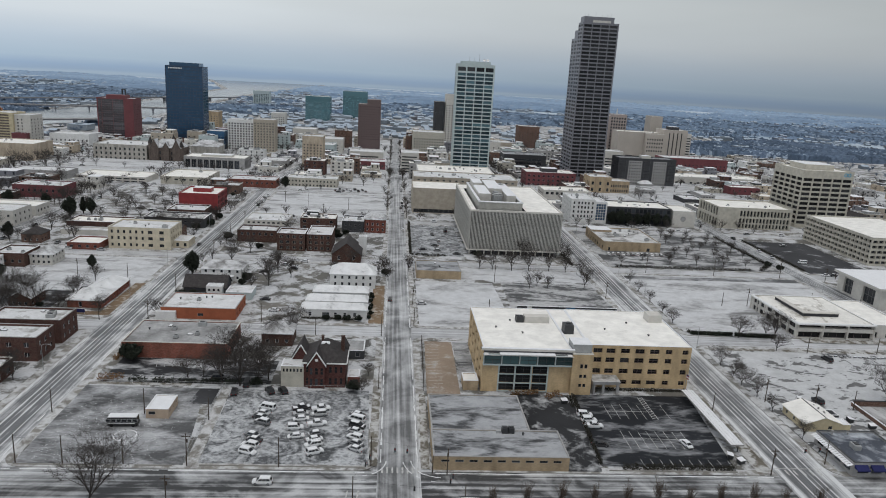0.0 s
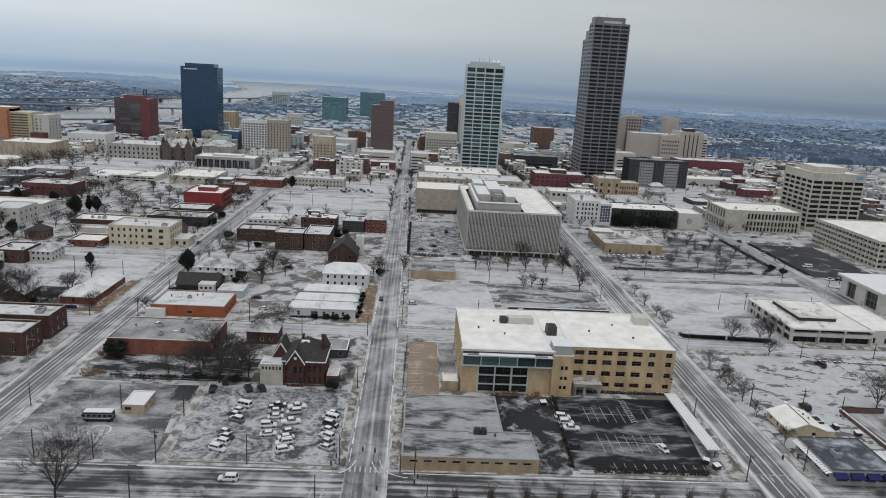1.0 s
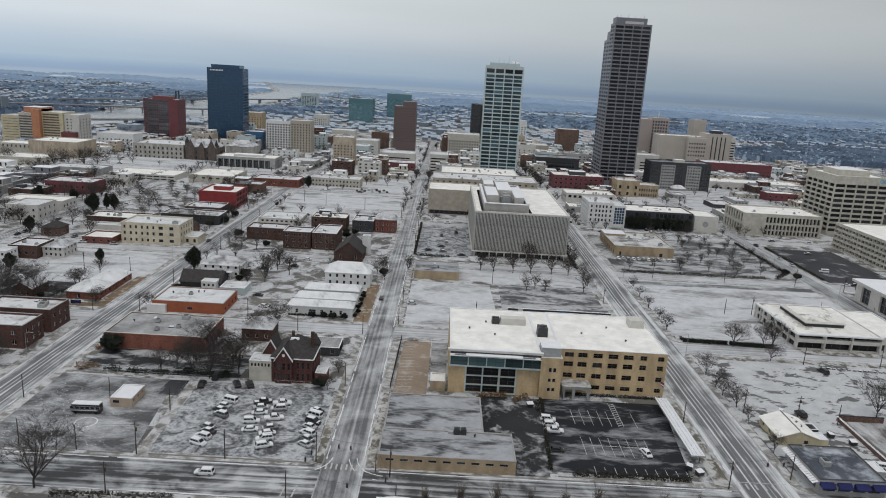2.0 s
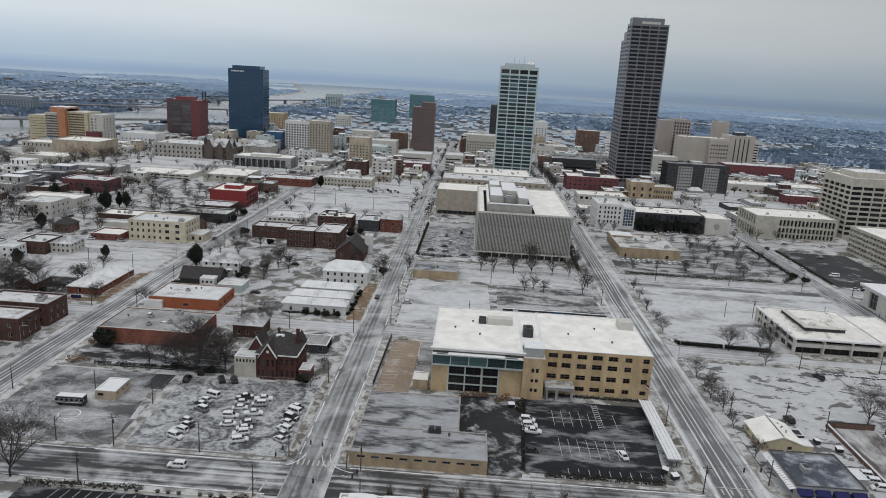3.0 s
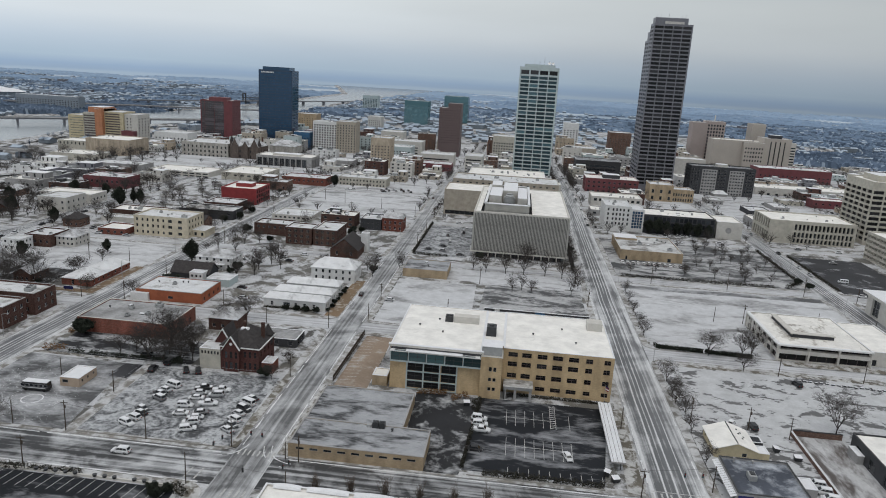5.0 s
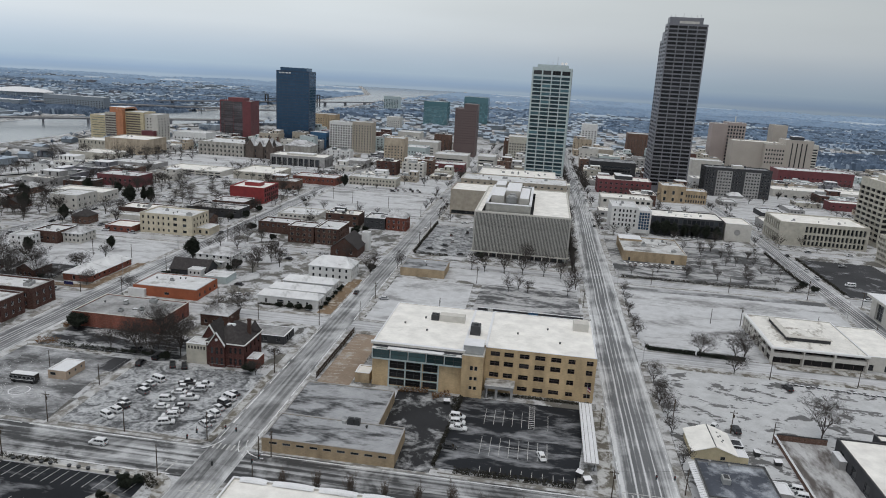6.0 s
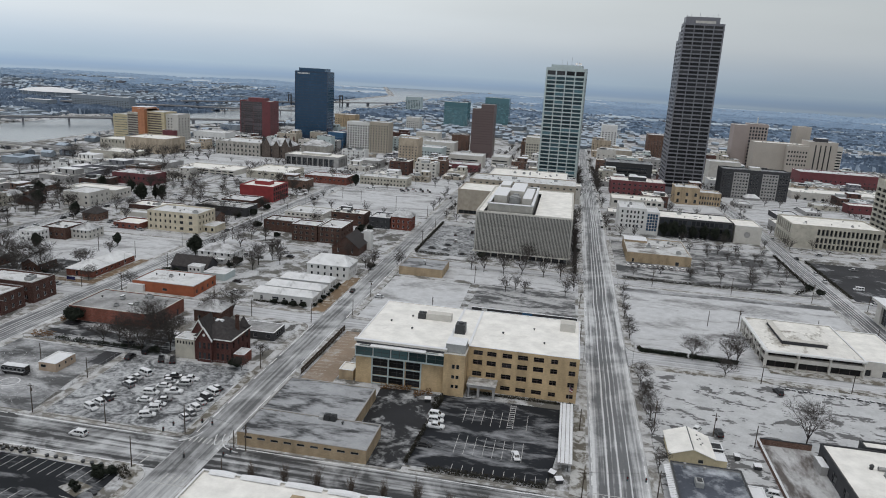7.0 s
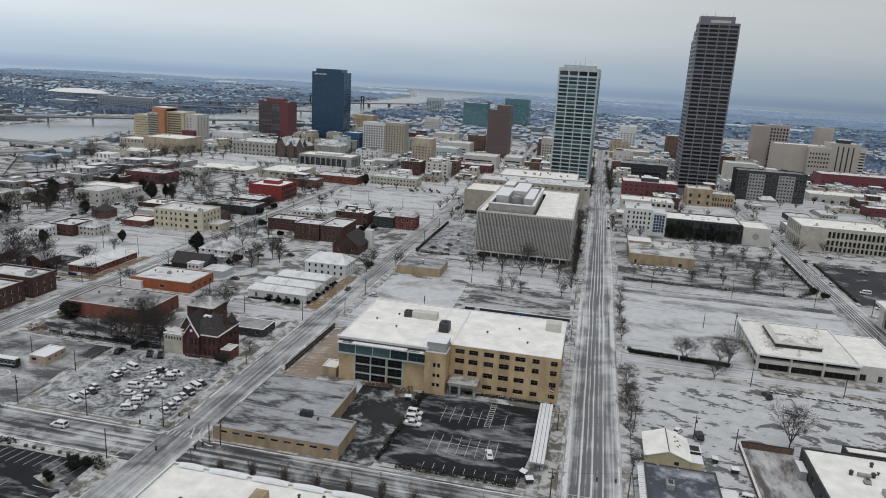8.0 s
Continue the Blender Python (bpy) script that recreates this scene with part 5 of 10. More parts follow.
# row of white houses along the street
house("white_house", "white one-storey house with long snowy hipped roof", -34.4, -8.0, 270.6, 278.2, 4.1, 1.7, M_WHITE, M_ROOF_METAL, "x", 0.45,
      S=wins(cols=[(3, 4.2), (8.4, 11.4), (13.2, 14.4), (17, 18.2), (21, 22.2)], rows=[(0.9, 2.6)], rails=1), E=wins(2, 1.2, 2, 1, 1.0, 1, 1.5), group="white houses in a row")
house("white_house", "white one-storey house with snowy hipped roof", -33.6, -8.2, 281.2, 289.2, 4.1, 1.7, M_WHITE, M_ROOF_METAL, "x", 0.45, S=wins(6, 1.2, 2, 1, 1.0, 1, 1.5), E=wins(2, 1.2, 2, 1, 1.0, 1, 1.5), group="white houses in a row")
house("white_house", "white one-storey house with snowy hipped roof", -32.0, -8.4, 293.6, 302.4, 4.1, 1.7, M_WHITE, M_ROOF_METAL, "x", 0.45, S=wins(6, 1.2, 2, 1, 1.0, 1, 1.5), E=wins(2, 1.2, 2, 1, 1.0, 1, 1.5), group="white houses in a row")
house("white_house", "tall white two-storey house with snowy hipped roof", -26.5, -5.6, 312.5, 326.5, 6.8, 3.6, M_WHITE, M_ROOF_METAL, "x", 0.7, S=wins(6, 1.1, 1.8, 2, 1.2, 3.1, 1.6), E=wins(4, 1.1, 1.8, 2, 1.2, 3.1, 1.7), group="white houses in a row")
house("white_bungalow", "white two-storey house with snowy roof and porch", -86, -67.5, 317.0, 330, 5.8, 2.8, M_WHITE, M_SHINGLE, "x", 0.65, S=wins(5, 1.2, 1.5, 2, 1.0, 3.0, 1.4), E=wins(3, 1.1, 1.6, 2, 1.0, 3.0, 1.4), porch=True)
house("grey_gabled_house", "dark grey gabled house with a snowy dormer", -88, -70, 296, 306.5, 3.6, 4.2, M_CONC_DARK, M_SLATE, "x", 0.0, E=wins(2, 1.1, 2, 1, 1.0, 1, 1.3))
building("dormer_shed", "small pale shed with snowy roof", -77.5, -71.0, 292.5, 297.5, 5.0, M_WHITE, S=wins(3, 1.0, 0.8, 1, 2.8, 1, 1.2), parapet=0.1)
building("pale_garage", "pale green-grey garage with flat snowy roof", -69, -58, 291, 301, 3.2, M_PALE_CLAD, parapet=0.1)

# brick flats further along the west side
building("low_brick_store", "low red brick building with dark snowy roof", -86.2, -64.2, 394.3, 408, 7.0, M_BRICK_DARK, S=wins(6, 1.4, 2, 1, 4.0, 1, 1.5), units=3, roof=M_ROOF_SNOW, cap=M_CONC)
building("brick_flats", "dark brick three-storey flats with white roof", -61.2, -46.0, 377.4, 391, 9.8, M_BRICK_DARK, S=wins(4, 1.8, 1.4, 3, 0.9, 3.1, 1.7, bars=1), E=wins(3, 1.5, 1.6, 3, 0.9, 3.1, 1.6), cap=M_SNOW, rim=M_BEIGE, units=2)
building("brick_flats", "dark brick three-storey flats with white roof", -45.2, -31.6, 378, 401, 9.6, M_BRICK_DARK, S=wins(4, 1.7, 1.2, 3, 0.9, 3.1, 1.7, bars=1), E=wins(5, 1.5, 1.6, 3, 0.9, 3.1, 1.6), cap=M_SNOW, rim=M_BEIGE, units=2)
house("dark_chapel", "dark gabled chapel with snow-streaked roof", -29.5, -14.5, 357, 377, 4.5, 6.0, M_BRICK_DARK, M_SLATE, "y", 0.0, S=wins(2, 1.2, 3, 1, 1.4, 1, 2.2))
building("white_tower", "plain white square tower with snowy cap", -16.4, -12.2, 372.5, 377, 10.6, M_WHITE, parapet=0.1)
building("grey_block", "grey flat-roofed block with snowy roof", -29.6, -16.2, 428.5, 446, 7.2, M_CONC_DARK, S=wins(4, 1.2, 1.5, 2, 1.0, 3.0, 1.2), units=2)
house("brick_corner_house", "dark red brick house with white gables", -15.6, -2.4, 429.5, 442, 8.6, 2.6, M_BRICK_RED, M_SHINGLE, "x", 0.3, S=wins(4, 1.2, 1.2, 2, 1.2, 3.4, 1.8), E=wins(4, 1.2, 1.2, 2, 1.2, 3.4, 1.8))
building("long_white_store", "long low white store with snowy roof", -93 + 1.5, -64.4, 439, 462, 3.4, M_OFFWHITE, S=wins(8, 1.6, 2, 1, 1.0, 1, 1.2), units=4)
building("tan_kiosk", "low tan brick building with grey flat roof", 14.2, 36.4, 332.5, 351.8, 4.2, M_TAN, roof=M_ROOF_GREY, cap=M_CONC, parapet=0.25, units=3)

# yellow institutional building and neighbours
building("yellow_school", "pale yellow three-storey stucco building with snowy roof", -147.6, -115.6, 369.4, 390, 11.6, M_SCHOOL,
         S=wins(cols=[(1.3, 2.5), (4.6, 5.8), (7.6, 8.8), (10.8, 12.0), (13.8, 15.0), (17.0, 18.2), (20.4, 22.8), (26.2, 28.6)], rows=[(1.3, 3.0), (4.9, 6.7), (8.3, 10.1)], d=0.3),
         E=wins(5, 1.5, 2, 3, 1.3, 3.5, 1.8, d=0.3), cap=M_OFFWHITE, units=4, rim=M_BEIGE)
building("entrance_wing", "low cream entrance wing with snowy canopy", -115.5, -108, 375, 388, 4.0, M_SCHOOL, parapet=0.15, S=wins(2, 1.5, 1, 1, 0.8, 1, 2.0))
building("dark_garage", "long dark flat-roofed garage with thin snow", -148, -112, 424, 441, 6.0, M_CONC_DARK, S=wins(8, 1.8, 2, 1, 3.2, 1, 1.2), roof=M_ROOF_WORN, units=4)
building("dark_garage", "dark flat-roofed workshop with snowy roof", -141, -118, 446, 464, 6.6, M_BRICK_DARK, roof=M_ROOF_SNOW, units=3, E=wins(4, 1.4, 2, 1, 3, 1, 1.2))
rc = building("red_block", "bright red cubic building with white snowy roof", -143, -117.2, 478, 506, 11.5, M_RED, roof=M_ROOF_WHITE, cap=M_RED, E=wins(7, 2.6, 1.4, 3, 1.0, 3.5, 2.4, bars=2), rim=M_DARK_METAL)
block_part("roof_house", rc, -6, 6, -4, 4, 10.8, 13.6, M_RED, "red rooftop plant house")

# ---- the finned federal-style office block ----
fx0, fx1, fy0, fy1, fh = 45.2, 97.4, 383.5, 476, 26.2
OCC.append((fx0, fx1, fy0, fy1))
fed = thing("finned_office_block", "grey office block clad in close vertical fins", "building", (fx0 + fx1) / 2, (fy0 + fy1) / 2, 0.15)
fw, fd = (fx1 - fx0) / 2, (fy1 - fy0) / 2
g = Geo()
g.box(-fw + 2.2, fw - 2.2, -fd + 2.2, fd - 2.2, 0, 3.2)
part("ground_floor", g, M_GLASS, fed, "recessed dark glazed ground floor")
g = Geo()
g.box(-fw - 1.2, fw + 1.2, -fd - 1.2, fd + 1.2, 3.0, 3.5, 0, 0, True)
part("base_slab", g, M_OFFWHITE, fed)
g = Geo()
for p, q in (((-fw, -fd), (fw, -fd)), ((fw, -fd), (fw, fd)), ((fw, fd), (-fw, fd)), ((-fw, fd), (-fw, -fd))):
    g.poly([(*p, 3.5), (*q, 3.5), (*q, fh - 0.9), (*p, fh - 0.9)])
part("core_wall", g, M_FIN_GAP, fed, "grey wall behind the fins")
g = Geo()
for a, b, c, d in ((-fw - 0.5, fw + 0.5, -fd - 0.5, -fd + 0.5), (-fw - 0.5, fw + 0.5, fd - 0.5, fd + 0.5), (-fw - 0.5, -fw + 0.5, -fd + 0.5, fd - 0.5), (fw - 0.5, fw + 0.5, -fd + 0.5, fd - 0.5)):
    g.box(a, b, c, d, fh - 0.9, fh, 0, 0.05)
part("parapet", g, M_OFFWHITE, fed)
g = Geo()
WX0, WX1, WY0, WY1, WZ = -22.8, 5.8, -43.0, 31.5, fh - 4.2
for x0, x1, y0, y1 in ((-fw + 0.5, WX0, -fd + 0.5, fd - 0.5), (WX1, fw - 0.5, -fd + 0.5, fd - 0.5), (WX0, WX1, -fd + 0.5, WY0), (WX0, WX1, WY1, fd - 0.5)):
    g.poly([(x0, y0, fh - 0.5), (x1, y0, fh - 0.5), (x1, y1, fh - 0.5), (x0, y1, fh - 0.5)])
part("roof", g, M_ROOF_WHITE, fed)
g = Geo()
g.box(-0.19, 0.19, -0.6, 0.0, 3.5, fh - 0.9)
fin = g.mesh("fin", M_FIN)
NF = 66
for i in range(NF):
    part("fin", fin, None, fed, at=pose(-fw + 0.2 + (2 * fw - 0.4) * i / (NF - 1), -fd, 0))
NS = 62
for i in range(NS):
    y = -fd + 0.4 + (2 * fd - 0.8) * i / (NS - 1)
    part("fin", fin, None, fed, at=pose(-fw, y, 0, 0, 0, -90))
    part("fin", fin, None, fed, at=pose(fw, y, 0, 0, 0, 90))
for i in range(13):
    g = Geo()
    x = -fw + 0.6 + (2 * fw - 1.2) * i / 12
    g.box(x - 0.3, x + 0.3, -fd + 0.2, -fd + 0.8, 0, 3.0)
    part("column", g, M_OFFWHITE, fed)
# sunken plant well in the roof, with a louvred screen and white plant inside
g = Geo()
for p, q in (((WX0, WY0), (WX1, WY0)), ((WX1, WY0), (WX1, WY1)), ((WX1, WY1), (WX0, WY1)), ((WX0, WY1), (WX0, WY0))):
    g.poly([(*p, WZ), (*p, fh - 0.5), (*q, fh - 0.5), (*q, WZ)])
g.poly([(WX0, WY0, WZ), (WX1, WY0, WZ), (WX1, WY1, WZ), (WX0, WY1, WZ)])
well = part("plant_well", g, M_CONC_DARK, fed, "dark sunken plant well in the roof")
for nm, x0, x1, y0, y1 in (("screen_front", -21.0, 4.0, -41.0, -40.4), ("screen_west", -21.0, -20.4, -40.4, 29.4), ("screen_east", 3.4, 4.0, -40.4, 29.4), ("screen_back", -21.0, 4.0, 29.4, 30.0)):
    g = Geo()
    g.box(x0, x1, y0, y1, WZ, fh + 3.6)
    if nm == "screen_front":
        for i in range(34):
            g.box(-20.9 + i * 0.74, -20.6 + i * 0.74, y0 - 0.3, y0, WZ, fh + 3.5)
    part("louvre_screen", g, M_FIN, well, "pale louvred screen")
    g = Geo()
    g.box(x0 - 0.5, x1 + 0.5, y0 - 0.5, y1 + (1.4 if nm == "screen_front" else 0.5), fh + 3.6, fh + 3.95, 0, 0.08)
    part("screen_snow", g, M_SNOW, well)
for x0, x1, y0, y1, z1 in ((-19.5, -12.0, -24, 8, 5.6), (-3.0, 2.6, -26, 14, 5.2), (-12.0, -3.0, -8, 26, 6.4), (-19.5, -13, 10, 27, 6.8)):
    g = Geo()
    g.box(x0, x1, y0, y1, WZ, fh + z1, 0, 0.15)
    p = part("plant_casing", g, M_OFFWHITE, well, "white boxy roof plant")
    g = Geo()
    g.box(x0 + 0.1, x1 - 0.1, y0 + 0.1, y1 - 0.1, fh + z1, fh + z1 + 0.2, 0, 0.2)
    part("casing_snow", g, M_SNOW, well)
for x, y, r in ((-7.6, -20, 3.4), (-7.6, -12, 2.4)):
    g = Geo()
    g.tube((x, y, WZ), (x, y, fh + 4.6), r, r, 16)
    g.tube((x, y, fh + 4.6), (x, y, fh + 5.4), r * 0.7, r * 0.75, 16)
    part("cooling_tank", g, M_GREY_BOX, well, "round grey cooling tank")

# ---- towers ----
simm = building("granite_tower", "tall dark grey granite tower with ribbon windows", 187, 224, 727, 745, 158, M_GRANITE,
                S=wins(4, 8.1, 1.2, 41, 1.6, 3.8, 2.55, d=0.5, bars=3), W=wins(2, 7.2, 1.2, 41, 2.0, 3.8, 2.1, d=0.4, bars=2), parapet=1.2, roof=M_ROOF_GREY, cap=M_GRANITE, glass=M_GLASS_SLATE, rim=M_CONC_DARK, level=0, category="tower")
block_part("crown", simm, -17, 14.0, -6, 8, 157.5, 164.0, M_GRANITE, "stepped granite crown with plant", snow=False)
block_part("crown_ledge", simm, -8, 10, -8.4, -6.2, 157.0, 160.4, M_OFFWHITE, "pale ledge below the crown", snow=False)
g = Geo()
for i, x in enumerate((-16, -12, -4, 3, 9, 13)):
    g.tube((x, -4 + i * 1.5, 164), (x, -4 + i * 1.5, 166.2 + (i % 3)), 0.25, 0.1, 6)
part("antenna_cluster", g, M_METAL, simm)
for y0, y1, hh, xs in ((745.1, 757, 151.0, 187.0), (757.1, 768, 143.0, 187.0)):
    building("granite_tower_step", "lower stepped rear bay of a dark granite tower", xs, 224.0, y0, y1, hh, M_GRANITE, W=wins(1, 8.4, 1.0, 37, 2.0, 3.8, 2.1, d=0.4, bars=2), glass=M_GLASS_SLATE, rim=M_CONC_DARK, cap=M_GRANITE, parapet=0.5, level=0, category="tower")

reg = building("pale_glass_tower", "tall pale clad tower with green-grey windows", 62.6, 101.5, 724, 762, 110.6, M_PALE_CLAD,
               S=wins(4, 8.3, 1.5, 26, 2.8, 3.85, 2.75, d=0.35, bars=3), W=wins(4, 8.0, 1.5, 26, 2.8, 3.85, 2.75, d=0.35, bars=3), E=wins(4, 8.0, 1.5, 26, 2.8, 3.85, 2.75, d=0.35, bars=3),
               glass=M_GLASS_PALE, rim=M_DARK_METAL, cap=M_PALE_CLAD, parapet=1.0, rz=-3, level=0, category="tower")
for i in range(4):
    part("top_window", window_mesh(7.9, 4.0, M_GLASS_SLATE, M_DARK_METAL, 2), None, reg, "dark top-floor window", at=pose(-14.0 + i * 9.35, -19.06, 103.6))
block_part("crown", reg, -15, 15, -14, 14, 110, 113.5, M_PALE_CLAD, "pale rooftop plant floor", snow=False)
g = Geo()
for x, y, h in ((-6, 0, 5), (-1, 3, 4), (4, -3, 8), (9, 0, 4), (11, 2, 3.5)):
    g.tube((x, y, 113.5), (x, y, 113.5 + h), 0.25, 0.12, 6)
for x in (9, 12.5):
    g.tube((x, -6, 114.4), (x, -7.2, 115.2), 0.4, 1.5, 12)
part("antenna_cluster", g, M_METAL, reg)

ste = building("blue_glass_tower", "dark blue glass tower with chamfered corners", -305, -257, 978, 1012, 91, M_BLUE_DEEP,
               S=wins(12, 3.6, 1.2, 23, 1.5, 3.85, 3.2, d=0.15), E=wins(8, 3.9, 1.2, 23, 1.5, 3.85, 3.2, d=0.15), glass=M_GLASS_BLUE, rim=M_BLUE_DEEP, cap=M_BLUE_DEEP, rz=3, level=0, category="tower")
block_part("crown", ste, -19, 19, -14, 14, 90.5, 95.5, M_GLASS_BLUE, "recessed blue glass crown", snow=False)
for i in range(9):
    g = Geo()
    g.box(-19 + i * 2.0, -17.6 + i * 2.0, -20.2, -20.0, 87.2, 88.9, 0, 0, True)
    part("sign_bar", g, M_WHITE, ste, "small white sign shape")
rh = building("red_hotel", "maroon hotel block with a grey reflective glass front", -418, -368, 1035, 1067, 57.5, M_MAROON,
              S=wins(cols=[(1.6, 6.4), (6.8, 21.5), (21.9, 36.6)], rows=storeys(16, 4, 3.25, 3.1), d=0.3, bars=4), E=wins(5, 2.0, 3, 14, 4, 3.4, 1.4), cap=M_MAROON, glass=M_GLASS_HOTEL, rim=M_GRANITE, category="hotel")
block_part("crown", rh, -14, 12, -10, 10, 57.0, 61.5, M_MAROON, "red rooftop plant block", snow=False)

bt = building("brown_tower", "brown granite tower with a notched corner", -50, -18.5, 1012, 1042, 52.5, M_BROWN_CLAD, S=wins(9, 2.0, 1.5, 14, 3, 3.5, 1.0, d=0.15), E=wins(8, 2.0, 1.5, 14, 3, 3.5, 1.0, d=0.15), glass=M_GLASS_BROWN, rim=M_BROWN_CLAD, cap=M_BROWN_CLAD, level=0, category="tower")
block_part("upper_block", bt, -3.5, 15.6, -13, 15, 52, 59.0, M_BROWN_CLAD, "taller brown granite section", snow=False)
building("green_glass_block", "green glass office block", -191.8, -139, 1563.6, 1606.3, 54.6, M_GLASS_GREEN, S=wins(9, 4.2, 1.2, 11, 4, 3.7, 3.2, d=0.12), E=wins(6, 4.2, 1.2, 11, 4, 3.7, 3.2, d=0.12), glass=M_GLASS_GREEN, rim=M_PALE_CLAD, cap=M_PALE_CLAD, category="tower")
building("green_glass_block", "taller green glass office block", -124.4, -64.9, 1752.4, 1797.3, 63.6, M_GLASS_GREEN, S=wins(9, 4.6, 1.2, 13, 4, 3.7, 3.2, d=0.12), E=wins(6, 4.2, 1.2, 13, 4, 3.7, 3.2, d=0.12), glass=M_GLASS_GREEN, rim=M_DARK_METAL, cap=M_PALE_CLAD, category="tower")
building("slim_dark_tower", "slim dark tower with pale edges", 63.2, 79, 1106.2, 1134.3, 73.7, M_CONC_DARK, S=wins(3, 2.6, 1, 16, 3, 3.6, 2.0), cap=M_OFFWHITE, category="tower")
building("slim_white_tower", "slim white tower with many windows", 80.1, 101.4, 1102, 1130.1, 86, M_OFFWHITE, S=wins(5, 1.8, 1, 19, 3, 3.6, 1.8), W=wins(5, 1.8, 1.5, 19, 3, 3.6, 1.8), category="tower")

# ---- mid-rise blocks behind the finned block ----
b1 = building("beige_blank_block", "windowless beige concrete block with snowy roof", 15.8, 52.5, 500, 536, 18.4, M_BEIGE, cap=M_BEIGE, roof=M_ROOF_WHITE,
              S=wins(cols=[(1, 34)], rows=[(0.4, 3.2)], d=0.8, bars=8))
building("beige_long_block", "long beige block with small top windows", 17.5, 100, 545, 580, 20.5, M_BEIGE, S=wins(16, 1.8, 3, 1, 17.4, 1, 1.1), cap=M_OFFWHITE, roof=M_ROOF_SNOW, units=14)
building("white_terraced_block", "white terraced block with snowy roofs", 23.7, 92.4, 606.2, 668.8, 17.2, M_OFFWHITE, S=wins(10, 3.5, 3, 3, 3, 4.2, 2), roof=M_ROOF_WHITE, units=14)
building("round_ended_block", "pale low block with a broad snowy roof", 60, 104.3, 587.9, 603, 15.6, M_OFFWHITE, roof=M_ROOF_WHITE, S=wins(8, 3.2, 2, 1, 12, 1, 1.6))
building("striped_car_park", "white parking deck with dark open bands", 9.9, 29, 760.2, 792.2, 23.1, M_OFFWHITE, S=wins(cols=[(0.8, 17)], rows=storeys(6, 1.6, 3.2, 1.6), d=1.5, bars=4), W=wins(cols=[(1, 29)], rows=storeys(6, 1.6, 3.2, 1.6), d=1.5, bars=6))
building("cream_office", "cream office block with slotted windows", 29, 74.5, 1016.3, 1055.7, 33.2, M_CREAM, S=wins(12, 2.0, 1.6, 6, 2.5, 3.9, 2.2), cap=M_OFFWHITE, units=5)
building("low_brick_block", "low maroon brick block with snowy roof", -61.9, -7.5, 784, 810, 9.9, M_MAROON, S=wins(12, 2.2, 2, 1, 4.2, 1, 1.6), E=wins(6, 2.2, 2, 1, 4.2, 1, 1.6), units=7)
building("white_stepped_block", "white stepped block with snowy roofs", -51.4, -10.7, 846.3, 879.3, 16.7, M_OFFWHITE, S=wins(cols=[(2, 35)], rows=storeys(3, 2, 4, 1.6), d=0.8, bars=9), units=5)
building("tan_midrise", "tan brick nine-storey block with snowy roof", -98.4, -76, 777, 802, 34.8, M_SAND, S=wins(6, 1.5, 1.4, 8, 2, 3.2, 1.6), E=wins(5, 1.5, 1.8, 8, 2, 3.2, 1.6), cap=M_OFFWHITE, rim=M_BEIGE, units=2)
building("cream_store", "cream two-storey store with snowy roof", -89.2, -46.4, 601.3, 621.4, 7.9, M_CREAM, S=wins(14, 1.4, 1.4, 2, 0.9, 3.5, 1.6), E=wins(6, 1.4, 1.4, 2, 0.9, 3.5, 1.6), units=7, rim=M_CREAM)
building("white_grid_tower", "white ten-storey block with a grid of windows", -221.5, -187, 966, 990, 41.5, M_WHITE, S=wins(9, 2.3, 1.2, 11, 1.6, 3.35, 2.1, d=0.5), E=wins(6, 2.2, 1.2, 11, 1.6, 3.35, 2.1, d=0.5), units=4, rim=M_CONC)
building("slender_tan_tower", "slender tan brick tower beside a white block", -186, -158, 958, 982, 43.5, M_BEIGE, S=wins(7, 1.6, 1.4, 11, 2, 3.5, 2.0, d=0.4), E=wins(5, 1.5, 1.4, 11, 2, 3.5, 2.0, d=0.4), rim=M_BEIGE)
cols_b = building("colonnaded_block", "concrete block with tall square columns", -206.8, -147, 712, 742, 12.3, M_CONC, S=wins(cols=even(9, 5.0, 55.5, 1.2), rows=[(0.6, 9.6)], d=1.6, bars=2), E=wins(5, 4.2, 1.2, 1, 0.6, 1, 9.0, d=1.4, bars=2), roof=M_ROOF_WHITE, cap=M_OFFWHITE, units=4)
block_part("penthouse", cols_b, -15, 15, -6, 6, 10.8, 13.6, M_OFFWHITE)
post = building("stone_post_office", "grey limestone public building with a snowy roof", -317.3, -262, 769.4, 815, 17.5, M_STONE, S=wins(11, 1.9, 2.2, 3, 1.4, 5.0, 2.8, d=0.5), E=wins(9, 1.9, 2.2, 3, 1.4, 5.0, 2.8, d=0.5), cap=M_OFFWHITE, units=4, rim=M_STONE)
ch = house("stone_city_hall", "brown stone Victorian hall with steep snowy gables", -259, -226, 771, 801, 15.5, 8, M_STONE_BROWN, M_SHINGLE, "x", 0.6, S=wins(8, 1.5, 1.6, 2, 2.0, 6, 3.4), E=wins(6, 1.5, 1.6, 2, 2.0, 6, 3.4), rim=M_BRICK_DARK)
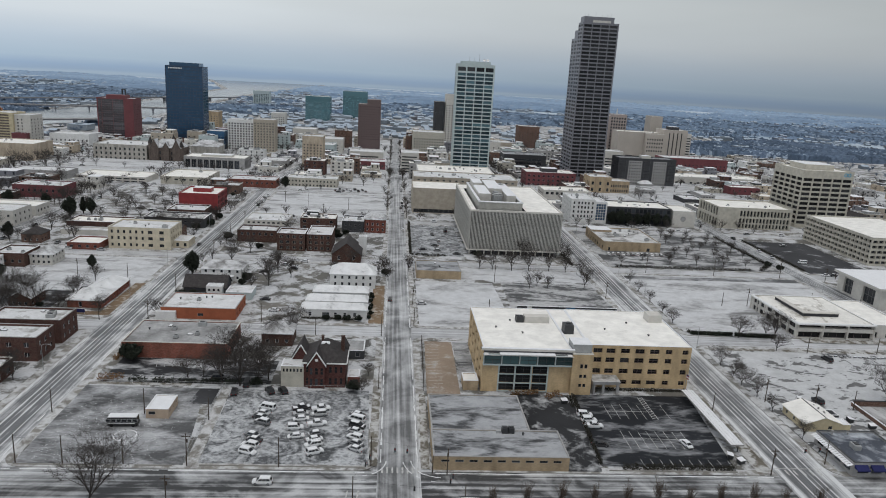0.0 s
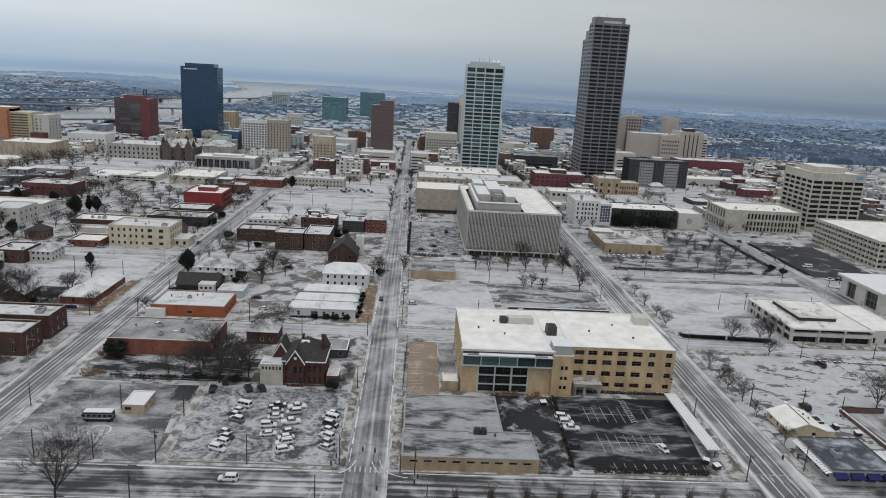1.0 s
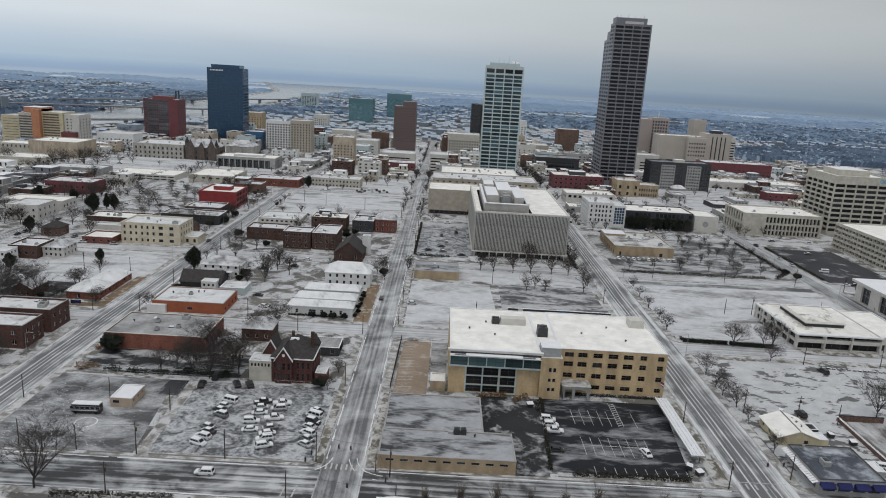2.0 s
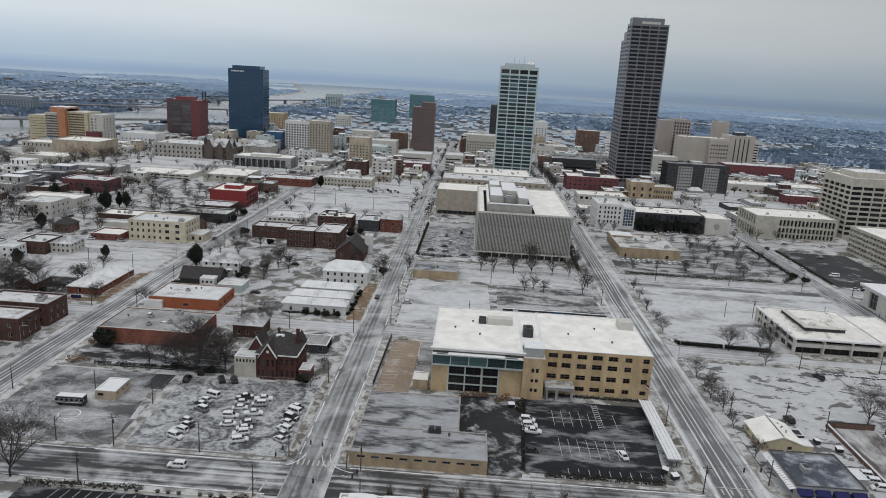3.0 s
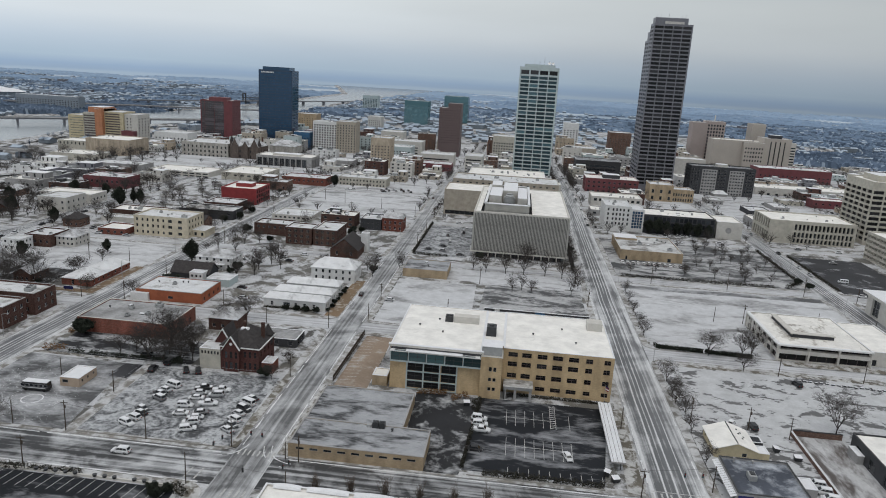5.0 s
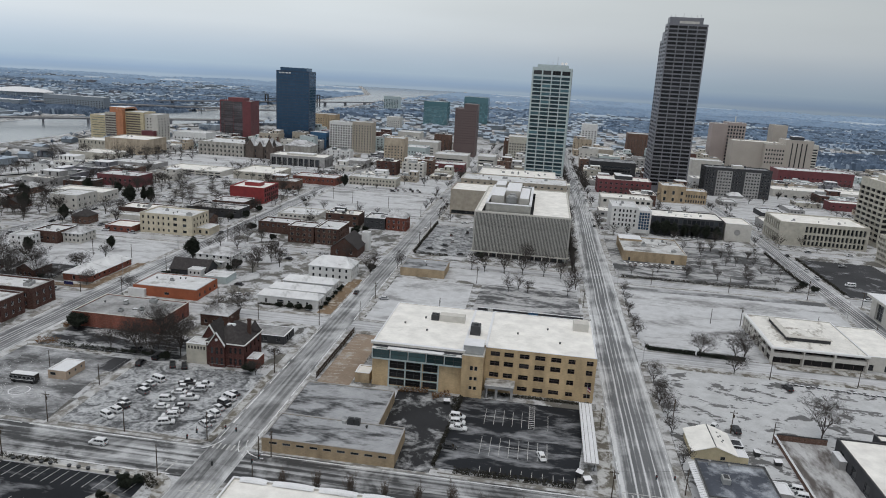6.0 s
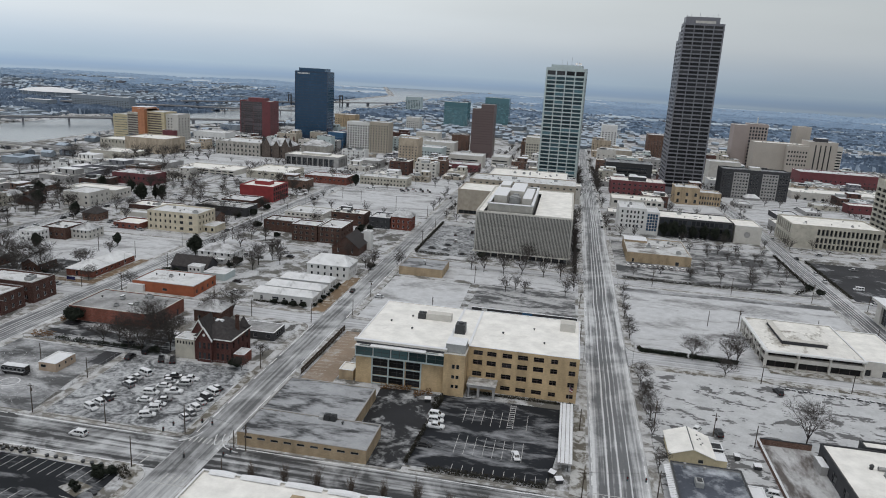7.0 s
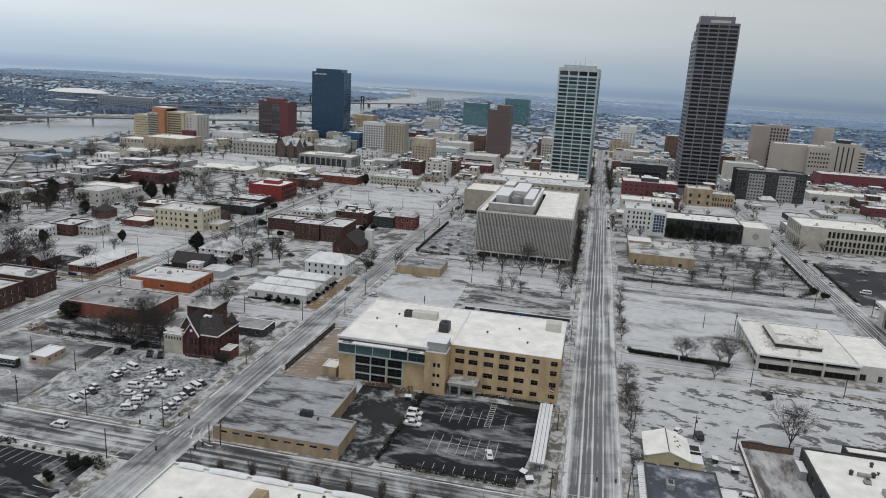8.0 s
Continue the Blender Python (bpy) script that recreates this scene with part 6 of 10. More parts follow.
for gx, half, peak in ((-11.5, 4.2, 24.0), (0.5, 3.2, 21.5), (11.5, 4.2, 24.5)):
    g = Geo()
    g.box(gx - half, gx + half, -16.6, -15.0, 0, 15.6)
    g.poly([(gx - half, -16.6, 15.6), (gx + half, -16.6, 15.6), (gx, -16.6, peak)])
    part("gable_bay", g, M_STONE_BROWN, ch)
    r = Geo()
    for sd in (-1, 1):
        r.poly([(gx + sd * (half + 0.5), -17.0, 15.2), (gx, -17.0, peak + 0.2), (gx, -4.0, peak + 0.2), (gx + sd * (half + 0.5), -8.0, 15.2)][::sd])
    part("gable_roof", r, M_SHINGLE, ch)
for gx, gy, z1, m in ((-16.0, -14.0, 27.0, M_SLATE), (16.0, -13.0, 24.0, M_SLATE), (3.0, 4.0, 28.0, M_SLATE)):
    g = Geo()
    g.tube((gx, gy, 0), (gx, gy, z1 - 7), 2.4, 2.4, 8)
    t = part("corner_turret", g, M_STONE_BROWN, ch)
    g = Geo()
    g.tube((gx, gy, z1 - 7), (gx, gy, z1), 2.8, 0.1, 8)
    part("turret_roof", g, m, t)
for x, y in ((-6, 2), (7, -3), (12, 8)):
    g = Geo()
    g.box(x - 0.8, x + 0.8, y - 0.6, y + 0.6, 16, 25.0)
    part("chimney", g, M_BRICK_OLD, ch)
house("stone_hall_wing", "brown stone hall wing with snowy hip roof", -225.9, -195.5, 805.1, 835.5, 16.5, 6, M_STONE, M_SHINGLE, "x", 0.6, S=wins(7, 1.3, 1.6, 2, 1.5, 5, 2.6), E=wins(5, 1.3, 1.6, 2, 1.5, 5, 2.6))
building("blue_low_block", "blue painted block beside a tower", -247.4, -224.9, 960.3, 985, 25.2, M_BLUE_PAINT, glass=M_GLASS_BLUE, E=wins(5, 3.4, 0.8, 5, 1.0, 3.5, 3.0, d=0.1), S=wins(5, 3.4, 0.8, 5, 1.0, 3.5, 3.0, d=0.1), category="building")
building("theatre_block", "large tan windowless theatre with snowy roof", -414, -363, 738, 780, 21.5, M_SAND, E=wins(6, 1.6, 3, 1, 2, 1, 12, d=1.0), roof=M_ROOF_WHITE, cap=M_OFFWHITE, units=4)
building("cream_theatre_wing", "cream lower wing with round corner roof", -424, -374, 690, 722, 11.5, M_CREAM, roof=M_ROOF_WHITE, E=wins(4, 2.5, 2, 1, 6, 1, 2.5))
building("arched_block", "pale long block with arched openings", -464, -416, 762, 790, 16.6, M_CREAM, S=wins(10, 1.6, 2, 1, 12, 1, 3.0, d=0.6), roof=M_ROOF_WHITE)
building("cream_hotel", "cream hotel wing with shallow window bands", -544, -521, 902, 932, 34, M_YELLOW, S=wins(cols=[(2, 21)], rows=storeys(9, 2.4, 3.4, 0.7), d=0.4, bars=5), E=wins(5, 2, 2, 9, 2, 3.4, 1.2), glass=M_GLASS_PALE, rim=M_CREAM, category="hotel")
building("balcony_wing", "hotel wing with dark balcony bands between cream parapets", -520.9, -503.2, 900, 932, 38, M_CREAM, S=wins(cols=[(0.4, 17.3)], rows=storeys(10, 3.2, 3.3, 1.9), d=1.4, bars=3), glass=M_BROWN_CLAD, rim=M_CREAM, category="hotel")
oc = building("orange_core", "orange-clad lift core of a hotel", -503, -493, 898, 934, 43.5, M_ORANGE_CLAD, category="hotel")
block_part("orange_cap", oc, -17.5, 5.0, -12, 14, 38.4, 45.5, M_ORANGE_CLAD, "orange rooftop plant floor")
building("balcony_wing", "hotel wing with dark balcony bands between cream parapets", -492.9, -466.5, 904, 936, 40.5, M_YELLOW, S=wins(cols=[(0.4, 22)], rows=storeys(11, 3.2, 3.3, 1.9), d=1.4, bars=4), glass=M_BROWN_CLAD, rim=M_CREAM, category="hotel")
building("white_hotel_end", "white end block of a hotel above a maroon base", -466.3, -447.5, 907.3, 938.8, 38.2, M_OFFWHITE, S=wins(cols=[(3, 5), (8, 9.5)], rows=storeys(8, 4, 3.9, 1.9)), E=wins(4, 2, 3, 8, 4, 3.9, 1.9), category="hotel")
building("maroon_block", "maroon block at the foot of a hotel", -466.6, -449.2, 898.4, 906.8, 17, M_MAROON, roof=M_ROOF_WORN)
building("cream_shop_row", "long cream shop row with snowy flat roof", -187.7, -150.6, 580.6, 623.7, 7.6, M_CREAM, S=wins(cols=[(11, 14), (17, 20), (23, 26), (29, 32)], rows=[(4.6, 5.8)]), roof=M_ROOF_WHITE, cap=M_OFFWHITE, units=3, rim=M_DARK_METAL)
building("two_level_deck", "long low parking deck with open sides", -255, -199.8, 581.8, 613.9, 5.2, M_OFFWHITE, S=wins(cols=even(9, 5.2, 55, 0.8), rows=[(0.4, 1.8), (2.8, 4.0)], d=1.5), roof=M_ROOF_WHITE)
building("brick_shop_row", "low dark red brick shop row with snow", -133.6, -95.5, 581.8, 603.9, 7.2, M_BRICK_RED, S=wins(9, 1.6, 2, 1, 3.6, 1, 1.4), units=6)
building("pale_long_shop", "pale long low shop with snowy roof", -262, -228, 499, 520, 9.0, M_MAROON, S=wins(8, 1.6, 2, 1, 4, 1, 2), units=10)
building("grey_long_shop", "grey long shop with a plain wall", -307.4, -263.2, 584.3, 606.3, 7, M_CONC, units=3)

# ---- east side ----
building("white_arcade_block", "white four-storey block with dark window grid", 129.6, 147.5, 487, 515, 17.4, M_WHITE, S=wins(cols=[(1.6, 2.8), (5.0, 6.2), (7.4, 8.6), (9.8, 11.0), (12.2, 13.4), (15.2, 16.4)], rows=storeys(4, 4.2, 3.2, 1.9), d=0.3),
         W=wins(6, 1.3, 2, 4, 4.2, 3.2, 1.9), units=3, cap=M_WHITE)
building("white_arcade_step", "dark glazed stair bay with white trim", 147.6, 156.5, 488, 510, 15.6, M_WHITE, S=wins(cols=[(0.9, 2.5), (2.7, 4.3), (4.5, 6.1), (6.3, 7.9)], rows=storeys(6, 2.5, 2.0, 1.8), d=0.3), glass=M_GLASS_BLUE)
building("bronze_glass_block", "dark bronze glass block behind bare trees", 156.6, 204.5, 488, 515, 13.0, M_CONC_DARK, S=wins(16, 2.4, 0.8, 3, 1.2, 3.8, 2.9, d=0.12), W=wins(8, 2.4, 0.8, 3, 1.2, 3.8, 2.9, d=0.12), rim=M_BLACK, cap=M_OFFWHITE, roof=M_ROOF_WHITE, units=8)
wb = building("white_blank_block", "plain white block with a faint wall emblem", 205.5, 222.5, 487, 512, 11.8, M_OFFWHITE, roof=M_ROOF_WHITE)
g = Geo()
g.tube((-0.5, -12.5, 6.0), (-0.5, -12.58, 6.0), 2.0, 2.0, 20)
part("wall_emblem", g, M_CONC, wb, "faint round grey emblem")
rest = building("tan_restaurant", "tan flat-roofed restaurant with snowy roof", 130.5, 166.0, 405.5, 447, 5.8, M_TAN, roof=M_ROOF_WORN, cap=M_OFFWHITE, parapet=0.5, units=9, S=wins(cols=[(3, 4.2), (27, 29)], rows=[(0.1, 2.3)], d=0.2), W=wins(8, 1.6, 2, 1, 0.8, 1, 2.2, d=0.2))
block_part("raised_roof", rest, -17.6, -4, 9, 20.6, 5.0, 6.5, M_TAN)
building("white_shop", "white two-storey shop with snowy roof", 129.7, 170.9, 581.8, 605.9, 9.4, M_OFFWHITE, S=wins(9, 2.6, 2, 1, 5.6, 1, 2.2), W=wins(5, 2.4, 2, 2, 1.2, 4, 2), roof=M_ROOF_WHITE, units=8, cap=M_OFFWHITE)
mr = building("maroon_block", "maroon brick block with snowy roof", 133.8, 183.9, 684.9, 713.9, 14.7, M_MAROON, S=wins(10, 2.2, 2, 3, 1.6, 4.2, 1.8), W=wins(6, 2.2, 2, 3, 1.6, 4.2, 1.8), roof=M_ROOF_WHITE, units=3)
block_part("penthouse", mr, -8, 8, -6, 6, 13.6, 17.6, M_CONC_DARK)
building("dark_glass_block", "dark glass office block with stepped roof", 135.6, 188.4, 846.3, 879.3, 22.2, M_CONC_DARK, S=wins(cols=[(0.8, 47)], rows=storeys(4, 2, 4.2, 2.6), d=0.5, bars=14), W=wins(cols=[(0.8, 29)], rows=storeys(4, 2, 4.2, 2.6), d=0.5, bars=9), roof=M_ROOF_GREY, units=5)
building("yellow_stone_hall", "yellow stone hall with low wings", 187.8, 208.8, 647.5, 670, 15.8, M_TAN, S=wins(3, 2.2, 2, 2, 2, 6, 3.2), W=wins(4, 1.8, 2, 2, 2, 6, 3), units=2)
building("yellow_stone_wing", "yellow stone wing with arched windows", 208.8, 228.1, 651.6, 670, 11.9, M_TAN, S=wins(8, 1.3, 1.2, 2, 1.2, 4.6, 2.6), units=2)
bb = building("banded_apartment_block", "dark apartment block with pale window bays", 243.4, 307.3, 738, 762, 29.9, M_CONC_DARK,
              S=wins(cols=[(1.5, 3.3), (4.2, 6.0), (6.9, 8.7), (27.5, 29.3), (30.4, 32.2), (33.4, 35.2), (55, 56.8), (57.8, 59.6), (60.6, 62.4)], rows=storeys(8, 2.2, 3.3, 1.9), d=0.3), W=wins(5, 1.8, 2, 8, 2.2, 3.1, 1.9), cap=M_CONC_DARK, roof=M_ROOF_GREY, units=4)
for x0 in (-20.6, 6.6):
    g = Geo()
    fs = facade(g, (x0, -12.5, 0), (1, 0, 0), (0, -1, 0), 14.8, 27.2, even(5, 1.7, 14.8, 0.9), storeys(8, 2.4, 3.15, 1.7), 0.25, 1.5)
    for xx in (x0, x0 + 14.8):
        g.poly([(xx, -12.5, 1.5), (xx, -11.9, 1.5), (xx, -11.9, 27.2), (xx, -12.5, 27.2)])
    g.poly([(x0, -12.5, 27.2), (x0 + 14.8, -12.5, 27.2), (x0 + 14.8, -11.9, 27.2), (x0, -11.9, 27.2)])
    bay = part("pale_bay", g, M_CONC, bb, "pale grey window bay")
    for foot, ww, hh in fs:
        part("window", window_mesh(ww, hh, M_GLASS, M_OFFWHITE), None, bay, at=Matrix.Translation(foot))
block_part("penthouse", bb, -4, 6, -4, 6, 29.0, 32.0, M_OFFWHITE, "pale rooftop lift house")
house("canopy_lodge", "small snowy hipped entrance lodge before dark flats", 266, 280, 727, 737, 3.2, 3.0, M_CONC, M_ROOF_METAL, "x", 0.8)
gt = building("beige_office_tower", "beige ten-storey office tower with ribbon windows", 309, 349, 504, 545, 44, M_CREAM, S=wins(5, 7.0, 0.9, 10, 3.0, 3.65, 2.3, d=1.0, bars=1), W=wins(5, 6.9, 1.0, 10, 3.0, 3.65, 2.3, d=1.0, bars=1), roof=M_ROOF_WHITE, cap=M_CREAM, glass=M_GLASS_SLATE, rim=M_CONC_DARK, category="tower")
block_part("penthouse", gt, -13, 10, -10, 12, 43.4, 47.5, M_CREAM, "beige rooftop plant floor")
g = Geo()
for cx, r in ((13.5, 1.5), (16.2, 1.5)):
    for i in range(20):
        a, b = 2 * math.pi * i / 20, 2 * math.pi * (i + 1) / 20
        g.poly([(cx + q * math.cos(t), -20.62, 41.6 + q * math.sin(t)) for q, t in ((r, a), (r, b), (r * 0.55, b), (r * 0.55, a))])
part("roof_sign", g, M_SIGN_BLUE, gt, "light blue ring-shaped wall sign")
building("colonnade_hall", "cream hall with tall dark openings", 241, 297, 489, 525, 15.8, M_CREAM, S=wins(cols=[(16.0 + i * 2.6, 17.8 + i * 2.6) for i in range(15)], rows=[(0.8, 3.8), (4.6, 8.0), (9.4, 13.6)], d=1.4),
         W=wins(7, 2.6, 3, 2, 1.0, 8, 6.0, d=0.8), roof=M_ROOF_WHITE, cap=M_CREAM, units=6, rim=M_DARK_METAL)
building("concrete_deck", "cream parking deck with rows of square openings", 291, 345, 392, 462, 17.5, M_CREAM, S=wins(cols=even(14, 3.1, 54, 0.8), rows=storeys(5, 1.2, 3.2, 1.8), d=1.4), W=wins(cols=even(18, 3.1, 70, 0.8), rows=storeys(5, 1.2, 3.2, 1.8), d=1.4), roof=M_ROOF_WHITE, cap=M_OFFWHITE)

# glass-walled low bank: deep roof over dark glazing
gl = building("low_glass_bank", "low white-roofed bank with dark glass walls", 171.0, 205.0, 263.5, 302, 6.6, M_OFFWHITE, S=wins(cols=[(0.6, 11.0), (11.5, 22.2), (22.7, 33.4)], rows=[(0.1, 2.9), (4.5, 6.0)], d=1.6, bars=2),
              W=wins(cols=even(6, 4.4, 38.5, 2.0), rows=[(0.3, 2.5), (3.7, 5.7)], d=0.4, bars=1), roof=M_ROOF_STAIN, cap=M_SNOW, parapet=0.35, rim=M_BROWN_CLAD, glass=M_GLASS_SLATE)
for x in (-16.9, -5.7, 5.0, 16.8):
    g = Geo()
    g.box(x - 0.2, x + 0.2, -19.75, -19.2, 0, 6.3)
    part("column", g, M_OFFWHITE, gl)
for y in (-19.2, -12.6, -6, 0.6, 7.2, 13.8, 19.2):
    g = Geo()
    g.box(-17.5, -16.95, y - 0.25, y + 0.25, 0, 6.3)
    part("column", g, M_OFFWHITE, gl)
g = Geo()
g.box(-17.6, 17.2, -20.0, -19.1, 6.05, 6.62, 0, 0, True)
g.box(-17.8, -16.9, -19.1, 19.4, 6.05, 6.62, 0, 0, True)
part("fascia", g, M_WHITE, gl, "thin white roof fascia")
g = Geo()
g.box(-9.0, -7.6, -9.0, 14.0, 6.2, 7.7)
g.box(-7.6, 7.0, -9.0, -7.6, 6.2, 7.7)
sk = part("roof_screen", g, M_CONC_DARK, gl, "low dark L-shaped roof screen")
g = Geo()
g.box(-9.5, -7.2, -9.5, 14.4, 7.7, 8.05, 0, 0.1)
g.box(-7.2, 7.4, -9.5, -7.2, 7.7, 8.05, 0, 0.1)
part("screen_cap", g, M_OFFWHITE, sk, "pale cap of the roof screen")
g = Geo()
g.box(-7.2, 8.0, -7.2, 6.0, 6.2, 6.75, 0, 0.1)
part("roof_pad", g, M_ROOF_STAIN, gl)
sheet("planting_bed", [(172, 258.0), (214, 258.5), (214, 262.6), (172, 262.6)], 0.21, M_VERGE, "brown planting bed before a low bank", "verge")
building("bank_annex", "white annex of a low bank with a grey end", 205.1, 222.0, 266, 300, 5.8, M_OFFWHITE, S=wins(cols=[(0.3, 3.2), (7.0, 8.6), (12.4, 15.8)], rows=[(0.1, 2.6)], d=0.4), roof=M_ROOF_WHITE, cap=M_SNOW, parapet=0.3)
pv = building("white_pavilion", "white pavilion with a thick flat roof and glass corner", 236.5, 266, 305, 338, 10.6, M_OFFWHITE, S=wins(cols=[(7, 16), (18, 27)], rows=[(0.6, 8.4)], d=1.0, bars=3, rails=1), W=wins(cols=[(5, 12), (20, 29)], rows=[(0.6, 8.4)], d=1.0, bars=2, rails=1), roof=M_ROOF_WHITE, cap=M_OFFWHITE, parapet=0.3)
block_part("roof_slab", pv, -17, 16, -18.5, 17.5, 9.9, 11.0, M_OFFWHITE, "thick overhanging white roof slab")

# yellow cottage, shop with blue awnings, yard buildings
yc = house("yellow_cottage", "yellow cottage with a snow-covered gable roof", 127.2, 138.7, 183.4, 195.8, 2.8, 2.1, M_YELLOW, M_ROOF_WHITE, "y", 0.0, S=wins(cols=[(7.4, 8.8)], rows=[(0.7, 1.9)]), W=wins(3, 1.1, 1.6, 1, 0.7, 1, 1.3), E=wins(3, 1.1, 1.6, 1, 0.7, 1, 1.3))
g = Geo()
g.box(-0.13, 0.13, -6.5, 6.5, 4.86, 5.02, 0, 0.03)
part("ridge_cap", g, M_DARK_METAL, yc, "dark metal ridge cap")
for x, y in ((2.4, 3.6), (3.0, 1.9), (2.2, 0.8), (3.4, -0.2), (2.7, -1.6)):
    g = Geo()
    z = 4.9 - abs(x) * 2.1 / 5.75
    g.box(x - 0.28, x + 0.28, y - 0.24, y + 0.24, z - 0.25, z + 0.22, 0, 0.08)
    part("roof_vent", g, M_DARK_METAL, yc, "dark metal roof vent")
building("lean_to_shed", "low cream lean-to shed with a snowy roof", 138.9, 142.2, 184.2, 188.6, 2.0, M_YELLOW, roof=M_SNOW, parapet=0.05, cap=M_SNOW)
building("garden_store", "small dark store shed beside a cottage", 139.2, 142.4, 190.4, 194.2, 2.0, M_CONC_DARK, roof=M_ROOF_DARK, parapet=0.05)
bs = building("awning_shop", "grey shop with a wet dark roof and blue awnings", 126.2, 143.8, 159.2, 176.7, 4.1, M_CONC, roof=M_ROOF_SLATE, cap=M_DARK_METAL, parapet=0.45, S=wins(4, 3.2, 1.4, 1, 0.8, 1, 2.2), W=wins(4, 3.0, 1.2, 1, 0.8, 1, 2.2), units=1)
for x, y, h in ((-5.6, 6.4, 1.1), (-0.6, 6.7, 0.5)):
    g = Geo()
    g.tube((x, y, 4.0), (x, y, 4.1 + h), 0.22, 0.22, 8)
    g.box(x - 0.34, x + 0.34, y - 0.34, y + 0.34, 4.1 + h, 4.3 + h, 0, 0.06)
    part("vent_pipe", g, M_CONC, bs, "grey capped vent pipe")
for i in range(4):
    g = Geo()
    x = -8.6 + i * 4.5
    g.poly([(x, -8.8, 3.5), (x + 3.6, -8.8, 3.5), (x + 3.6, -10.4, 2.6), (x, -10.4, 2.6)])
    g.poly([(x, -10.4, 2.6), (x + 3.6, -10.4, 2.6), (x + 3.6, -10.4, 2.3), (x, -10.4, 2.3)])
    for q in (x, x + 3.6):
        g.poly([(q, -8.8, 3.5), (q, -10.4, 2.6), (q, -8.8, 2.6)])
    part("awning", g, M_BLUE_CANVAS, bs, "blue canvas awning")
for i in range(17):
    g = Geo()
    y = -8.7 + i * 1.03
    g.poly([(-8.85, y, 3.4), (-8.85, y + 0.9, 3.4), (-10.4, y + 0.9, 2.9), (-10.4, y, 2.9)])
    part("awning_slat", g, M_SNOW, bs)
building("pale_porch_roof", "flat pale porch roof beside a shop", 144.0, 148.0, 166.5, 172.0, 2.9, M_CONC, roof=M_SNOW, parapet=0.05, cap=M_SNOW)
depot = building("white_roofed_depot", "low depot with a bright snow roof", 168.7, 222, 163, 196.2, 5.2, M_CONC_DARK, roof=M_ROOF_WHITE, cap=M_DARK_METAL, parapet=0.3, units=5, W=wins(4, 3, 3, 1, 0.3, 1, 3))
for x, y, k, t in ((-14.7, 3, 1, 0), (-11.5, -2, 0, 0), (-10.5, 8, 2, 0), (-6.5, 4, 1, 0), (-5, -6, 3, 90), (-9, -10, 3, 0), (-0.5, 10, 0, 90), (-16.5, -9, 2, 0)):
    part("rooftop_unit", roof_unit(k), None, depot, at=pose(x, y, 4.9, 0, 0, t))
for x, y, r in ((-17.5, 6.2, 0.62), (-12.2, 6.4, 0.7), (-10.8, 12.0, 0.55), (-4.6, 7.4, 0.6), (-3.2, 12.2, 0.5), (-8.0, 1.0, 0.6)):
    g = Geo()
    g.tube((x, y, 4.9), (x, y, 5.8), r * 0.75, r * 0.75, 12)
    g.tube((x, y, 5.8), (x, y, 6.2), r, r * 0.6, 12)
    part("round_vent", g, M_DARK_METAL, depot, "dark round roof vent")
g = Geo()
g.tube((-16.0, 6.0, 5.5), (-13.0, 5.8, 5.5), 0.5, 0.5, 10)
part("vent_duct", g, M_CONC, depot, "grey rooftop duct")
block_part("wall_cabinet", depot, -28.6, -26.8, 8.0, 13.6, 0.0, 2.6, M_CONC, "grey metal cabinet against the wall")
building("white_roofed_annex", "low annex with a bright snow roof", 180.2, 222, 196.4, 200.6, 5.6, M_CONC_DARK, roof=M_ROOF_WHITE, cap=M_DARK_METAL, parapet=0.3, units=2)
building("brick_yard_wall", "long low brown brick yard wall", 154.6, 168.6, 201.0, 201.5, 1.8, M_BRICK_BROWN, parapet=0.02, cap=M_CONC_DARK)
building("brick_yard_wall", "long low brown brick yard wall", 154.0, 154.5, 160, 201.5, 1.3, M_BRICK_BROWN, parapet=0.02, cap=M_SNOW)
wr = building("snow_roofed_hall", "broad low hall with a bright snowy roof", 15.2, 86, 96, 139.2, 5.3, M_OFFWHITE, roof=M_ROOF_WHITE, cap=M_SNOW, parapet=0.5, units=5)
for x, w in ((-33.5, 6.5), (-25.6, 9.8), (-14.6, 9.0), (-4.4, 7.6), (5.0, 9.6), (16.0, 8.8), (26.2, 7.6)):
    g = Geo()
    n = 9
    for i in range(n):
        xa, xb = x + w * i / n, x + w * (i + 1) / n
        za, zb = (0.2 + 0.25 * math.sin(math.pi * k / n) for k in (i, i + 1))
        g.poly([(xa, 20.4, 5.0), (xb, 20.4, 5.0), (xb, 20.7, 5.1 + zb), (xa, 20.7, 5.1 + za)])
        g.poly([(xa, 20.7, 5.1 + za), (xb, 20.7, 5.1 + zb), (xb, 21.75, 5.25 + zb), (xa, 21.75, 5.25 + za)])
        g.poly([(xa, 21.75, 5.25 + za), (xb, 21.75, 5.25 + zb), (xb, 21.95, 5.0), (xa, 21.95, 5.0)])
    part("snow_roll", g, M_SNOW, wr, "rounded roll of snow on the roof edge")
g = Geo()
g.box(-10.6, -7.4, 6.0, 15.0, 4.9, 7.2, 0, 0.1)
part("roof_duct", g, M_TAN, wr, "tan boxy roof duct")
for x, y, k in ((-25.5, 9.0, 2), (-20.5, 8.0, 1), (-27.5, 6.0, 2), (-1.5, 17.5, 2), (4.0, 18.6, 2), (14.0, 14.0, 1)):
    part("roof_vent", roof_unit(k), None, wr, at=pose(x, y, 4.9))

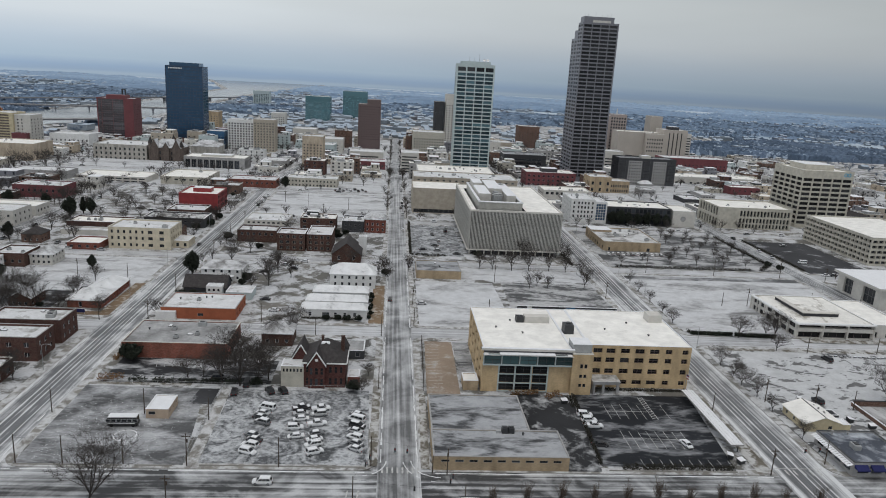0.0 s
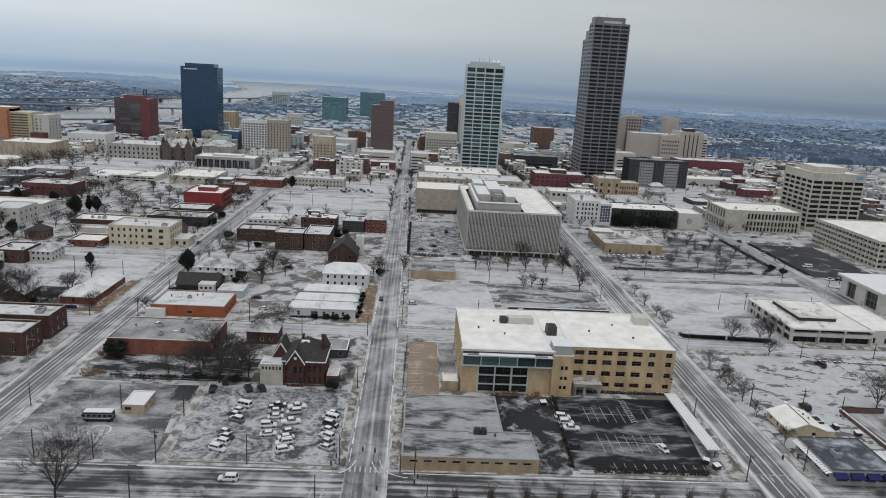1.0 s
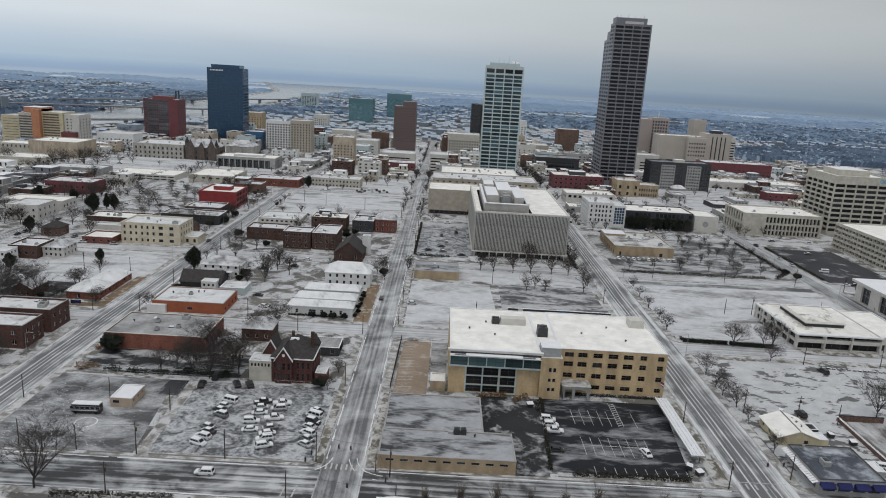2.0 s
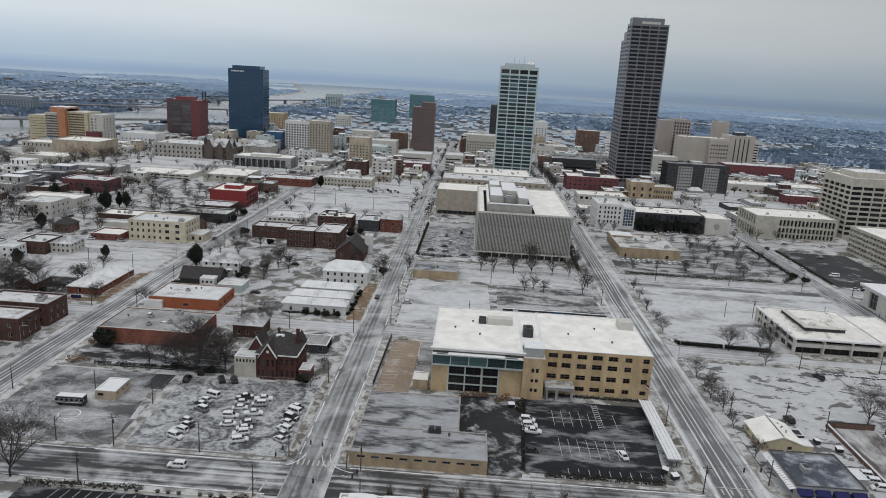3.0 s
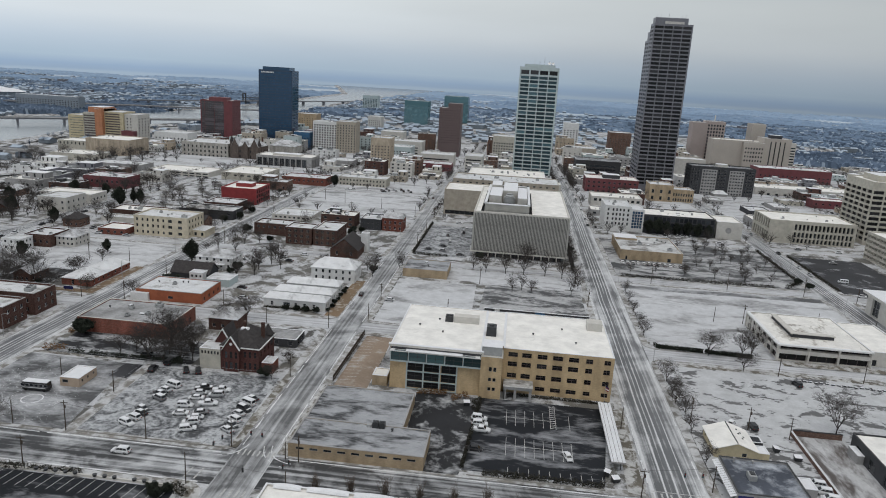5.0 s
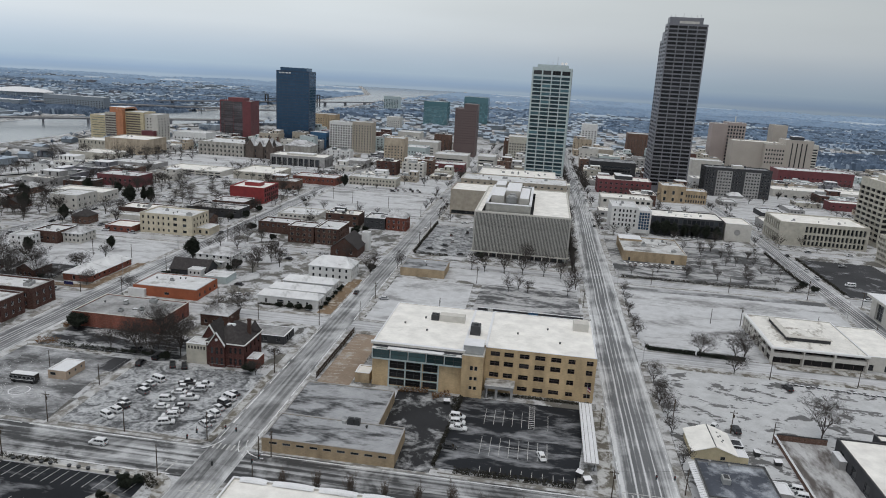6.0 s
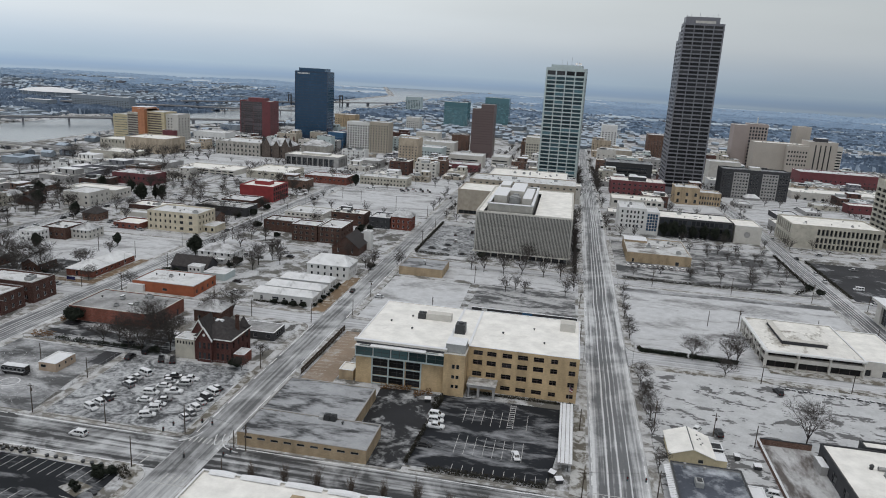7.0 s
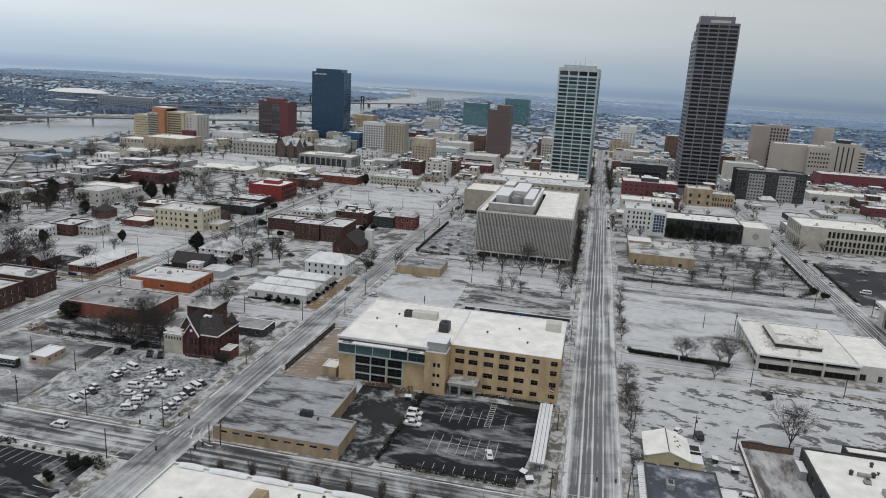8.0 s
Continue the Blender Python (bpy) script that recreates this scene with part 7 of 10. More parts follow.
# ---- trees ----
def bare_tree_meshes(seed, height, spread, levels=5, twigs=1.0, fine=None, up=0.12):
    """A tapered trunk and limbs, and a crown of many fine branches and twigs."""
    rng = random.Random(seed)
    trunk, crown = Geo(), Geo()

    def twig(q, d, n):
        for _ in range(n):
            a = (d * 0.7 + Vector((rng.uniform(-1, 1), rng.uniform(-1, 1), rng.uniform(-0.4, 0.9)))).normalized()
            e, s = q + a * rng.uniform(0.06, 0.13) * height * twigs, a.cross(Vector((rng.uniform(-1, 1), rng.uniform(-1, 1), 0.3))).normalized() * 0.017 * twigs
            crown.poly((q - s, q + s, e))

    def grow(p, d, length, r, depth):
        bend = (d + Vector((rng.uniform(-1, 1), rng.uniform(-1, 1), rng.uniform(0, 0.6))) * 0.18).normalized()
        m, q = p + d * length * 0.5, p + d * length * 0.5 + bend * length * 0.5
        geo = trunk if depth <= 1 else crown
        if depth < 3:
            geo.tube(p, m, r, r * 0.84, 5 if depth < 2 else 3, 0, False)
            geo.tube(m, q, r * 0.84, r * 0.66, 5 if depth < 2 else 3, 0, False)
        else:
            geo.tube(p, q, r, r * 0.6, 3, 0, False)
        if depth >= levels - 1:
            twig(q, bend, 3 if levels > 3 else 7)
            twig(m, bend, 2 if levels > 3 else 6)
        if depth == levels:
            return
        n = 7 if depth == 0 else 3
        for i in range(n):
            ang = 2 * math.pi * (i + rng.random() * 0.7) / n
            side = Vector((math.cos(ang), math.sin(ang), 0)) * spread * (rng.uniform(0.1, 1.0) if depth == 0 else rng.uniform(0.6, 1.2))
            a = (bend * (0.75 if depth < 2 else 0.9) + side + Vector((0, 0, up if depth < 2 else up - 0.1))).normalized()
            start = p.lerp(q, rng.uniform(0.62, 1.0) if depth == 0 else rng.uniform(0.3, 1.0))
            grow(start, a, length * (rng.uniform(1.5, 2.3) if depth == 0 else rng.uniform(0.55, 0.8)), max(0.013, r * 0.52), depth + 1)

    grow(Vector((0, 0, 0)), Vector((0, 0, 1)), height * 0.23, height * 0.02, 0)
    return trunk.mesh("trunk", M_BARK), crown.mesh("crown", fine or M_TWIG)


BARE = [bare_tree_meshes(s, 10.0, sp, 5) for s, sp in ((1, 0.8), (2, 0.65), (3, 0.95))] + [bare_tree_meshes(7, 5.4, 0.30, 4, 0.8, M_TWIG_BROWN, 0.5)] + [bare_tree_meshes(s, 10.0, sp, 4, 1.35) for s, sp in ((11, 0.8), (12, 0.65), (13, 0.95))]


def leafy_meshes(seed, height, width, clumps, cone=False):
    """An evergreen: a trunk, and a ragged crown of many small leaf clumps with gaps."""
    rng = random.Random(seed)
    t, c = Geo(), Geo()
    t.tube((0, 0, 0), (0, 0, height * 0.55), height * 0.03, height * 0.015, 6)
    for _ in range(6):
        a = rng.random() * 6.28
        t.tube((0, 0, height * 0.3), (math.cos(a) * width * 0.35, math.sin(a) * width * 0.35, height * rng.uniform(0.5, 0.8)), height * 0.015, 0.02, 4)
    for _ in range(clumps):
        while True:
            x, y, z = rng.uniform(-1, 1), rng.uniform(-1, 1), rng.uniform(-1, 1)
            if 0.25 < x * x + y * y + z * z < 1:
                break
        k = (1 - (z + 1) / 2 * 0.85) if cone else 1.0
        lump = 0.8 + 0.35 * math.sin(3 * x + seed) * math.cos(4 * y)
        p = Vector((x * width / 2 * k * lump, y * width / 2 * k * lump, height * (0.58 + 0.42 * z * (1 if cone else lump))))
        s = rng.uniform(0.18, 0.42) * width / 6
        for _ in range(4):
            a, b = Vector((rng.uniform(-1, 1), rng.uniform(-1, 1), rng.uniform(-0.6, 1))), Vector((rng.uniform(-1, 1), rng.uniform(-1, 1), rng.uniform(-1, 1)))
            c.poly((p, p + a * s * 1.6, p + b * s * 1.6))
    return t.mesh("trunk", M_BARK), c.mesh("crown", M_LEAF)


EVER = [leafy_meshes(1, 11, 8.5, 1500), leafy_meshes(2, 9, 6, 1100, True), leafy_meshes(3, 5.5, 7.5, 1200)]


def tree(kind, x, y, size=1.0, turn=0.0, label=None, group=""):
    pool = BARE if kind in ("bare", "small") else EVER
    i = {"small": 3, "broad": 0, "cone": 1, "bush": 2}.get(kind, int(abs(x * 3 + y)) % 3 + (4 if y > 300 else 0))
    labels = {"bare": "bare leafless winter tree with a spreading crown", "small": "small bare street tree with a narrow crown",
              "broad": "dark broad evergreen tree with a ragged crown", "cone": "dark conical evergreen tree", "bush": "large dark rounded evergreen bush"}
    top = thing("bush" if kind == "bush" else "tree", label or labels[kind], "bush" if kind == "bush" else "tree", x, y, 0.15, turn, group)
    top.scale = (size, size, size)
    part("trunk", pool[i][0], None, top)
    part("crown", pool[i][1], None, top)
    return top


rnd = random.Random(42)
for i in range(11):
    tree("small", 26.4 + i * 7.9, 141.8 + (i % 2) * 0.5, 1.15 + 0.1 * (i % 3), i * 40, "small bare brown street tree beside the road", "street trees in a row")
# between 144 and 222 m north
for x, y, s in ((-65, 143.5, 1.5), (123.9, 178.7, 0.5), (124, 196, 0.5), (-6.7, 203.0, 0.55), (168.2, 204.2, 1.15), (-45.1, 206.6, 1.1), (124.4, 206.6, 0.7),
        (-39.5, 208, 0.9), (-51.0, 208.3, 1.1), (-62, 210, 0.7), (-37, 211, 1.1), (-58, 213, 0.7), (-47, 214.5, 1.2), (-118, 214.5, 0.6),
        (123.2, 215.2, 0.7), (-52.5, 216, 0.8), (-5.2, 216, 0.5), (-41, 218, 1.05), (123.5, 222, 0.6)):
    tree("bare", x, y, s, rnd.uniform(0, 360))
# between 223 and 322 m north
for x, y, s in ((-49.8, 221.6, 1.2), (123.7, 232.2, 0.7), (-39.9, 245.6, 1.0), (154.2, 248.5, 0.7), (-34.4, 252, 0.95), (-135, 252, 0.9), (145, 261.4, 0.95),
        (-141.6, 262, 1.35), (161, 262.4, 1.0), (158.5, 264.8, 0.8), (-151, 270, 1.5), (123.3, 277.4, 0.65), (-146, 281, 1.2), (123.8, 290, 0.5),
        (123.0, 304.2, 0.65), (-61, 306, 0.8), (-74.1, 308, 0.7), (-131, 311, 0.8), (-54.5, 312, 1.1), (69, 321.5, 0.8), (78, 322, 0.7)):
    tree("bare", x, y, s, rnd.uniform(0, 360))
# between 322 and 352 m north
for x, y, s in ((123.6, 322, 0.55), (-56, 322, 1.2), (97, 324.5, 0.9), (73.5, 325.6, 0.75), (-46.2, 325.9, 1.1), (0.2, 327, 0.75), (-53.5, 333, 1.1), (101, 335, 0.85),
        (124.1, 336.2, 0.6), (-4.5, 337, 0.8), (-1.6, 341, 0.7), (-55, 343, 1.0), (10.6, 343.5, 0.75), (100.7, 345, 0.95), (-98 + 5, 345, 0.6),
        (-2.6, 346, 0.75), (-89, 350, 0.8), (54.8, 352, 1.0), (65.1, 352, 1.2), (94, 352, 1.0), (10.8, 352, 0.7)):
    tree("bare", x, y, s, rnd.uniform(0, 360))
# between 353 and 690 m north
for x, y, s in ((74.4, 353, 1.25), (48, 353, 0.9), (85.4, 353.5, 1.1), (-82, 362.8 + 6, 0.9), (-74, 370, 0.9), (100.4, 372, 0.8), (-92, 380, 0.7), (100.6, 380, 0.9),
        (-91, 389, 0.8), (100.5, 392, 0.8), (100.8, 405, 0.9), (100.2, 418, 0.9), (100.6, 431, 0.8), (100.2, 446, 0.9), (100.4, 458, 0.8), (100, 482, 0.9),
        (99.6, 500, 0.9), (99.2, 520, 0.8), (11.2, 684, 0.9), (104.4, 690, 1.0), (122.8, 690, 1.0)):
    tree("bare", x, y, s, rnd.uniform(0, 360))
# between 690 and 862 m north
for x, y, s in ((-1.2, 690, 0.9), (122.8, 700, 1.1), (11, 700, 0.9), (104.2, 704, 1.1), (-1.5, 705, 0.9), (122.6, 716, 1.1), (104, 718, 1.1), (123, 735, 1.2),
        (104.6, 745, 1.1), (122.4, 756, 1.1), (104.2, 770, 1.1), (123.2, 800, 1.2), (104, 800, 1.2), (104, 830, 1.2), (123, 830, 1.2), (104, 860, 1.2),
        (123, 862, 1.2)):
    tree("bare", x, y, s, rnd.uniform(0, 360))
for x, y, s in ((-162, 432, 1.0), (-178, 436, 0.9), (-186, 410, 0.8), (-158, 447, 0.9), (-150, 470, 0.9), (-170, 459, 1.0), (-176, 480, 1.0), (-186, 489, 1.0), (-163, 490, 0.9), (-155, 503, 0.9), (-196, 505, 1.0), (-167, 520, 0.9), (-182, 530, 0.9), (-200, 470, 0.9),
                (-305, 640, 1.6), (-318, 636, 1.5), (-328, 630, 1.5), (-296, 646, 1.4), (-402, 634, 2.2), (-415, 700, 1.8), (-380, 560, 1.4), (-365, 520, 1.3), (-395, 600, 1.3), (-290, 560, 1.0)):
    tree("bare", x, y, s, rnd.uniform(0, 360))
for row, y in ((0, 376), (1, 384), (2, 397), (3, 414), (4, 430), (5, 445)):
    for k in range(6):
        x = (172 if row > 1 else 132) + k * (8.4 if row > 1 else 15) + rnd.uniform(-1.5, 1.5)
        if rnd.random() < 0.62 and free(x - 1, x + 1, y - 1, y + 1, 0.5):
            tree("bare", x, y + rnd.uniform(-2, 2), rnd.uniform(0.5, 0.75), rnd.uniform(0, 360), "small bare tree in a planted car park", "car park trees")
tree("broad", -97.2 + 4.6, 326, 1.0)
tree("broad", -198, 440, 1.15)
for x, sz in ((160, 0.9), (166, 1.0), (172, 0.85), (179, 0.8), (186, 0.9), (193, 0.85), (200, 0.8)):
    tree("broad", x, 485.2, sz, x * 13, "dark evergreen tree before a glass block", "trees before a glass block")
for x, y, sz in ((-222, 330, 0.9), (-231, 345, 1.0), (-226, 470, 0.8), (-205, 382, 0.8), (-246, 400, 0.9), (-262, 362, 1.0), (-140, 330, 0.6), (-190, 452, 0.9), (-172, 310, 0.7), (-240, 310, 0.9), (-250, 470, 0.9), (-270, 430, 0.9)):
    if free(x - 2, x + 2, y - 2, y + 2, 0.5):
        tree("broad", x, y, sz, x * 7)
tree("cone", -207 + 12, 452, 1.2)
tree("broad", -88, 585, 0.9, 30)
tree("bush", -84.6, 224.2, 1.05)
for x, y, s in ((-9.3, 204.6, 0.62), (-88, 292, 0.6), (-83, 291.5, 0.65), (-77.8, 290.4, 0.5), (-65.5, 318, 0.75), (-66.5, 312, 0.5), (-40, 206.5, 0.5), (-1.2, 335, 0.6), (101.4, 412, 0.7), (-116, 420, 0.7), (-110, 430, 0.8), (-110, 452, 0.7), (-92.2, 398, 0.8), (-32, 421, 0.6), (-27, 421, 0.6), (224, 372, 0.6), (221, 380, 0.6), (-22, 452, 0.7), (-27, 458, 0.6)):
    tree("bush", x, y, s, x * 11)
for x in (-24, -19.5, -15.6, -11):
    tree("bush", x, 268.6, 0.42, x * 9, "clipped dark bush below a white house", "bushes by the white house")


def hedge(x0, y0, x1, y1, h, w, label="dark bare hedge dusted with snow", mat=None, clumps=3):
    """A ragged clipped hedge made of many leaf clumps round a core."""
    n, rng, g = max(6, int(math.hypot(x1 - x0, y1 - y0) * 10)), random.Random(int(x0 * 9 + y0)), Geo()
    d = Vector((x1 - x0, y1 - y0, 0))
    s = Vector((-d.y, d.x, 0)).normalized()
    top = thing("hedge", label, "hedge", (x0 + x1) / 2, (y0 + y1) / 2, 0.15)
    for _ in range(n * clumps):
        p = d * rng.uniform(-0.5, 0.5) + s * rng.uniform(-w / 2, w / 2) + Vector((0, 0, rng.uniform(0, h)))
        for _ in range(2):
            a, b = Vector((rng.uniform(-1, 1), rng.uniform(-1, 1), rng.uniform(-1, 1))), Vector((rng.uniform(-1, 1), rng.uniform(-1, 1), rng.uniform(-1, 1)))
            g.poly((p, p + a * 0.42, p + b * 0.42))
    part("foliage", g, mat or M_HEDGE, top)
    return top


# between 141 and 270 m north
for a in ((-60, 141, -32, 142, 1.2, 1.6), (-9, 142.2, -4.5, 138, 1.1, 3.0), (64, 161.6, 95, 161.6, 1.2, 1.6), (58.5, 163, 61.0, 204, 1.3, 0.8),
        (60, 204, 60, 196, 0.7, 3.0), (73, 209.2, 101.5, 209.2, 0.8, 0.8),
        (126, 265, 126, 268, 1.2, 1.2), (-34, 269.9, -10, 269.9, 0.7, 0.6)):
    hedge(*a)
hedge(126, 264.4, 143.5, 263.6, 1.5, 1.1, "low clipped dark evergreen hedge along a snowy lot", M_LEAF, 12)
hedge(144.3, 263.5, 161.5, 262.4, 1.5, 1.1, "low clipped dark evergreen hedge along a snowy lot", M_LEAF, 12)
for x0, x1 in ((-80, -74), (-72.5, -66), (-64.5, -59), (-57.5, -52), (-50, -45)):
    hedge(x0, 208.4, x1, 208.4, 1.3, 1.6, "clipped dark evergreen hedge edging a car park", M_LEAF)
hedge(-89.5, 208.8, -82, 210.4, 1.5, 3.0, "rusty brown winter shrubs beside a street", M_SHRUB_RUST)
hedge(-90.0, 224.0, -89.2, 229.0, 1.2, 1.6, "rusty brown winter shrubs beside a street", M_SHRUB_RUST)
hedge(40.5, 204.0, 50.0, 205.6, 1.4, 2.0, "rusty brown winter shrubs beside a building", M_SHRUB_RUST)
hedge(52.0, 202.0, 57.0, 204.8, 1.6, 2.4, "rusty brown winter shrubs beside a building", M_SHRUB_RUST)
# between 366 and 384 m north
for a in ((101.2, 366, 101.4, 474, 1.6, 1.8), (126, 367.5, 205, 368.5, 1.5, 1.2), (212, 370, 223, 382, 1.8, 2.5), (239, 372, 239, 447, 1.2, 1.4),
        (12.8, 377.4, 32, 377.4, 1.3, 1.0), (12.3, 379, 12.9, 463, 1.6, 1.2), (222.5, 384, 222.8, 456, 1.6, 1.2)):
    hedge(*a)

# ---- cars ----
PAINT = {"white": (0.72, 0.73, 0.74), "black": (0.015, 0.015, 0.017), "grey": (0.16, 0.165, 0.17), "silver": (0.40, 0.41, 0.42), "red": (0.25, 0.02, 0.02), "blue": (0.02, 0.05, 0.14)}
PAINT = {k: plain(k + "_car_paint", c, 0.3, scale=1.0, vary=0.1, bump=0.02) for k, c in PAINT.items()}
M_CAR_GLASS = glass_mat("car_glass", (0.02, 0.022, 0.025), 0.05, 0.2)
M_LAMP_CLEAR = plain("headlight_lens", (0.55, 0.56, 0.56), 0.2)
M_LAMP_RED = plain("tail_light_lens", (0.30, 0.02, 0.02), 0.25)
CARS = {}
SHAPES = {"car": (4.6, 1.82, 0.85, 1.45, -1.0, 0.75, 0.95), "suv": (4.8, 1.95, 1.0, 1.8, -2.0, 0.55, 1.0), "van": (5.2, 2.0, 1.0, 2.05, -2.45, 1.45, 0.9), "pickup": (5.6, 1.98, 1.02, 1.82, -0.75, 0.7, 0.9)}


def loft(sections, k=0):
    """Skin through rings of points."""
    g = Geo()
    for a, b in zip(sections[:-1], sections[1:]):
        for i in range(len(a)):
            j = (i + 1) % len(a)
            g.poly((a[i], a[j], b[j], b[i]), k)
    g.poly(sections[0][::-1], k)
    g.poly(sections[-1], k)
    return g


def car_at(kind, colour, x, y, turn, snow=True, label=None, group="", z=0.2):
    key = (kind, colour, snow)
    if key in CARS:
        c = copy_thing(CARS[key], pose(x, y, z, 0, 0, turn))
        return tagged(c, label, "", group)
    ln, wd, belt, roof, back, front, rake = SHAPES[kind]
    word = {"car": "saloon car", "suv": "sport utility car", "van": "passenger van", "pickup": "pickup truck"}[kind]
    top = thing("car", label or f"{colour} {word} {'dusted with snow' if snow else 'with a clear roof'}", "car", x, y, z, turn, group)
    h = wd / 2

    def ring(px, half, lo, hi, tuck=0.12):
        return [(px, -half + tuck, lo), (px, half - tuck, lo), (px, half, lo + 0.2), (px, half, hi - 0.14), (px, half - tuck, hi), (px, -half + tuck, hi), (px, -half, hi - 0.14), (px, -half, lo + 0.2)]

    nose, tail = ln / 2, -ln / 2
    body = loft([ring(tail, h - 0.12, 0.42, belt - 0.08), ring(tail + 0.12, h - 0.02, 0.24, belt), ring(tail + 0.8, h, 0.22, belt + 0.02), ring(0, h, 0.22, belt), ring(nose - 1.0, h, 0.22, belt - 0.06), ring(nose - 0.15, h - 0.05, 0.25, belt - 0.16), ring(nose, h - 0.22, 0.4, belt - 0.28)])
    part("body", body, PAINT[colour], top)
    hb, ht = h - 0.08, h - 0.24
    r0, r1 = max(tail + 0.15, back - 0.35), front + rake * 0.55
    cab = loft([[(r0 - 0.1, -hb, belt), (r0 - 0.1, hb, belt), (back + 0.1, ht, roof - 0.07), (back + 0.1, -ht, roof - 0.07)],
                [(r1 + 0.35, -hb, belt - 0.03), (r1 + 0.35, hb, belt - 0.03), (front, ht, roof - 0.07), (front, -ht, roof - 0.07)]])
    part("cabin", cab, PAINT[colour], top)
    low, high = ((r0 - 0.1, belt), (r1 + 0.35, belt - 0.03)), ((back + 0.1, roof - 0.07), (front, roof - 0.07))
    glass = Geo()

    def on_cabin(u, v, side):
        xa, xb = low[0][0] + (low[1][0] - low[0][0]) * u, high[0][0] + (high[1][0] - high[0][0]) * u
        return (xa + (xb - xa) * v, side * (hb + (ht - hb) * v + 0.015), belt + (roof - 0.07 - belt) * v)

    for side in (-1, 1):
        for u0, u1 in ((0.07, 0.33), (0.37, 0.62), (0.66, 0.90)):
            glass.poly([on_cabin(u0, 0.2, side), on_cabin(u1, 0.2, side), on_cabin(u1, 0.86, side), on_cabin(u0, 0.86, side)][::side])
    for (xa, za), (xb, zb), out in ((low[1], high[1], 0.02), (low[0], high[0], -0.02)):
        q = [(xa + (xb - xa) * v + out, k * (hb + (ht - hb) * v - 0.1), za + (zb - za) * v) for k, v in ((-1, 0.15), (1, 0.15), (1, 0.88), (-1, 0.88))]
        glass.poly(q if out > 0 else q[::-1])
    part("window_glass", glass, M_CAR_GLASS, top)
    g = Geo()
    g.box(back + 0.02, front + 0.06, -ht - 0.04, ht + 0.04, roof - 0.08, roof, 0, 0.06)
    part("roof_panel", g, PAINT[colour], top)
    if snow:
        g = Geo()
        g.box(back + 0.06, front, -ht + 0.02, ht - 0.02, roof, roof + 0.07, 0, 0.12)
        part("roof_snow", g, M_SNOW, top, "settled snow on the roof")
        g = Geo()
        g.box(front + rake * 0.55 + 0.4, nose - 0.35, -h + 0.22, h - 0.22, belt - 0.08, belt + 0.05, 0, 0.1)
        part("bonnet_snow", g, M_SNOW, top, "settled snow on the bonnet")
    if kind == "pickup":
        g = Geo()
        for p in ((tail + 0.12, back - 0.45, -h + 0.06, -h + 0.16), (tail + 0.12, back - 0.45, h - 0.16, h - 0.06), (tail + 0.1, tail + 0.2, -h + 0.16, h - 0.16)):
            g.box(*p, belt - 0.02, belt + 0.14, 0, 0.02)
        part("bed_rail", g, PAINT[colour], top)
        g = Geo()
        g.box(tail + 0.22, back - 0.5, -h + 0.18, h - 0.18, belt - 0.02, belt + 0.05, 0, 0.04)
        part("bed_floor", g, M_SNOW if snow else M_TYRE, top)
    w = Geo()
    for a, b, r in ((-0.11, 0.11, 0.34),):
        w.tube((0, a, 0), (0, b, 0), r, r, 12)
    w.poly([(0.34 * math.cos(i * math.pi / 6), -0.11, 0.34 * math.sin(i * math.pi / 6)) for i in range(12)])
    for s in (-0.115, 0.115):
        w.poly([(0.2 * math.cos(i * math.pi / 5), s, 0.2 * math.sin(i * math.pi / 5)) for i in range(10)], 1)
    wm = w.mesh("wheel", [M_TYRE, M_METAL])
    for px in (tail + 0.9, nose - 0.9):
        for s in (-1, 1):
            part("wheel", wm, None, top, at=pose(px, s * (h - 0.1), 0.34))
    for s in (-1, 1):
        for nm, px, m, z0 in (("headlight", nose - 0.1, M_LAMP_CLEAR, belt - 0.36), ("tail_light", tail - 0.02, M_LAMP_RED, belt - 0.3)):
            g = Geo()
            g.box(px - 0.06, px + 0.08, s * (h - 0.32) - 0.16, s * (h - 0.32) + 0.16, z0, z0 + 0.16, 0, 0.02, True)
            part(nm, g, m, top)
    CARS[key] = top
    return top


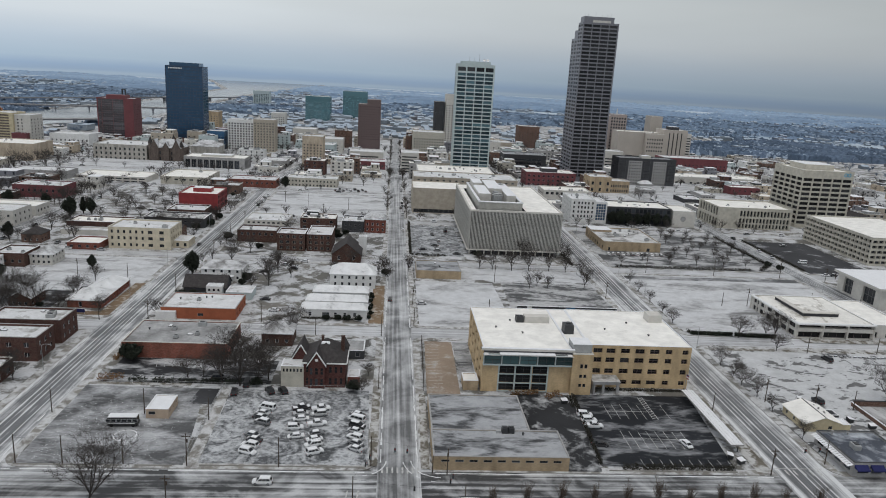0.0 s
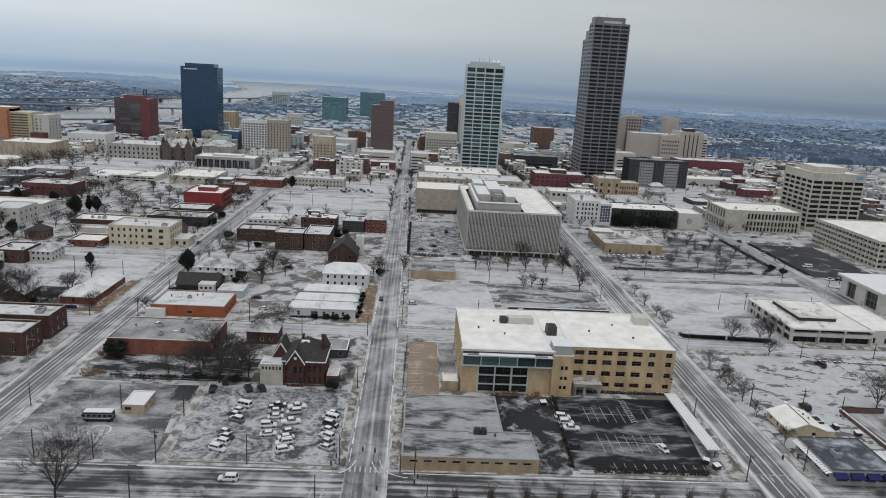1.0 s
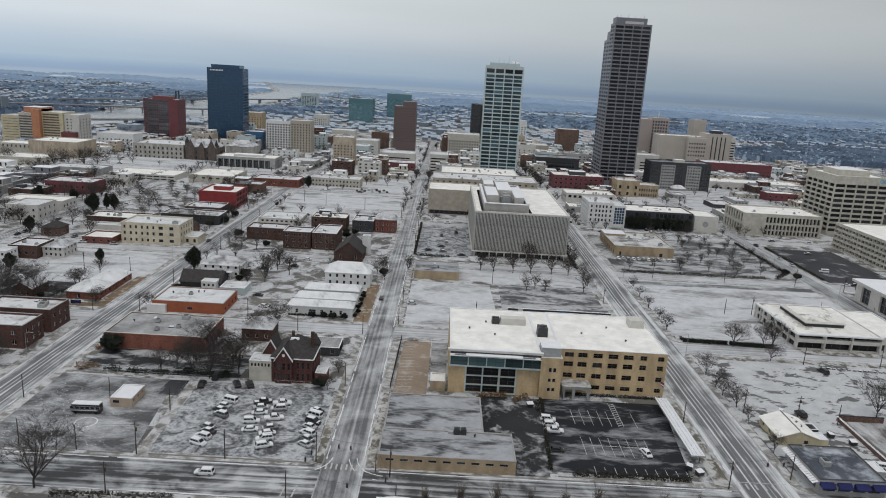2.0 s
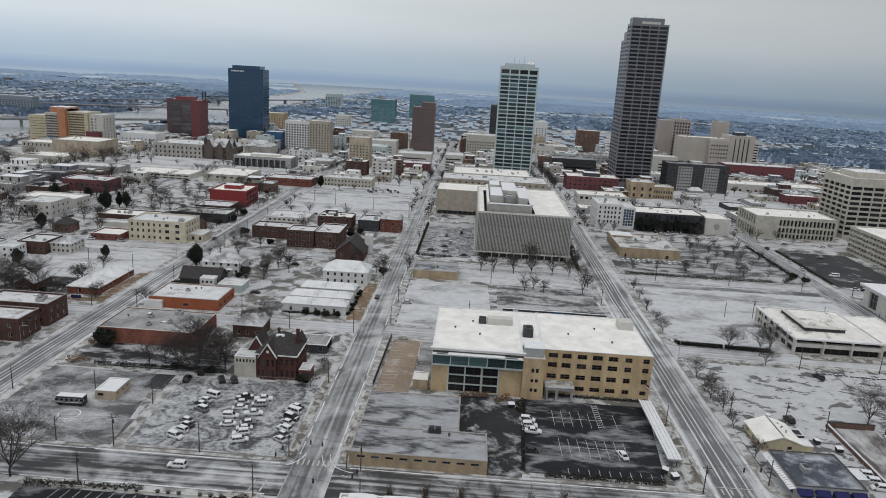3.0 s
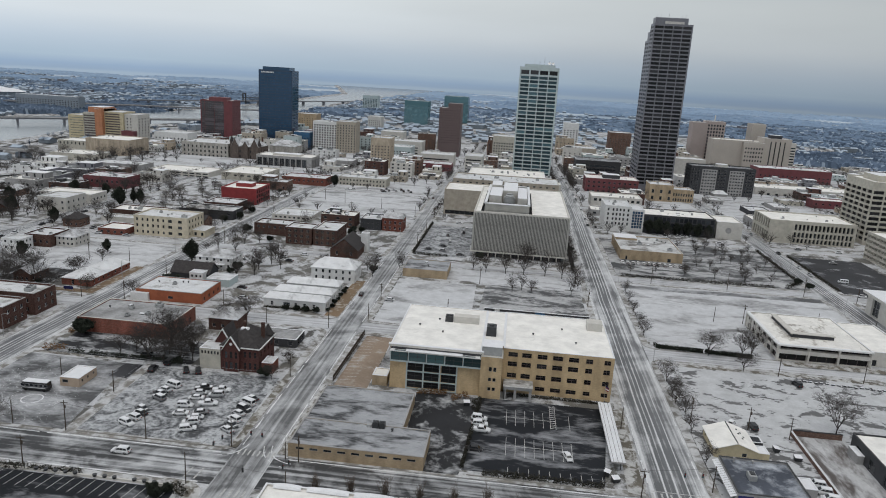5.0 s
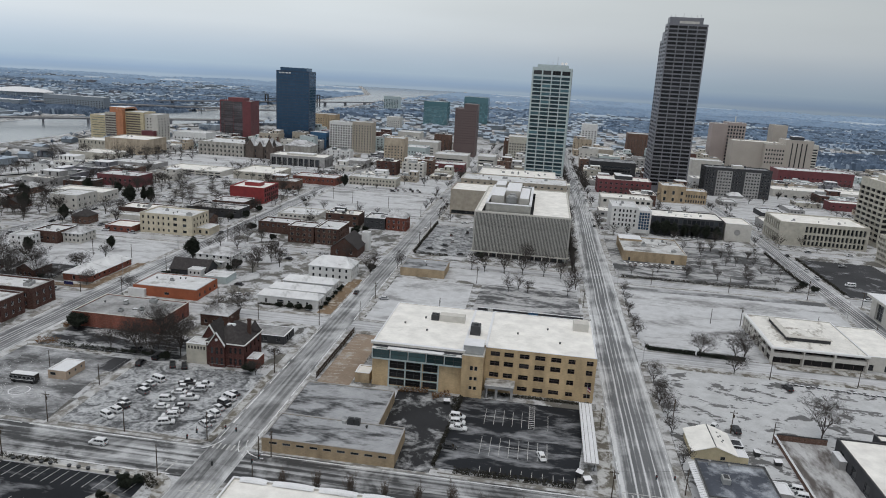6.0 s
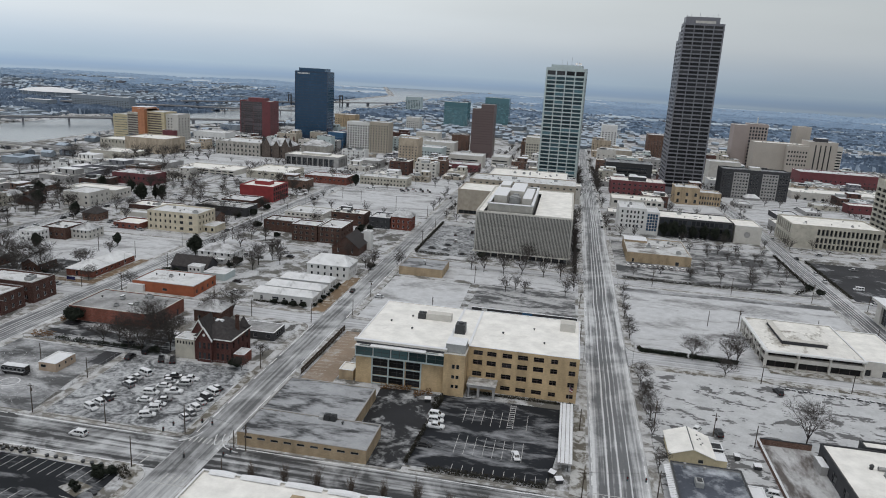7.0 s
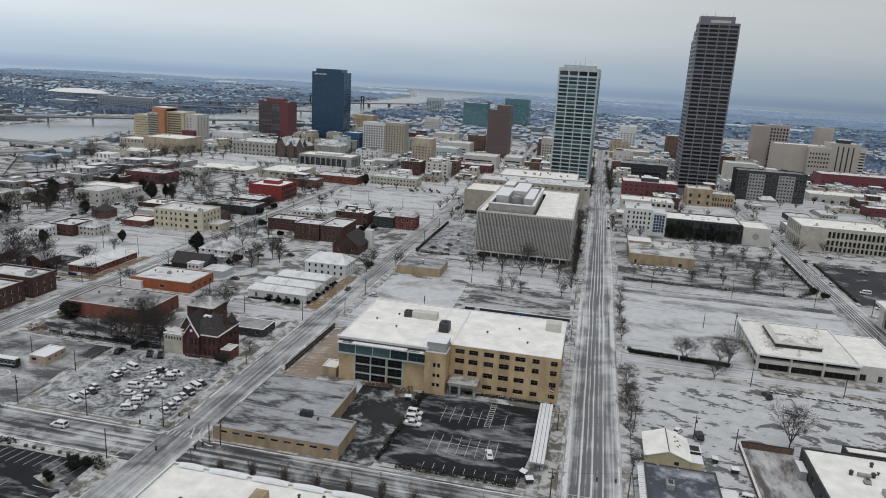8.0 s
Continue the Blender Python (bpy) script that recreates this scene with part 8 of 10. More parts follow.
for i, (x, y) in enumerate(((150.6, 173.4), (151.0, 170.2), (151.6, 167.0))):
    car_at("suv", "white", x, y, 172, True, None, "white cars beside the yard wall", 0.2)
LOT = "cars parked in the snowy lot"
for i, (x, y, t, k, c) in enumerate([(-33.9, 191.2, 160, "van", "white"), (-34.6, 187.9, 161, "car", "silver"), (-34.8, 185.2, 339, "car", "black"), (-33.8, 182.4, 154, "suv", "grey"),
                          (-35.1, 175.2, 338, "car", "grey"), (-34.2, 172.7, 160, "car", "black"), (-34.7, 169.8, 159, "suv", "white"), (-34.7, 166.4, 338, "suv", "white"),
                          (-23.9, 191.4, 22, "pickup", "black"), (-23.8, 188.2, 12, "car", "silver"), (-23.3, 184.8, 191, "car", "white"), (-24.3, 179.6, 8, "suv", "white"), (-23.4, 174.9, 192, "car", "white"),
                          (-18.2, 191.2, 14, "pickup", "white"), (-18.5, 187.8, 193, "suv", "silver"), (-18.4, 182.0, 16, "pickup", "white"), (-18.3, 176.4, 200, "car", "grey"), (-18.2, 173.4, 20, "car", "white"), (-18.2, 170.5, 200, "suv", "white"), (-17.4, 166.8, 24, "suv", "white"),
                          (-7.4, 188.0, 156, "car", "black"), (-7.4, 185.0, 155, "van", "white"), (-7.0, 181.2, 335, "suv", "black"), (-7.5, 178.3, 154, "car", "silver"), (-7.3, 174.7, 150, "suv", "white"), (-6.9, 171.6, 329, "car", "grey"), (-6.9, 168.7, 148, "car", "silver")]):
    car_at(k, c, x, y, t, True, None, LOT)
car_at("suv", "black", -45.6, 201.0, 95, False)
car_at("van", "black", -43.0, 207.0, 92, False)
car_at("suv", "black", -52.5, 211.0, 5, False)
car_at("suv", "black", -35.1, 202.4, 118, False)
car_at("suv", "black", -31.1, 202.6, 118, False)
for x, y, t, k, c in ((61.4, 190.6, -4, "suv", "white"), (61.8, 187.1, 3, "suv", "white"), (62.3, 183.7, 0, "pickup", "white"), (61.2, 172.9, 0, "car", "black"), (86.4, 173.9, -74, "car", "white")):
    car_at(k, c, x, y, t, c != "black", None, "cars in the black car park")
# between 153 and 355 m north
for x, y, t, k, c, z in ((-28.5, 153.0, 180, "suv", "white", 0.05), (143.7, 203.4, 95, "suv", "black", 0.22),
        (137.6, 204.2, 60, "car", "white", 0.22), (169.7, 239.8, 103, "suv", "black", 0.22), (-46.3, 277.4, 170, "car", "white", 0.2),
        (-133, 283, 5, "car", "black", 0.2), (-52.2, 291.4, 175, "car", "black", 0.2), (15.3, 292.2, 5, "car", "silver", 0.2),
        (-129, 296.5, 10, "suv", "black", 0.2), (1.4, 297, 90, "car", "black", 0.05), (-60.5, 333, 15, "car", "black", 0.2),
        (-70, 336, 10, "car", "grey", 0.2), (-47, 341, 170, "car", "black", 0.2), (-52.2, 347.6, 172, "car", "silver", 0.2),
        (-43.2, 355, 175, "car", "white", 0.2)):
    car_at(k, c, x, y, t, c != "black", None, "", z)
# between 382 and 521 m north
for x, y, t, k, c, z in ((38.6, 382.4, 5, "car", "black", 0.2), (-104.4, 383, 90, "car", "black", 0.05), (27.9, 389, 170, "car", "grey", 0.2),
        (19.5, 390, 20, "car", "black", 0.2), (249.0, 391.2, 175, "van", "white", 0.2), (27.1, 400, 170, "car", "black", 0.2),
        (30, 412, 95, "car", "grey", 0.2), (26.8, 429, 100, "car", "black", 0.2), (262, 436, 175, "car", "grey", 0.2), (36, 440, 95, "suv", "black", 0.2),
        (8.6, 440, 90, "car", "white", 0.05), (37, 452, 95, "car", "silver", 0.2), (124.8, 492, 90, "car", "black", 0.16),
        (-121.5, 505, 90, "car", "black", 0.16), (7.9, 515, 90, "car", "black", 0.05), (-109, 521, 90, "car", "grey", 0.16)):
    car_at(k, c, x, y, t, c != "black", None, "", z)
# between 560 and 560 m north
for x, y, t, k, c, z in ((0.8, 560, 90, "car", "black", 0.05),):
    car_at(k, c, x, y, t, c != "black", None, "", z)
for i in range(12):
    car_at("car", ("white", "silver", "grey")[i % 3], 130.6 + i * 2.95, 395.6, 88, True, None, "cars in front of the restaurant")
for i in range(9):
    car_at(("car", "suv")[i % 2], ("black", "grey", "silver", "black")[i % 4], -46 + (i % 5) * 6.3 + (i // 5) * 3, 580.5 + (i // 5) * 7, 90 + (i * 37) % 20, i % 2 == 0, None, "cars beside the cream store")

# ---- bus ----
bus = thing("transit_bus", "dark transit bus with a snow-white roof", "bus", -71.0, 180.3, 0.2, 2)
L2, W2 = 3.9, 1.2
b = loft([[(-L2, -W2, 0.4), (-L2, W2, 0.4), (-L2, W2, 2.85), (-L2, -W2, 2.85)], [(L2 - 0.2, -W2, 0.4), (L2 - 0.2, W2, 0.4), (L2 - 0.2, W2, 2.85), (L2 - 0.2, -W2, 2.85)], [(L2, -W2 + 0.1, 0.45), (L2, W2 - 0.1, 0.45), (L2 - 0.1, W2 - 0.1, 2.7), (L2 - 0.1, -W2 + 0.1, 2.7)]])
part("body", b, M_BLACK, bus)
g = Geo()
g.box(-L2 + 0.05, L2 - 0.1, -W2 + 0.03, W2 - 0.03, 2.85, 3.05, 0, 0.12)
part("roof", g, M_SNOW, bus, "snow-covered white roof")
g = Geo()
g.box(-L2 + 0.1, L2 - 0.6, -W2 - 0.02, -W2 + 0.02, 1.02, 1.22, 0, 0, True)
part("side_stripe", g, M_WHITE, bus, "white stripe along the side")
g = Geo()
g.poly([(L2 - 0.02, -W2 + 0.2, 1.3), (L2 - 0.02, W2 - 0.2, 1.3), (L2 - 0.09, W2 - 0.2, 2.5), (L2 - 0.09, -W2 + 0.2, 2.5)])
part("windscreen", g, M_CAR_GLASS, bus)
for i in range(6):
    part("window", window_mesh(1.25, 0.95, M_CAR_GLASS, M_METAL), None, bus, at=pose(-3.7 + i * 1.42, -W2 - 0.01, 1.45))
for x in (-2.9, 2.8):
    for s in (-1, 1):
        g = Geo()
        g.tube((x, s * W2 - s * 0.28, 0.5), (x, s * W2 + s * 0.02, 0.5), 0.5, 0.5, 14)
        part("wheel", g, M_TYRE, bus)
rim_ring = Geo()
for i in range(32):
    a, c2 = 2 * math.pi * i / 32, 2 * math.pi * (i + 1) / 32
    p = [(-68.6 + r * math.cos(t), 174.6 + r * math.sin(t)) for r, t in ((2.7, a), (3.0, a), (3.0, c2), (2.7, c2))]
    rim_ring.poly([(x, y, 0.24) for x, y in p])
structure("round_slab_mark", rim_ring, M_SNOW, "pale round ring mark on the lot", "ground marking")

# ---- poles, lamps, signals, wires ----
POLE = {}


def utility_pole(x, y, h=8.5, arm=True, turn=0.0):
    key = (h, arm)
    if key not in POLE:
        a, c = Geo(), Geo()
        a.tube((0, 0, 0), (0, 0, h), 0.16, 0.11, 7)
        c.box(-1.1, 1.1, -0.07, 0.07, h - 0.9, h - 0.75, 0, 0, True)
        for px in (-1.0, -0.5, 0.5, 1.0):
            c.tube((px, 0, h - 0.75), (px, 0, h - 0.55), 0.05, 0.04, 6)
        c.tube((0.25, 0, h - 2.4), (0.25, 0, h - 1.5), 0.22, 0.22, 8)
        POLE[key] = (a.mesh("pole", M_WOOD_POLE), c.mesh("crossarm", M_WOOD_POLE))
    top = thing("utility_pole", "weathered wooden utility pole" + (" with a crossarm" if arm else " without arms"), "utility pole", x, y, 0.1, turn, "poles along the streets")
    part("pole", POLE[key][0], None, top)
    if arm:
        part("crossarm", POLE[key][1], None, top)
    return top


# between 143 and 194 m north
for x, y, h, arm, t in ((-6.2, 143.0, 8.5, False, 0), (-48.2, 143.2, 8, True, 0), (16.9, 157.6, 7.5, True, 90), (13.2, 158.3, 5.0, False, 0), (103.6, 159.2, 8, True, 0),
        (-78.4, 160.2, 8, False, 0), (-48.4, 160.2, 9, True, 0), (-25.7, 160.2, 8.5, False, 0), (-89.8, 160.6, 8, False, 0), (-64.0, 160.6, 7, False, 0),
        (-2.5, 161.3, 8.5, False, 0), (122.2, 165, 7.5, False, 0), (-49.0, 184.0, 7, False, 0), (-67.7, 187, 8.0, False, 0), (-93.2, 187.1, 7.5, False, 0),
        (103.2, 194, 7, False, 0)):
    utility_pole(x, y, h, arm, t)
# between 198 and 300 m north
for x, y, h, arm, t in ((152.6, 198.2, 7, False, 0), (141.9, 201.9, 7.5, True, 0), (125.2, 202.9, 8.5, True, 90), (-1.6, 206.6, 8, False, 0), (165.9, 246.7, 7, False, 0),
        (195.7, 247.9, 7, False, 0), (-26.5, 252.4, 7, False, 0), (-1.6, 253, 8, False, 0), (-110, 262, 8, True, 0), (-49.0, 264.2, 8, False, 0),
        (-92.5, 264.4, 8, True, 0), (11.3, 266.4, 7, False, 0), (103.8, 270, 8, False, 0), (42.8, 275.2, 9, True, 90), (11.4, 292.2, 8, True, 0),
        (-92.4, 300, 8, False, 0)):
    utility_pole(x, y, h, arm, t)
# between 300 and 400 m north
for x, y, h, arm, t in ((223, 300, 8, False, 0), (157.7, 303.6, 7, False, 0), (201.1, 303.6, 8, False, 0), (170.2, 304.0, 9, True, 0), (103.6, 310, 8, True, 0),
        (-116.7, 310.8, 9, False, 0), (-67.0, 314.5, 7, False, 0), (-140.4, 315.2, 9, True, 90), (53, 330.5, 9, True, 0), (239, 352, 8, True, 0),
        (215.4, 356.5, 10, True, 90), (178, 357, 9, False, 0), (248, 357, 6, False, 0), (140, 357.5, 9, True, 0), (-92.2, 365.5, 8, True, 0),
        (11.6, 400, 8, True, 0)):
    utility_pole(x, y, h, arm, t)
# between 405 and 520 m north
for x, y, h, arm, t in ((-92.4, 405, 8, False, 0), (11.6, 440, 8, False, 0), (-92.3, 445, 8, True, 0), (-45, 468.5, 10, True, 0), (11.6, 480, 8, True, 0),
        (-2, 480, 8, False, 0), (-30, 500, 9, False, 0), (-60, 510, 9, False, 0), (-78, 520, 9, True, 0)):
    utility_pole(x, y, h, arm, t)


def street_lamp(x, y, turn):
    top = thing("street_lamp", "grey metal street lamp with a curved arm", "street lamp", x, y, 0.1, turn, "lamps along the streets")
    g = Geo()
    g.tube((0, 0, 0), (0, 0, 8.4), 0.1, 0.07, 7)
    part("pole", g, M_METAL, top)
    g = Geo()
    g.tube((0, 0, 8.4), (1.1, 0, 8.9), 0.06, 0.05, 6)
    g.tube((1.1, 0, 8.9), (2.2, 0, 8.95), 0.05, 0.05, 6)
    part("arm", g, M_METAL, top)
    g = Geo()
    g.box(2.0, 2.8, -0.16, 0.16, 8.84, 8.98, 0, 0.04, True)
    part("lamp_head", g, M_GREY_BOX, top)


for x, y, t in ((-108.6, 175, 0), (-108.6, 215, 0), (-108.4, 290, 0), (-108.2, 340, 0), (122.4, 250, 180), (122.4, 310, 180), (122.4, 350, 180), (104.4, 330, 0), (104.4, 240, 0), (239, 300, 180), (223.8, 330, 0), (223.8, 400, 0), (104.6, 480, 0), (122.2, 440, 180), (122.2, 480, 180), (100, 351, 0), (-108, 420, 0), (-93, 480, 180), (-108, 540, 0), (11, 540, 180), (-2, 420, 0)):
    street_lamp(x, y, t)


def signal_head(x, y, turn):
    top = thing("traffic_signal", "black three-lamp traffic signal hung on a wire", "traffic signal", x, y, 5.0, turn, "signals over the crossroads")
    g = Geo()
    g.box(-0.22, 0.22, -0.16, 0.16, 0, 1.15, 0, 0.03, True)
    part("housing", g, M_BLACK, top)
    for i, m in enumerate((M_GLASS_GREEN, M_DARK_METAL, M_LAMP_RED)):
        g = Geo()
        g.tube((0, -0.16, 0.2 + i * 0.37), (0, -0.26, 0.2 + i * 0.37), 0.13, 0.15, 10)
        part("lens", g, m, top)
    g = Geo()
    g.tube((0, 0, 1.15), (0, 0, 2.0), 0.03, 0.03, 5)
    part("hanger", g, M_DARK_METAL, top)


for x, y, t in ((6.6, 159.5, 0), (3.5, 159.9, 0), (-2.8, 156.4, 90), (-3.7, 153.1, 90), (16.6, 146.2, 90), (17.4, 148.4, 90), (114.2, 162.5, 0), (118.7, 163.2, 0), (8, 143, 180)):
    signal_head(x, y, t)


def wire(pts, sag, r, label, name="overhead_wire"):
    g = Geo()
    for p, q in zip(pts[:-1], pts[1:]):
        p, q = Vector(p), Vector(q)
        run = [p.lerp(q, i / 8) - Vector((0, 0, sag * 4 * (i / 8) * (1 - i / 8))) for i in range(9)]
        for a, c in zip(run[:-1], run[1:]):
            g.tube(a, c, r, r, 4, 0, False)
    tagged(new(name, g.mesh(name, M_BLACK)), label, "wire")


wire([(-2.5, 161.3, 7.6), (13.2, 158.3, 5.2 + 1.9)], 0.3, 0.025, "thin black span wire over the crossroads")
wire([(-2.5, 161.3, 7.6), (-6.2, 143.0, 7.8)], 0.3, 0.025, "thin black span wire over the crossroads")
wire([(-6.2, 143.0, 7.8), (19.5, 139.8, 7.2)], 0.3, 0.025, "thin black span wire over the crossroads")
wire([(13.2, 158.3, 7.0), (19.5, 139.8, 7.2)], 0.3, 0.025, "thin black span wire over the crossroads")
utility_pole(19.5, 139.8, 8.5, False)
for dz in (0, 0.5):
    wire([(-89.8, 160.6, 7.6 - dz), (-48.4, 160.2, 8.4 - dz), (-25.7, 160.2, 8.2 - dz), (-2.5, 161.3, 8.2 - dz)], 0.5, 0.02, "thin black overhead wire between wooden poles")
wire([(103.6, 159.2, 7.6), (122.2, 165, 7.2)], 0.3, 0.025, "thin black span wire over the crossroads")

# ---- fences and small yard things ----
def board_fence(x0, y0, x1, y1, h, label):
    """Upright boards between posts."""
    top = thing("board_fence", label, "fence", x0, y0, 0.15, math.degrees(math.atan2(y1 - y0, x1 - x0)))
    d = math.hypot(x1 - x0, y1 - y0)
    n = int(d / 2.6)
    bm, pm = Geo(), Geo()
    for i in range(13):
        bm.box(0.03 + i * d / n / 13, (i + 0.86) * d / n / 13, -0.03, 0.03, 0.08, h - 0.05 * (i % 2), 0, 0.01)
    bm.box(0, d / n, 0.03, 0.1, h * 0.75, h * 0.75 + 0.12)
    pm.box(-0.08, 0.08, -0.08, 0.08, 0, h + 0.1, 0, 0.02)
    bm, pm = bm.mesh("boards", M_WOOD_POLE), pm.mesh("post", M_WOOD_POLE)
    for i in range(n):
        part("board_panel", bm, None, top, at=pose(d / n * i, 0, 0))
    for i in range(n + 1):
        part("post", pm, None, top, at=pose(d / n * i, 0, 0))


board_fence(12.9, 206, 13.7, 249, 2.3, "tall dark brown board fence beside a car park")
for k in range(7):
    tree("bush", -7.0 + (k % 2) * 0.5, 271.5 + k * 5.2, 0.26 + 0.05 * (k % 3), k * 50, "dark bush beside a white house", "bushes by the white house")
fp = thing("flagpole", "white flagpole with a limp red and white flag", "flagpole", 99.6, 207.6, 0.15)
g = Geo()
g.tube((0, 0, 0), (0, 0, 7.5), 0.07, 0.04, 8)
g.tube((0, 0, 7.5), (0, 0, 7.62), 0.09, 0.02, 8)
part("pole", g, M_METAL, fp)
for z0, m in ((5.6, M_RED), (6.0, M_WHITE), (6.35, M_RED), (6.75, M_BLUE_CANVAS)):
    g = Geo()
    for i in range(4):
        a, b = 0.05 + i * 0.25, 0.3 + i * 0.25
        ya, yb = 0.12 * math.sin(i * 1.7), 0.12 * math.sin((i + 1) * 1.7)
        g.poly([(a, ya, z0 - a * 0.5), (b, yb, z0 - b * 0.5), (b, yb, z0 + 0.38 - b * 0.5), (a, ya, z0 + 0.38 - a * 0.5)])
    part("flag_stripe", g, m, fp)


def fence(x0, y0, x1, y1, h=1.6, label="thin grey chain-link fence on posts"):
    top = thing("fence", label, "fence", x0, y0, 0.15)
    n = max(2, int(math.hypot(x1 - x0, y1 - y0) / 4))
    pm = Geo()
    pm.tube((0, 0, 0), (0, 0, h), 0.05, 0.05, 5)
    pm = pm.mesh("post", M_METAL)
    for i in range(n + 1):
        part("post", pm, None, top, at=pose((x1 - x0) * i / n, (y1 - y0) * i / n, 0))
    for z in (h * 0.1, h - 0.03):
        g = Geo()
        g.tube((0, 0, z), (x1 - x0, y1 - y0, z), 0.03, 0.03, 4)
        part("rail", g, M_METAL, top)


fence(-49.4, 161.5, -50, 203)
fence(-91, 206.4, -37, 205.8, 1.3)
fence(-44, 205.4, -6, 205.6, 1.2)
fence(13.4, 203.2, 14.2, 249, 1.8)
fence(124.5, 353.4, 222, 353.4, 1.2)
fence(223, 310, 223, 352, 1.2)
fence(-108, 296, -170, 296, 1.2)


def dumpster(x, y, t, mat=None):
    top = thing("dumpster", "dark metal rubbish container with a snowy lid", "rubbish container", x, y, 0.2, t)
    b = loft([[(-0.9, -0.6, 0.1), (0.9, -0.6, 0.1), (0.9, 0.6, 0.1), (-0.9, 0.6, 0.1)], [(-1.0, -0.85, 1.2), (1.0, -0.85, 1.2), (1.0, 0.8, 1.45), (-1.0, 0.8, 1.45)]])
    part("bin", b, M_DARK_METAL, top)
    g = Geo()
    g.poly([(-1.02, -0.88, 1.24), (1.02, -0.88, 1.24), (1.02, 0.84, 1.5), (-1.02, 0.84, 1.5)])
    part("lid", g, M_SNOW, top)


for x, y, t in ((57, 199, 10), (-42, 223, 0), (146, 190, 90), (98, 164.8, 20), (96.2, 167.5, 70), (150.5, 186, 0)):
    dumpster(x, y, t)

# low wall and round planters along the south car park
wl_thing = thing("parking_wall", "low white kerb wall edging a car park", "wall", -30, 141.1, 0.15)
g = Geo()
g.box(-24, 21, -0.25, 0.25, 0, 0.6, 0, 0.05)
part("wall_body", g, M_OFFWHITE, wl_thing)
for i in range(13):
    if i in (5, 9):
        continue
    top = thing("planter", "round dark planter beside a car park", "planter", -43 + i * 2.5, 140.9, 0.72, 0, "planters along the car park")
    g = Geo()
    g.tube((0, 0, 0), (0, 0, 0.55), 0.42, 0.55, 10)
    part("pot", g, M_DARK_METAL, top)
for i in range(5):
    top = thing("planter", "round dark planter beside a car park", "planter", -7.2, 117 + i * 3.4, 0.2, 0, "planters along the car park")
    g = Geo()
    g.tube((0, 0, 0), (0, 0, 0.6), 0.45, 0.6, 10)
    part("pot", g, M_DARK_METAL, top)
sheet("planting_island", [(-17, 131), (-11, 128.5), (-9.5, 133), (-15, 134.5)], 0.3, M_VERGE, "brown planted island in a car park", "verge", 0.15)
for x, y, s2 in ((-14, 132, 0.3), (-12, 130.6, 0.28), (-10.4, 136.5, 0.42), (-8.8, 138.8, 0.4), (-12.5, 138.6, 0.4)):
    tree("bush", x, y, s2, x * 20, "low dark shrub on a planted island")

# frozen lumps of trodden snow on the lots
lump = random.Random(9)
g = Geo()
for _ in range(620):
    if lump.random() < 0.85:
        x, y = lump.triangular(-89, -53, -84), lump.triangular(161.5, 200, 164)
    else:
        x, y = lump.uniform(-45, -4), lump.uniform(162.5, 203)
    r = lump.uniform(0.08, 0.2)
    a = lump.random() * 6.28
    base = [(x + r * math.cos(a + i * 2.1) * lump.uniform(0.7, 1.6), y + r * math.sin(a + i * 2.1), 0.19) for i in range(3)]
    tip = (x, y, 0.19 + r * lump.uniform(0.4, 0.9))
    for i in range(3):
        g.poly((base[i], base[(i + 1) % 3], tip))
tagged(new("snow_lumps", g.mesh("snow_lumps", M_ROOF_METAL)), "small dirty frozen snow lumps scattered over asphalt", "snow", kind="stuff")
for x0, x1, y in ((-90, -64, 159.9), (-61, -52, 160.0), (-45.5, -4.5, 160.3), (60, 95, 160.2)):
    g = Geo()
    g.box(x0, x1, y, y + 0.25, 0.15, 0.42, 0, 0.04)
    structure("kerb_wall", g, M_KERB, "low concrete kerb wall along a lot", "kerb")

# low wall with sign boards behind the office building
wall = thing("retaining_wall", "low dark concrete wall with small sign boards", "wall", 80, 290.0, 0.19)
g = Geo()
g.box(-22.5, 22.5, -0.25, 0.25, 0, 1.5, 0, 0.03)
part("wall_body", g, M_CONC_DARK, wall)
g = Geo()
g.box(-22.6, 22.6, -0.32, 0.32, 1.5, 1.62, 0, 0.06)
part("wall_snow", g, M_SNOW, wall)
for x, w, m in ((-17, 2.2, M_WHITE), (1.5, 4.2, M_BLUE_PAINT), (20.5, 2.4, M_BLACK)):
    g = Geo()
    g.box(x - w / 2, x + w / 2, -0.36, -0.27, 0.5, 1.35, 0, 0, True)
    part("sign_board", g, m, wall)

# row of kerb stones with snow on them along the open lot
for i in range(19):
    x, y = 172.0 + i * 1.88, 244.0 - i * 0.13 + 0.25 * math.sin(i * 1.7)
    top = thing("kerb_stone", "low dark concrete kerb stone capped with snow", "kerb stone", x, y, 0.2, 3 * math.sin(i * 2.3), "kerb stones along the lot")
    g = Geo()
    g.box(-0.62, 0.62, -0.22, 0.22, 0, 0.42, 0, 0.05)
    part("stone", g, M_CONC_DARK, top)
    g = Geo()
    g.box(-0.5, 0.58, -0.26, 0.2, 0.42, 0.56, 0, 0.06)
    part("snow_cap", g, M_SNOW, top)

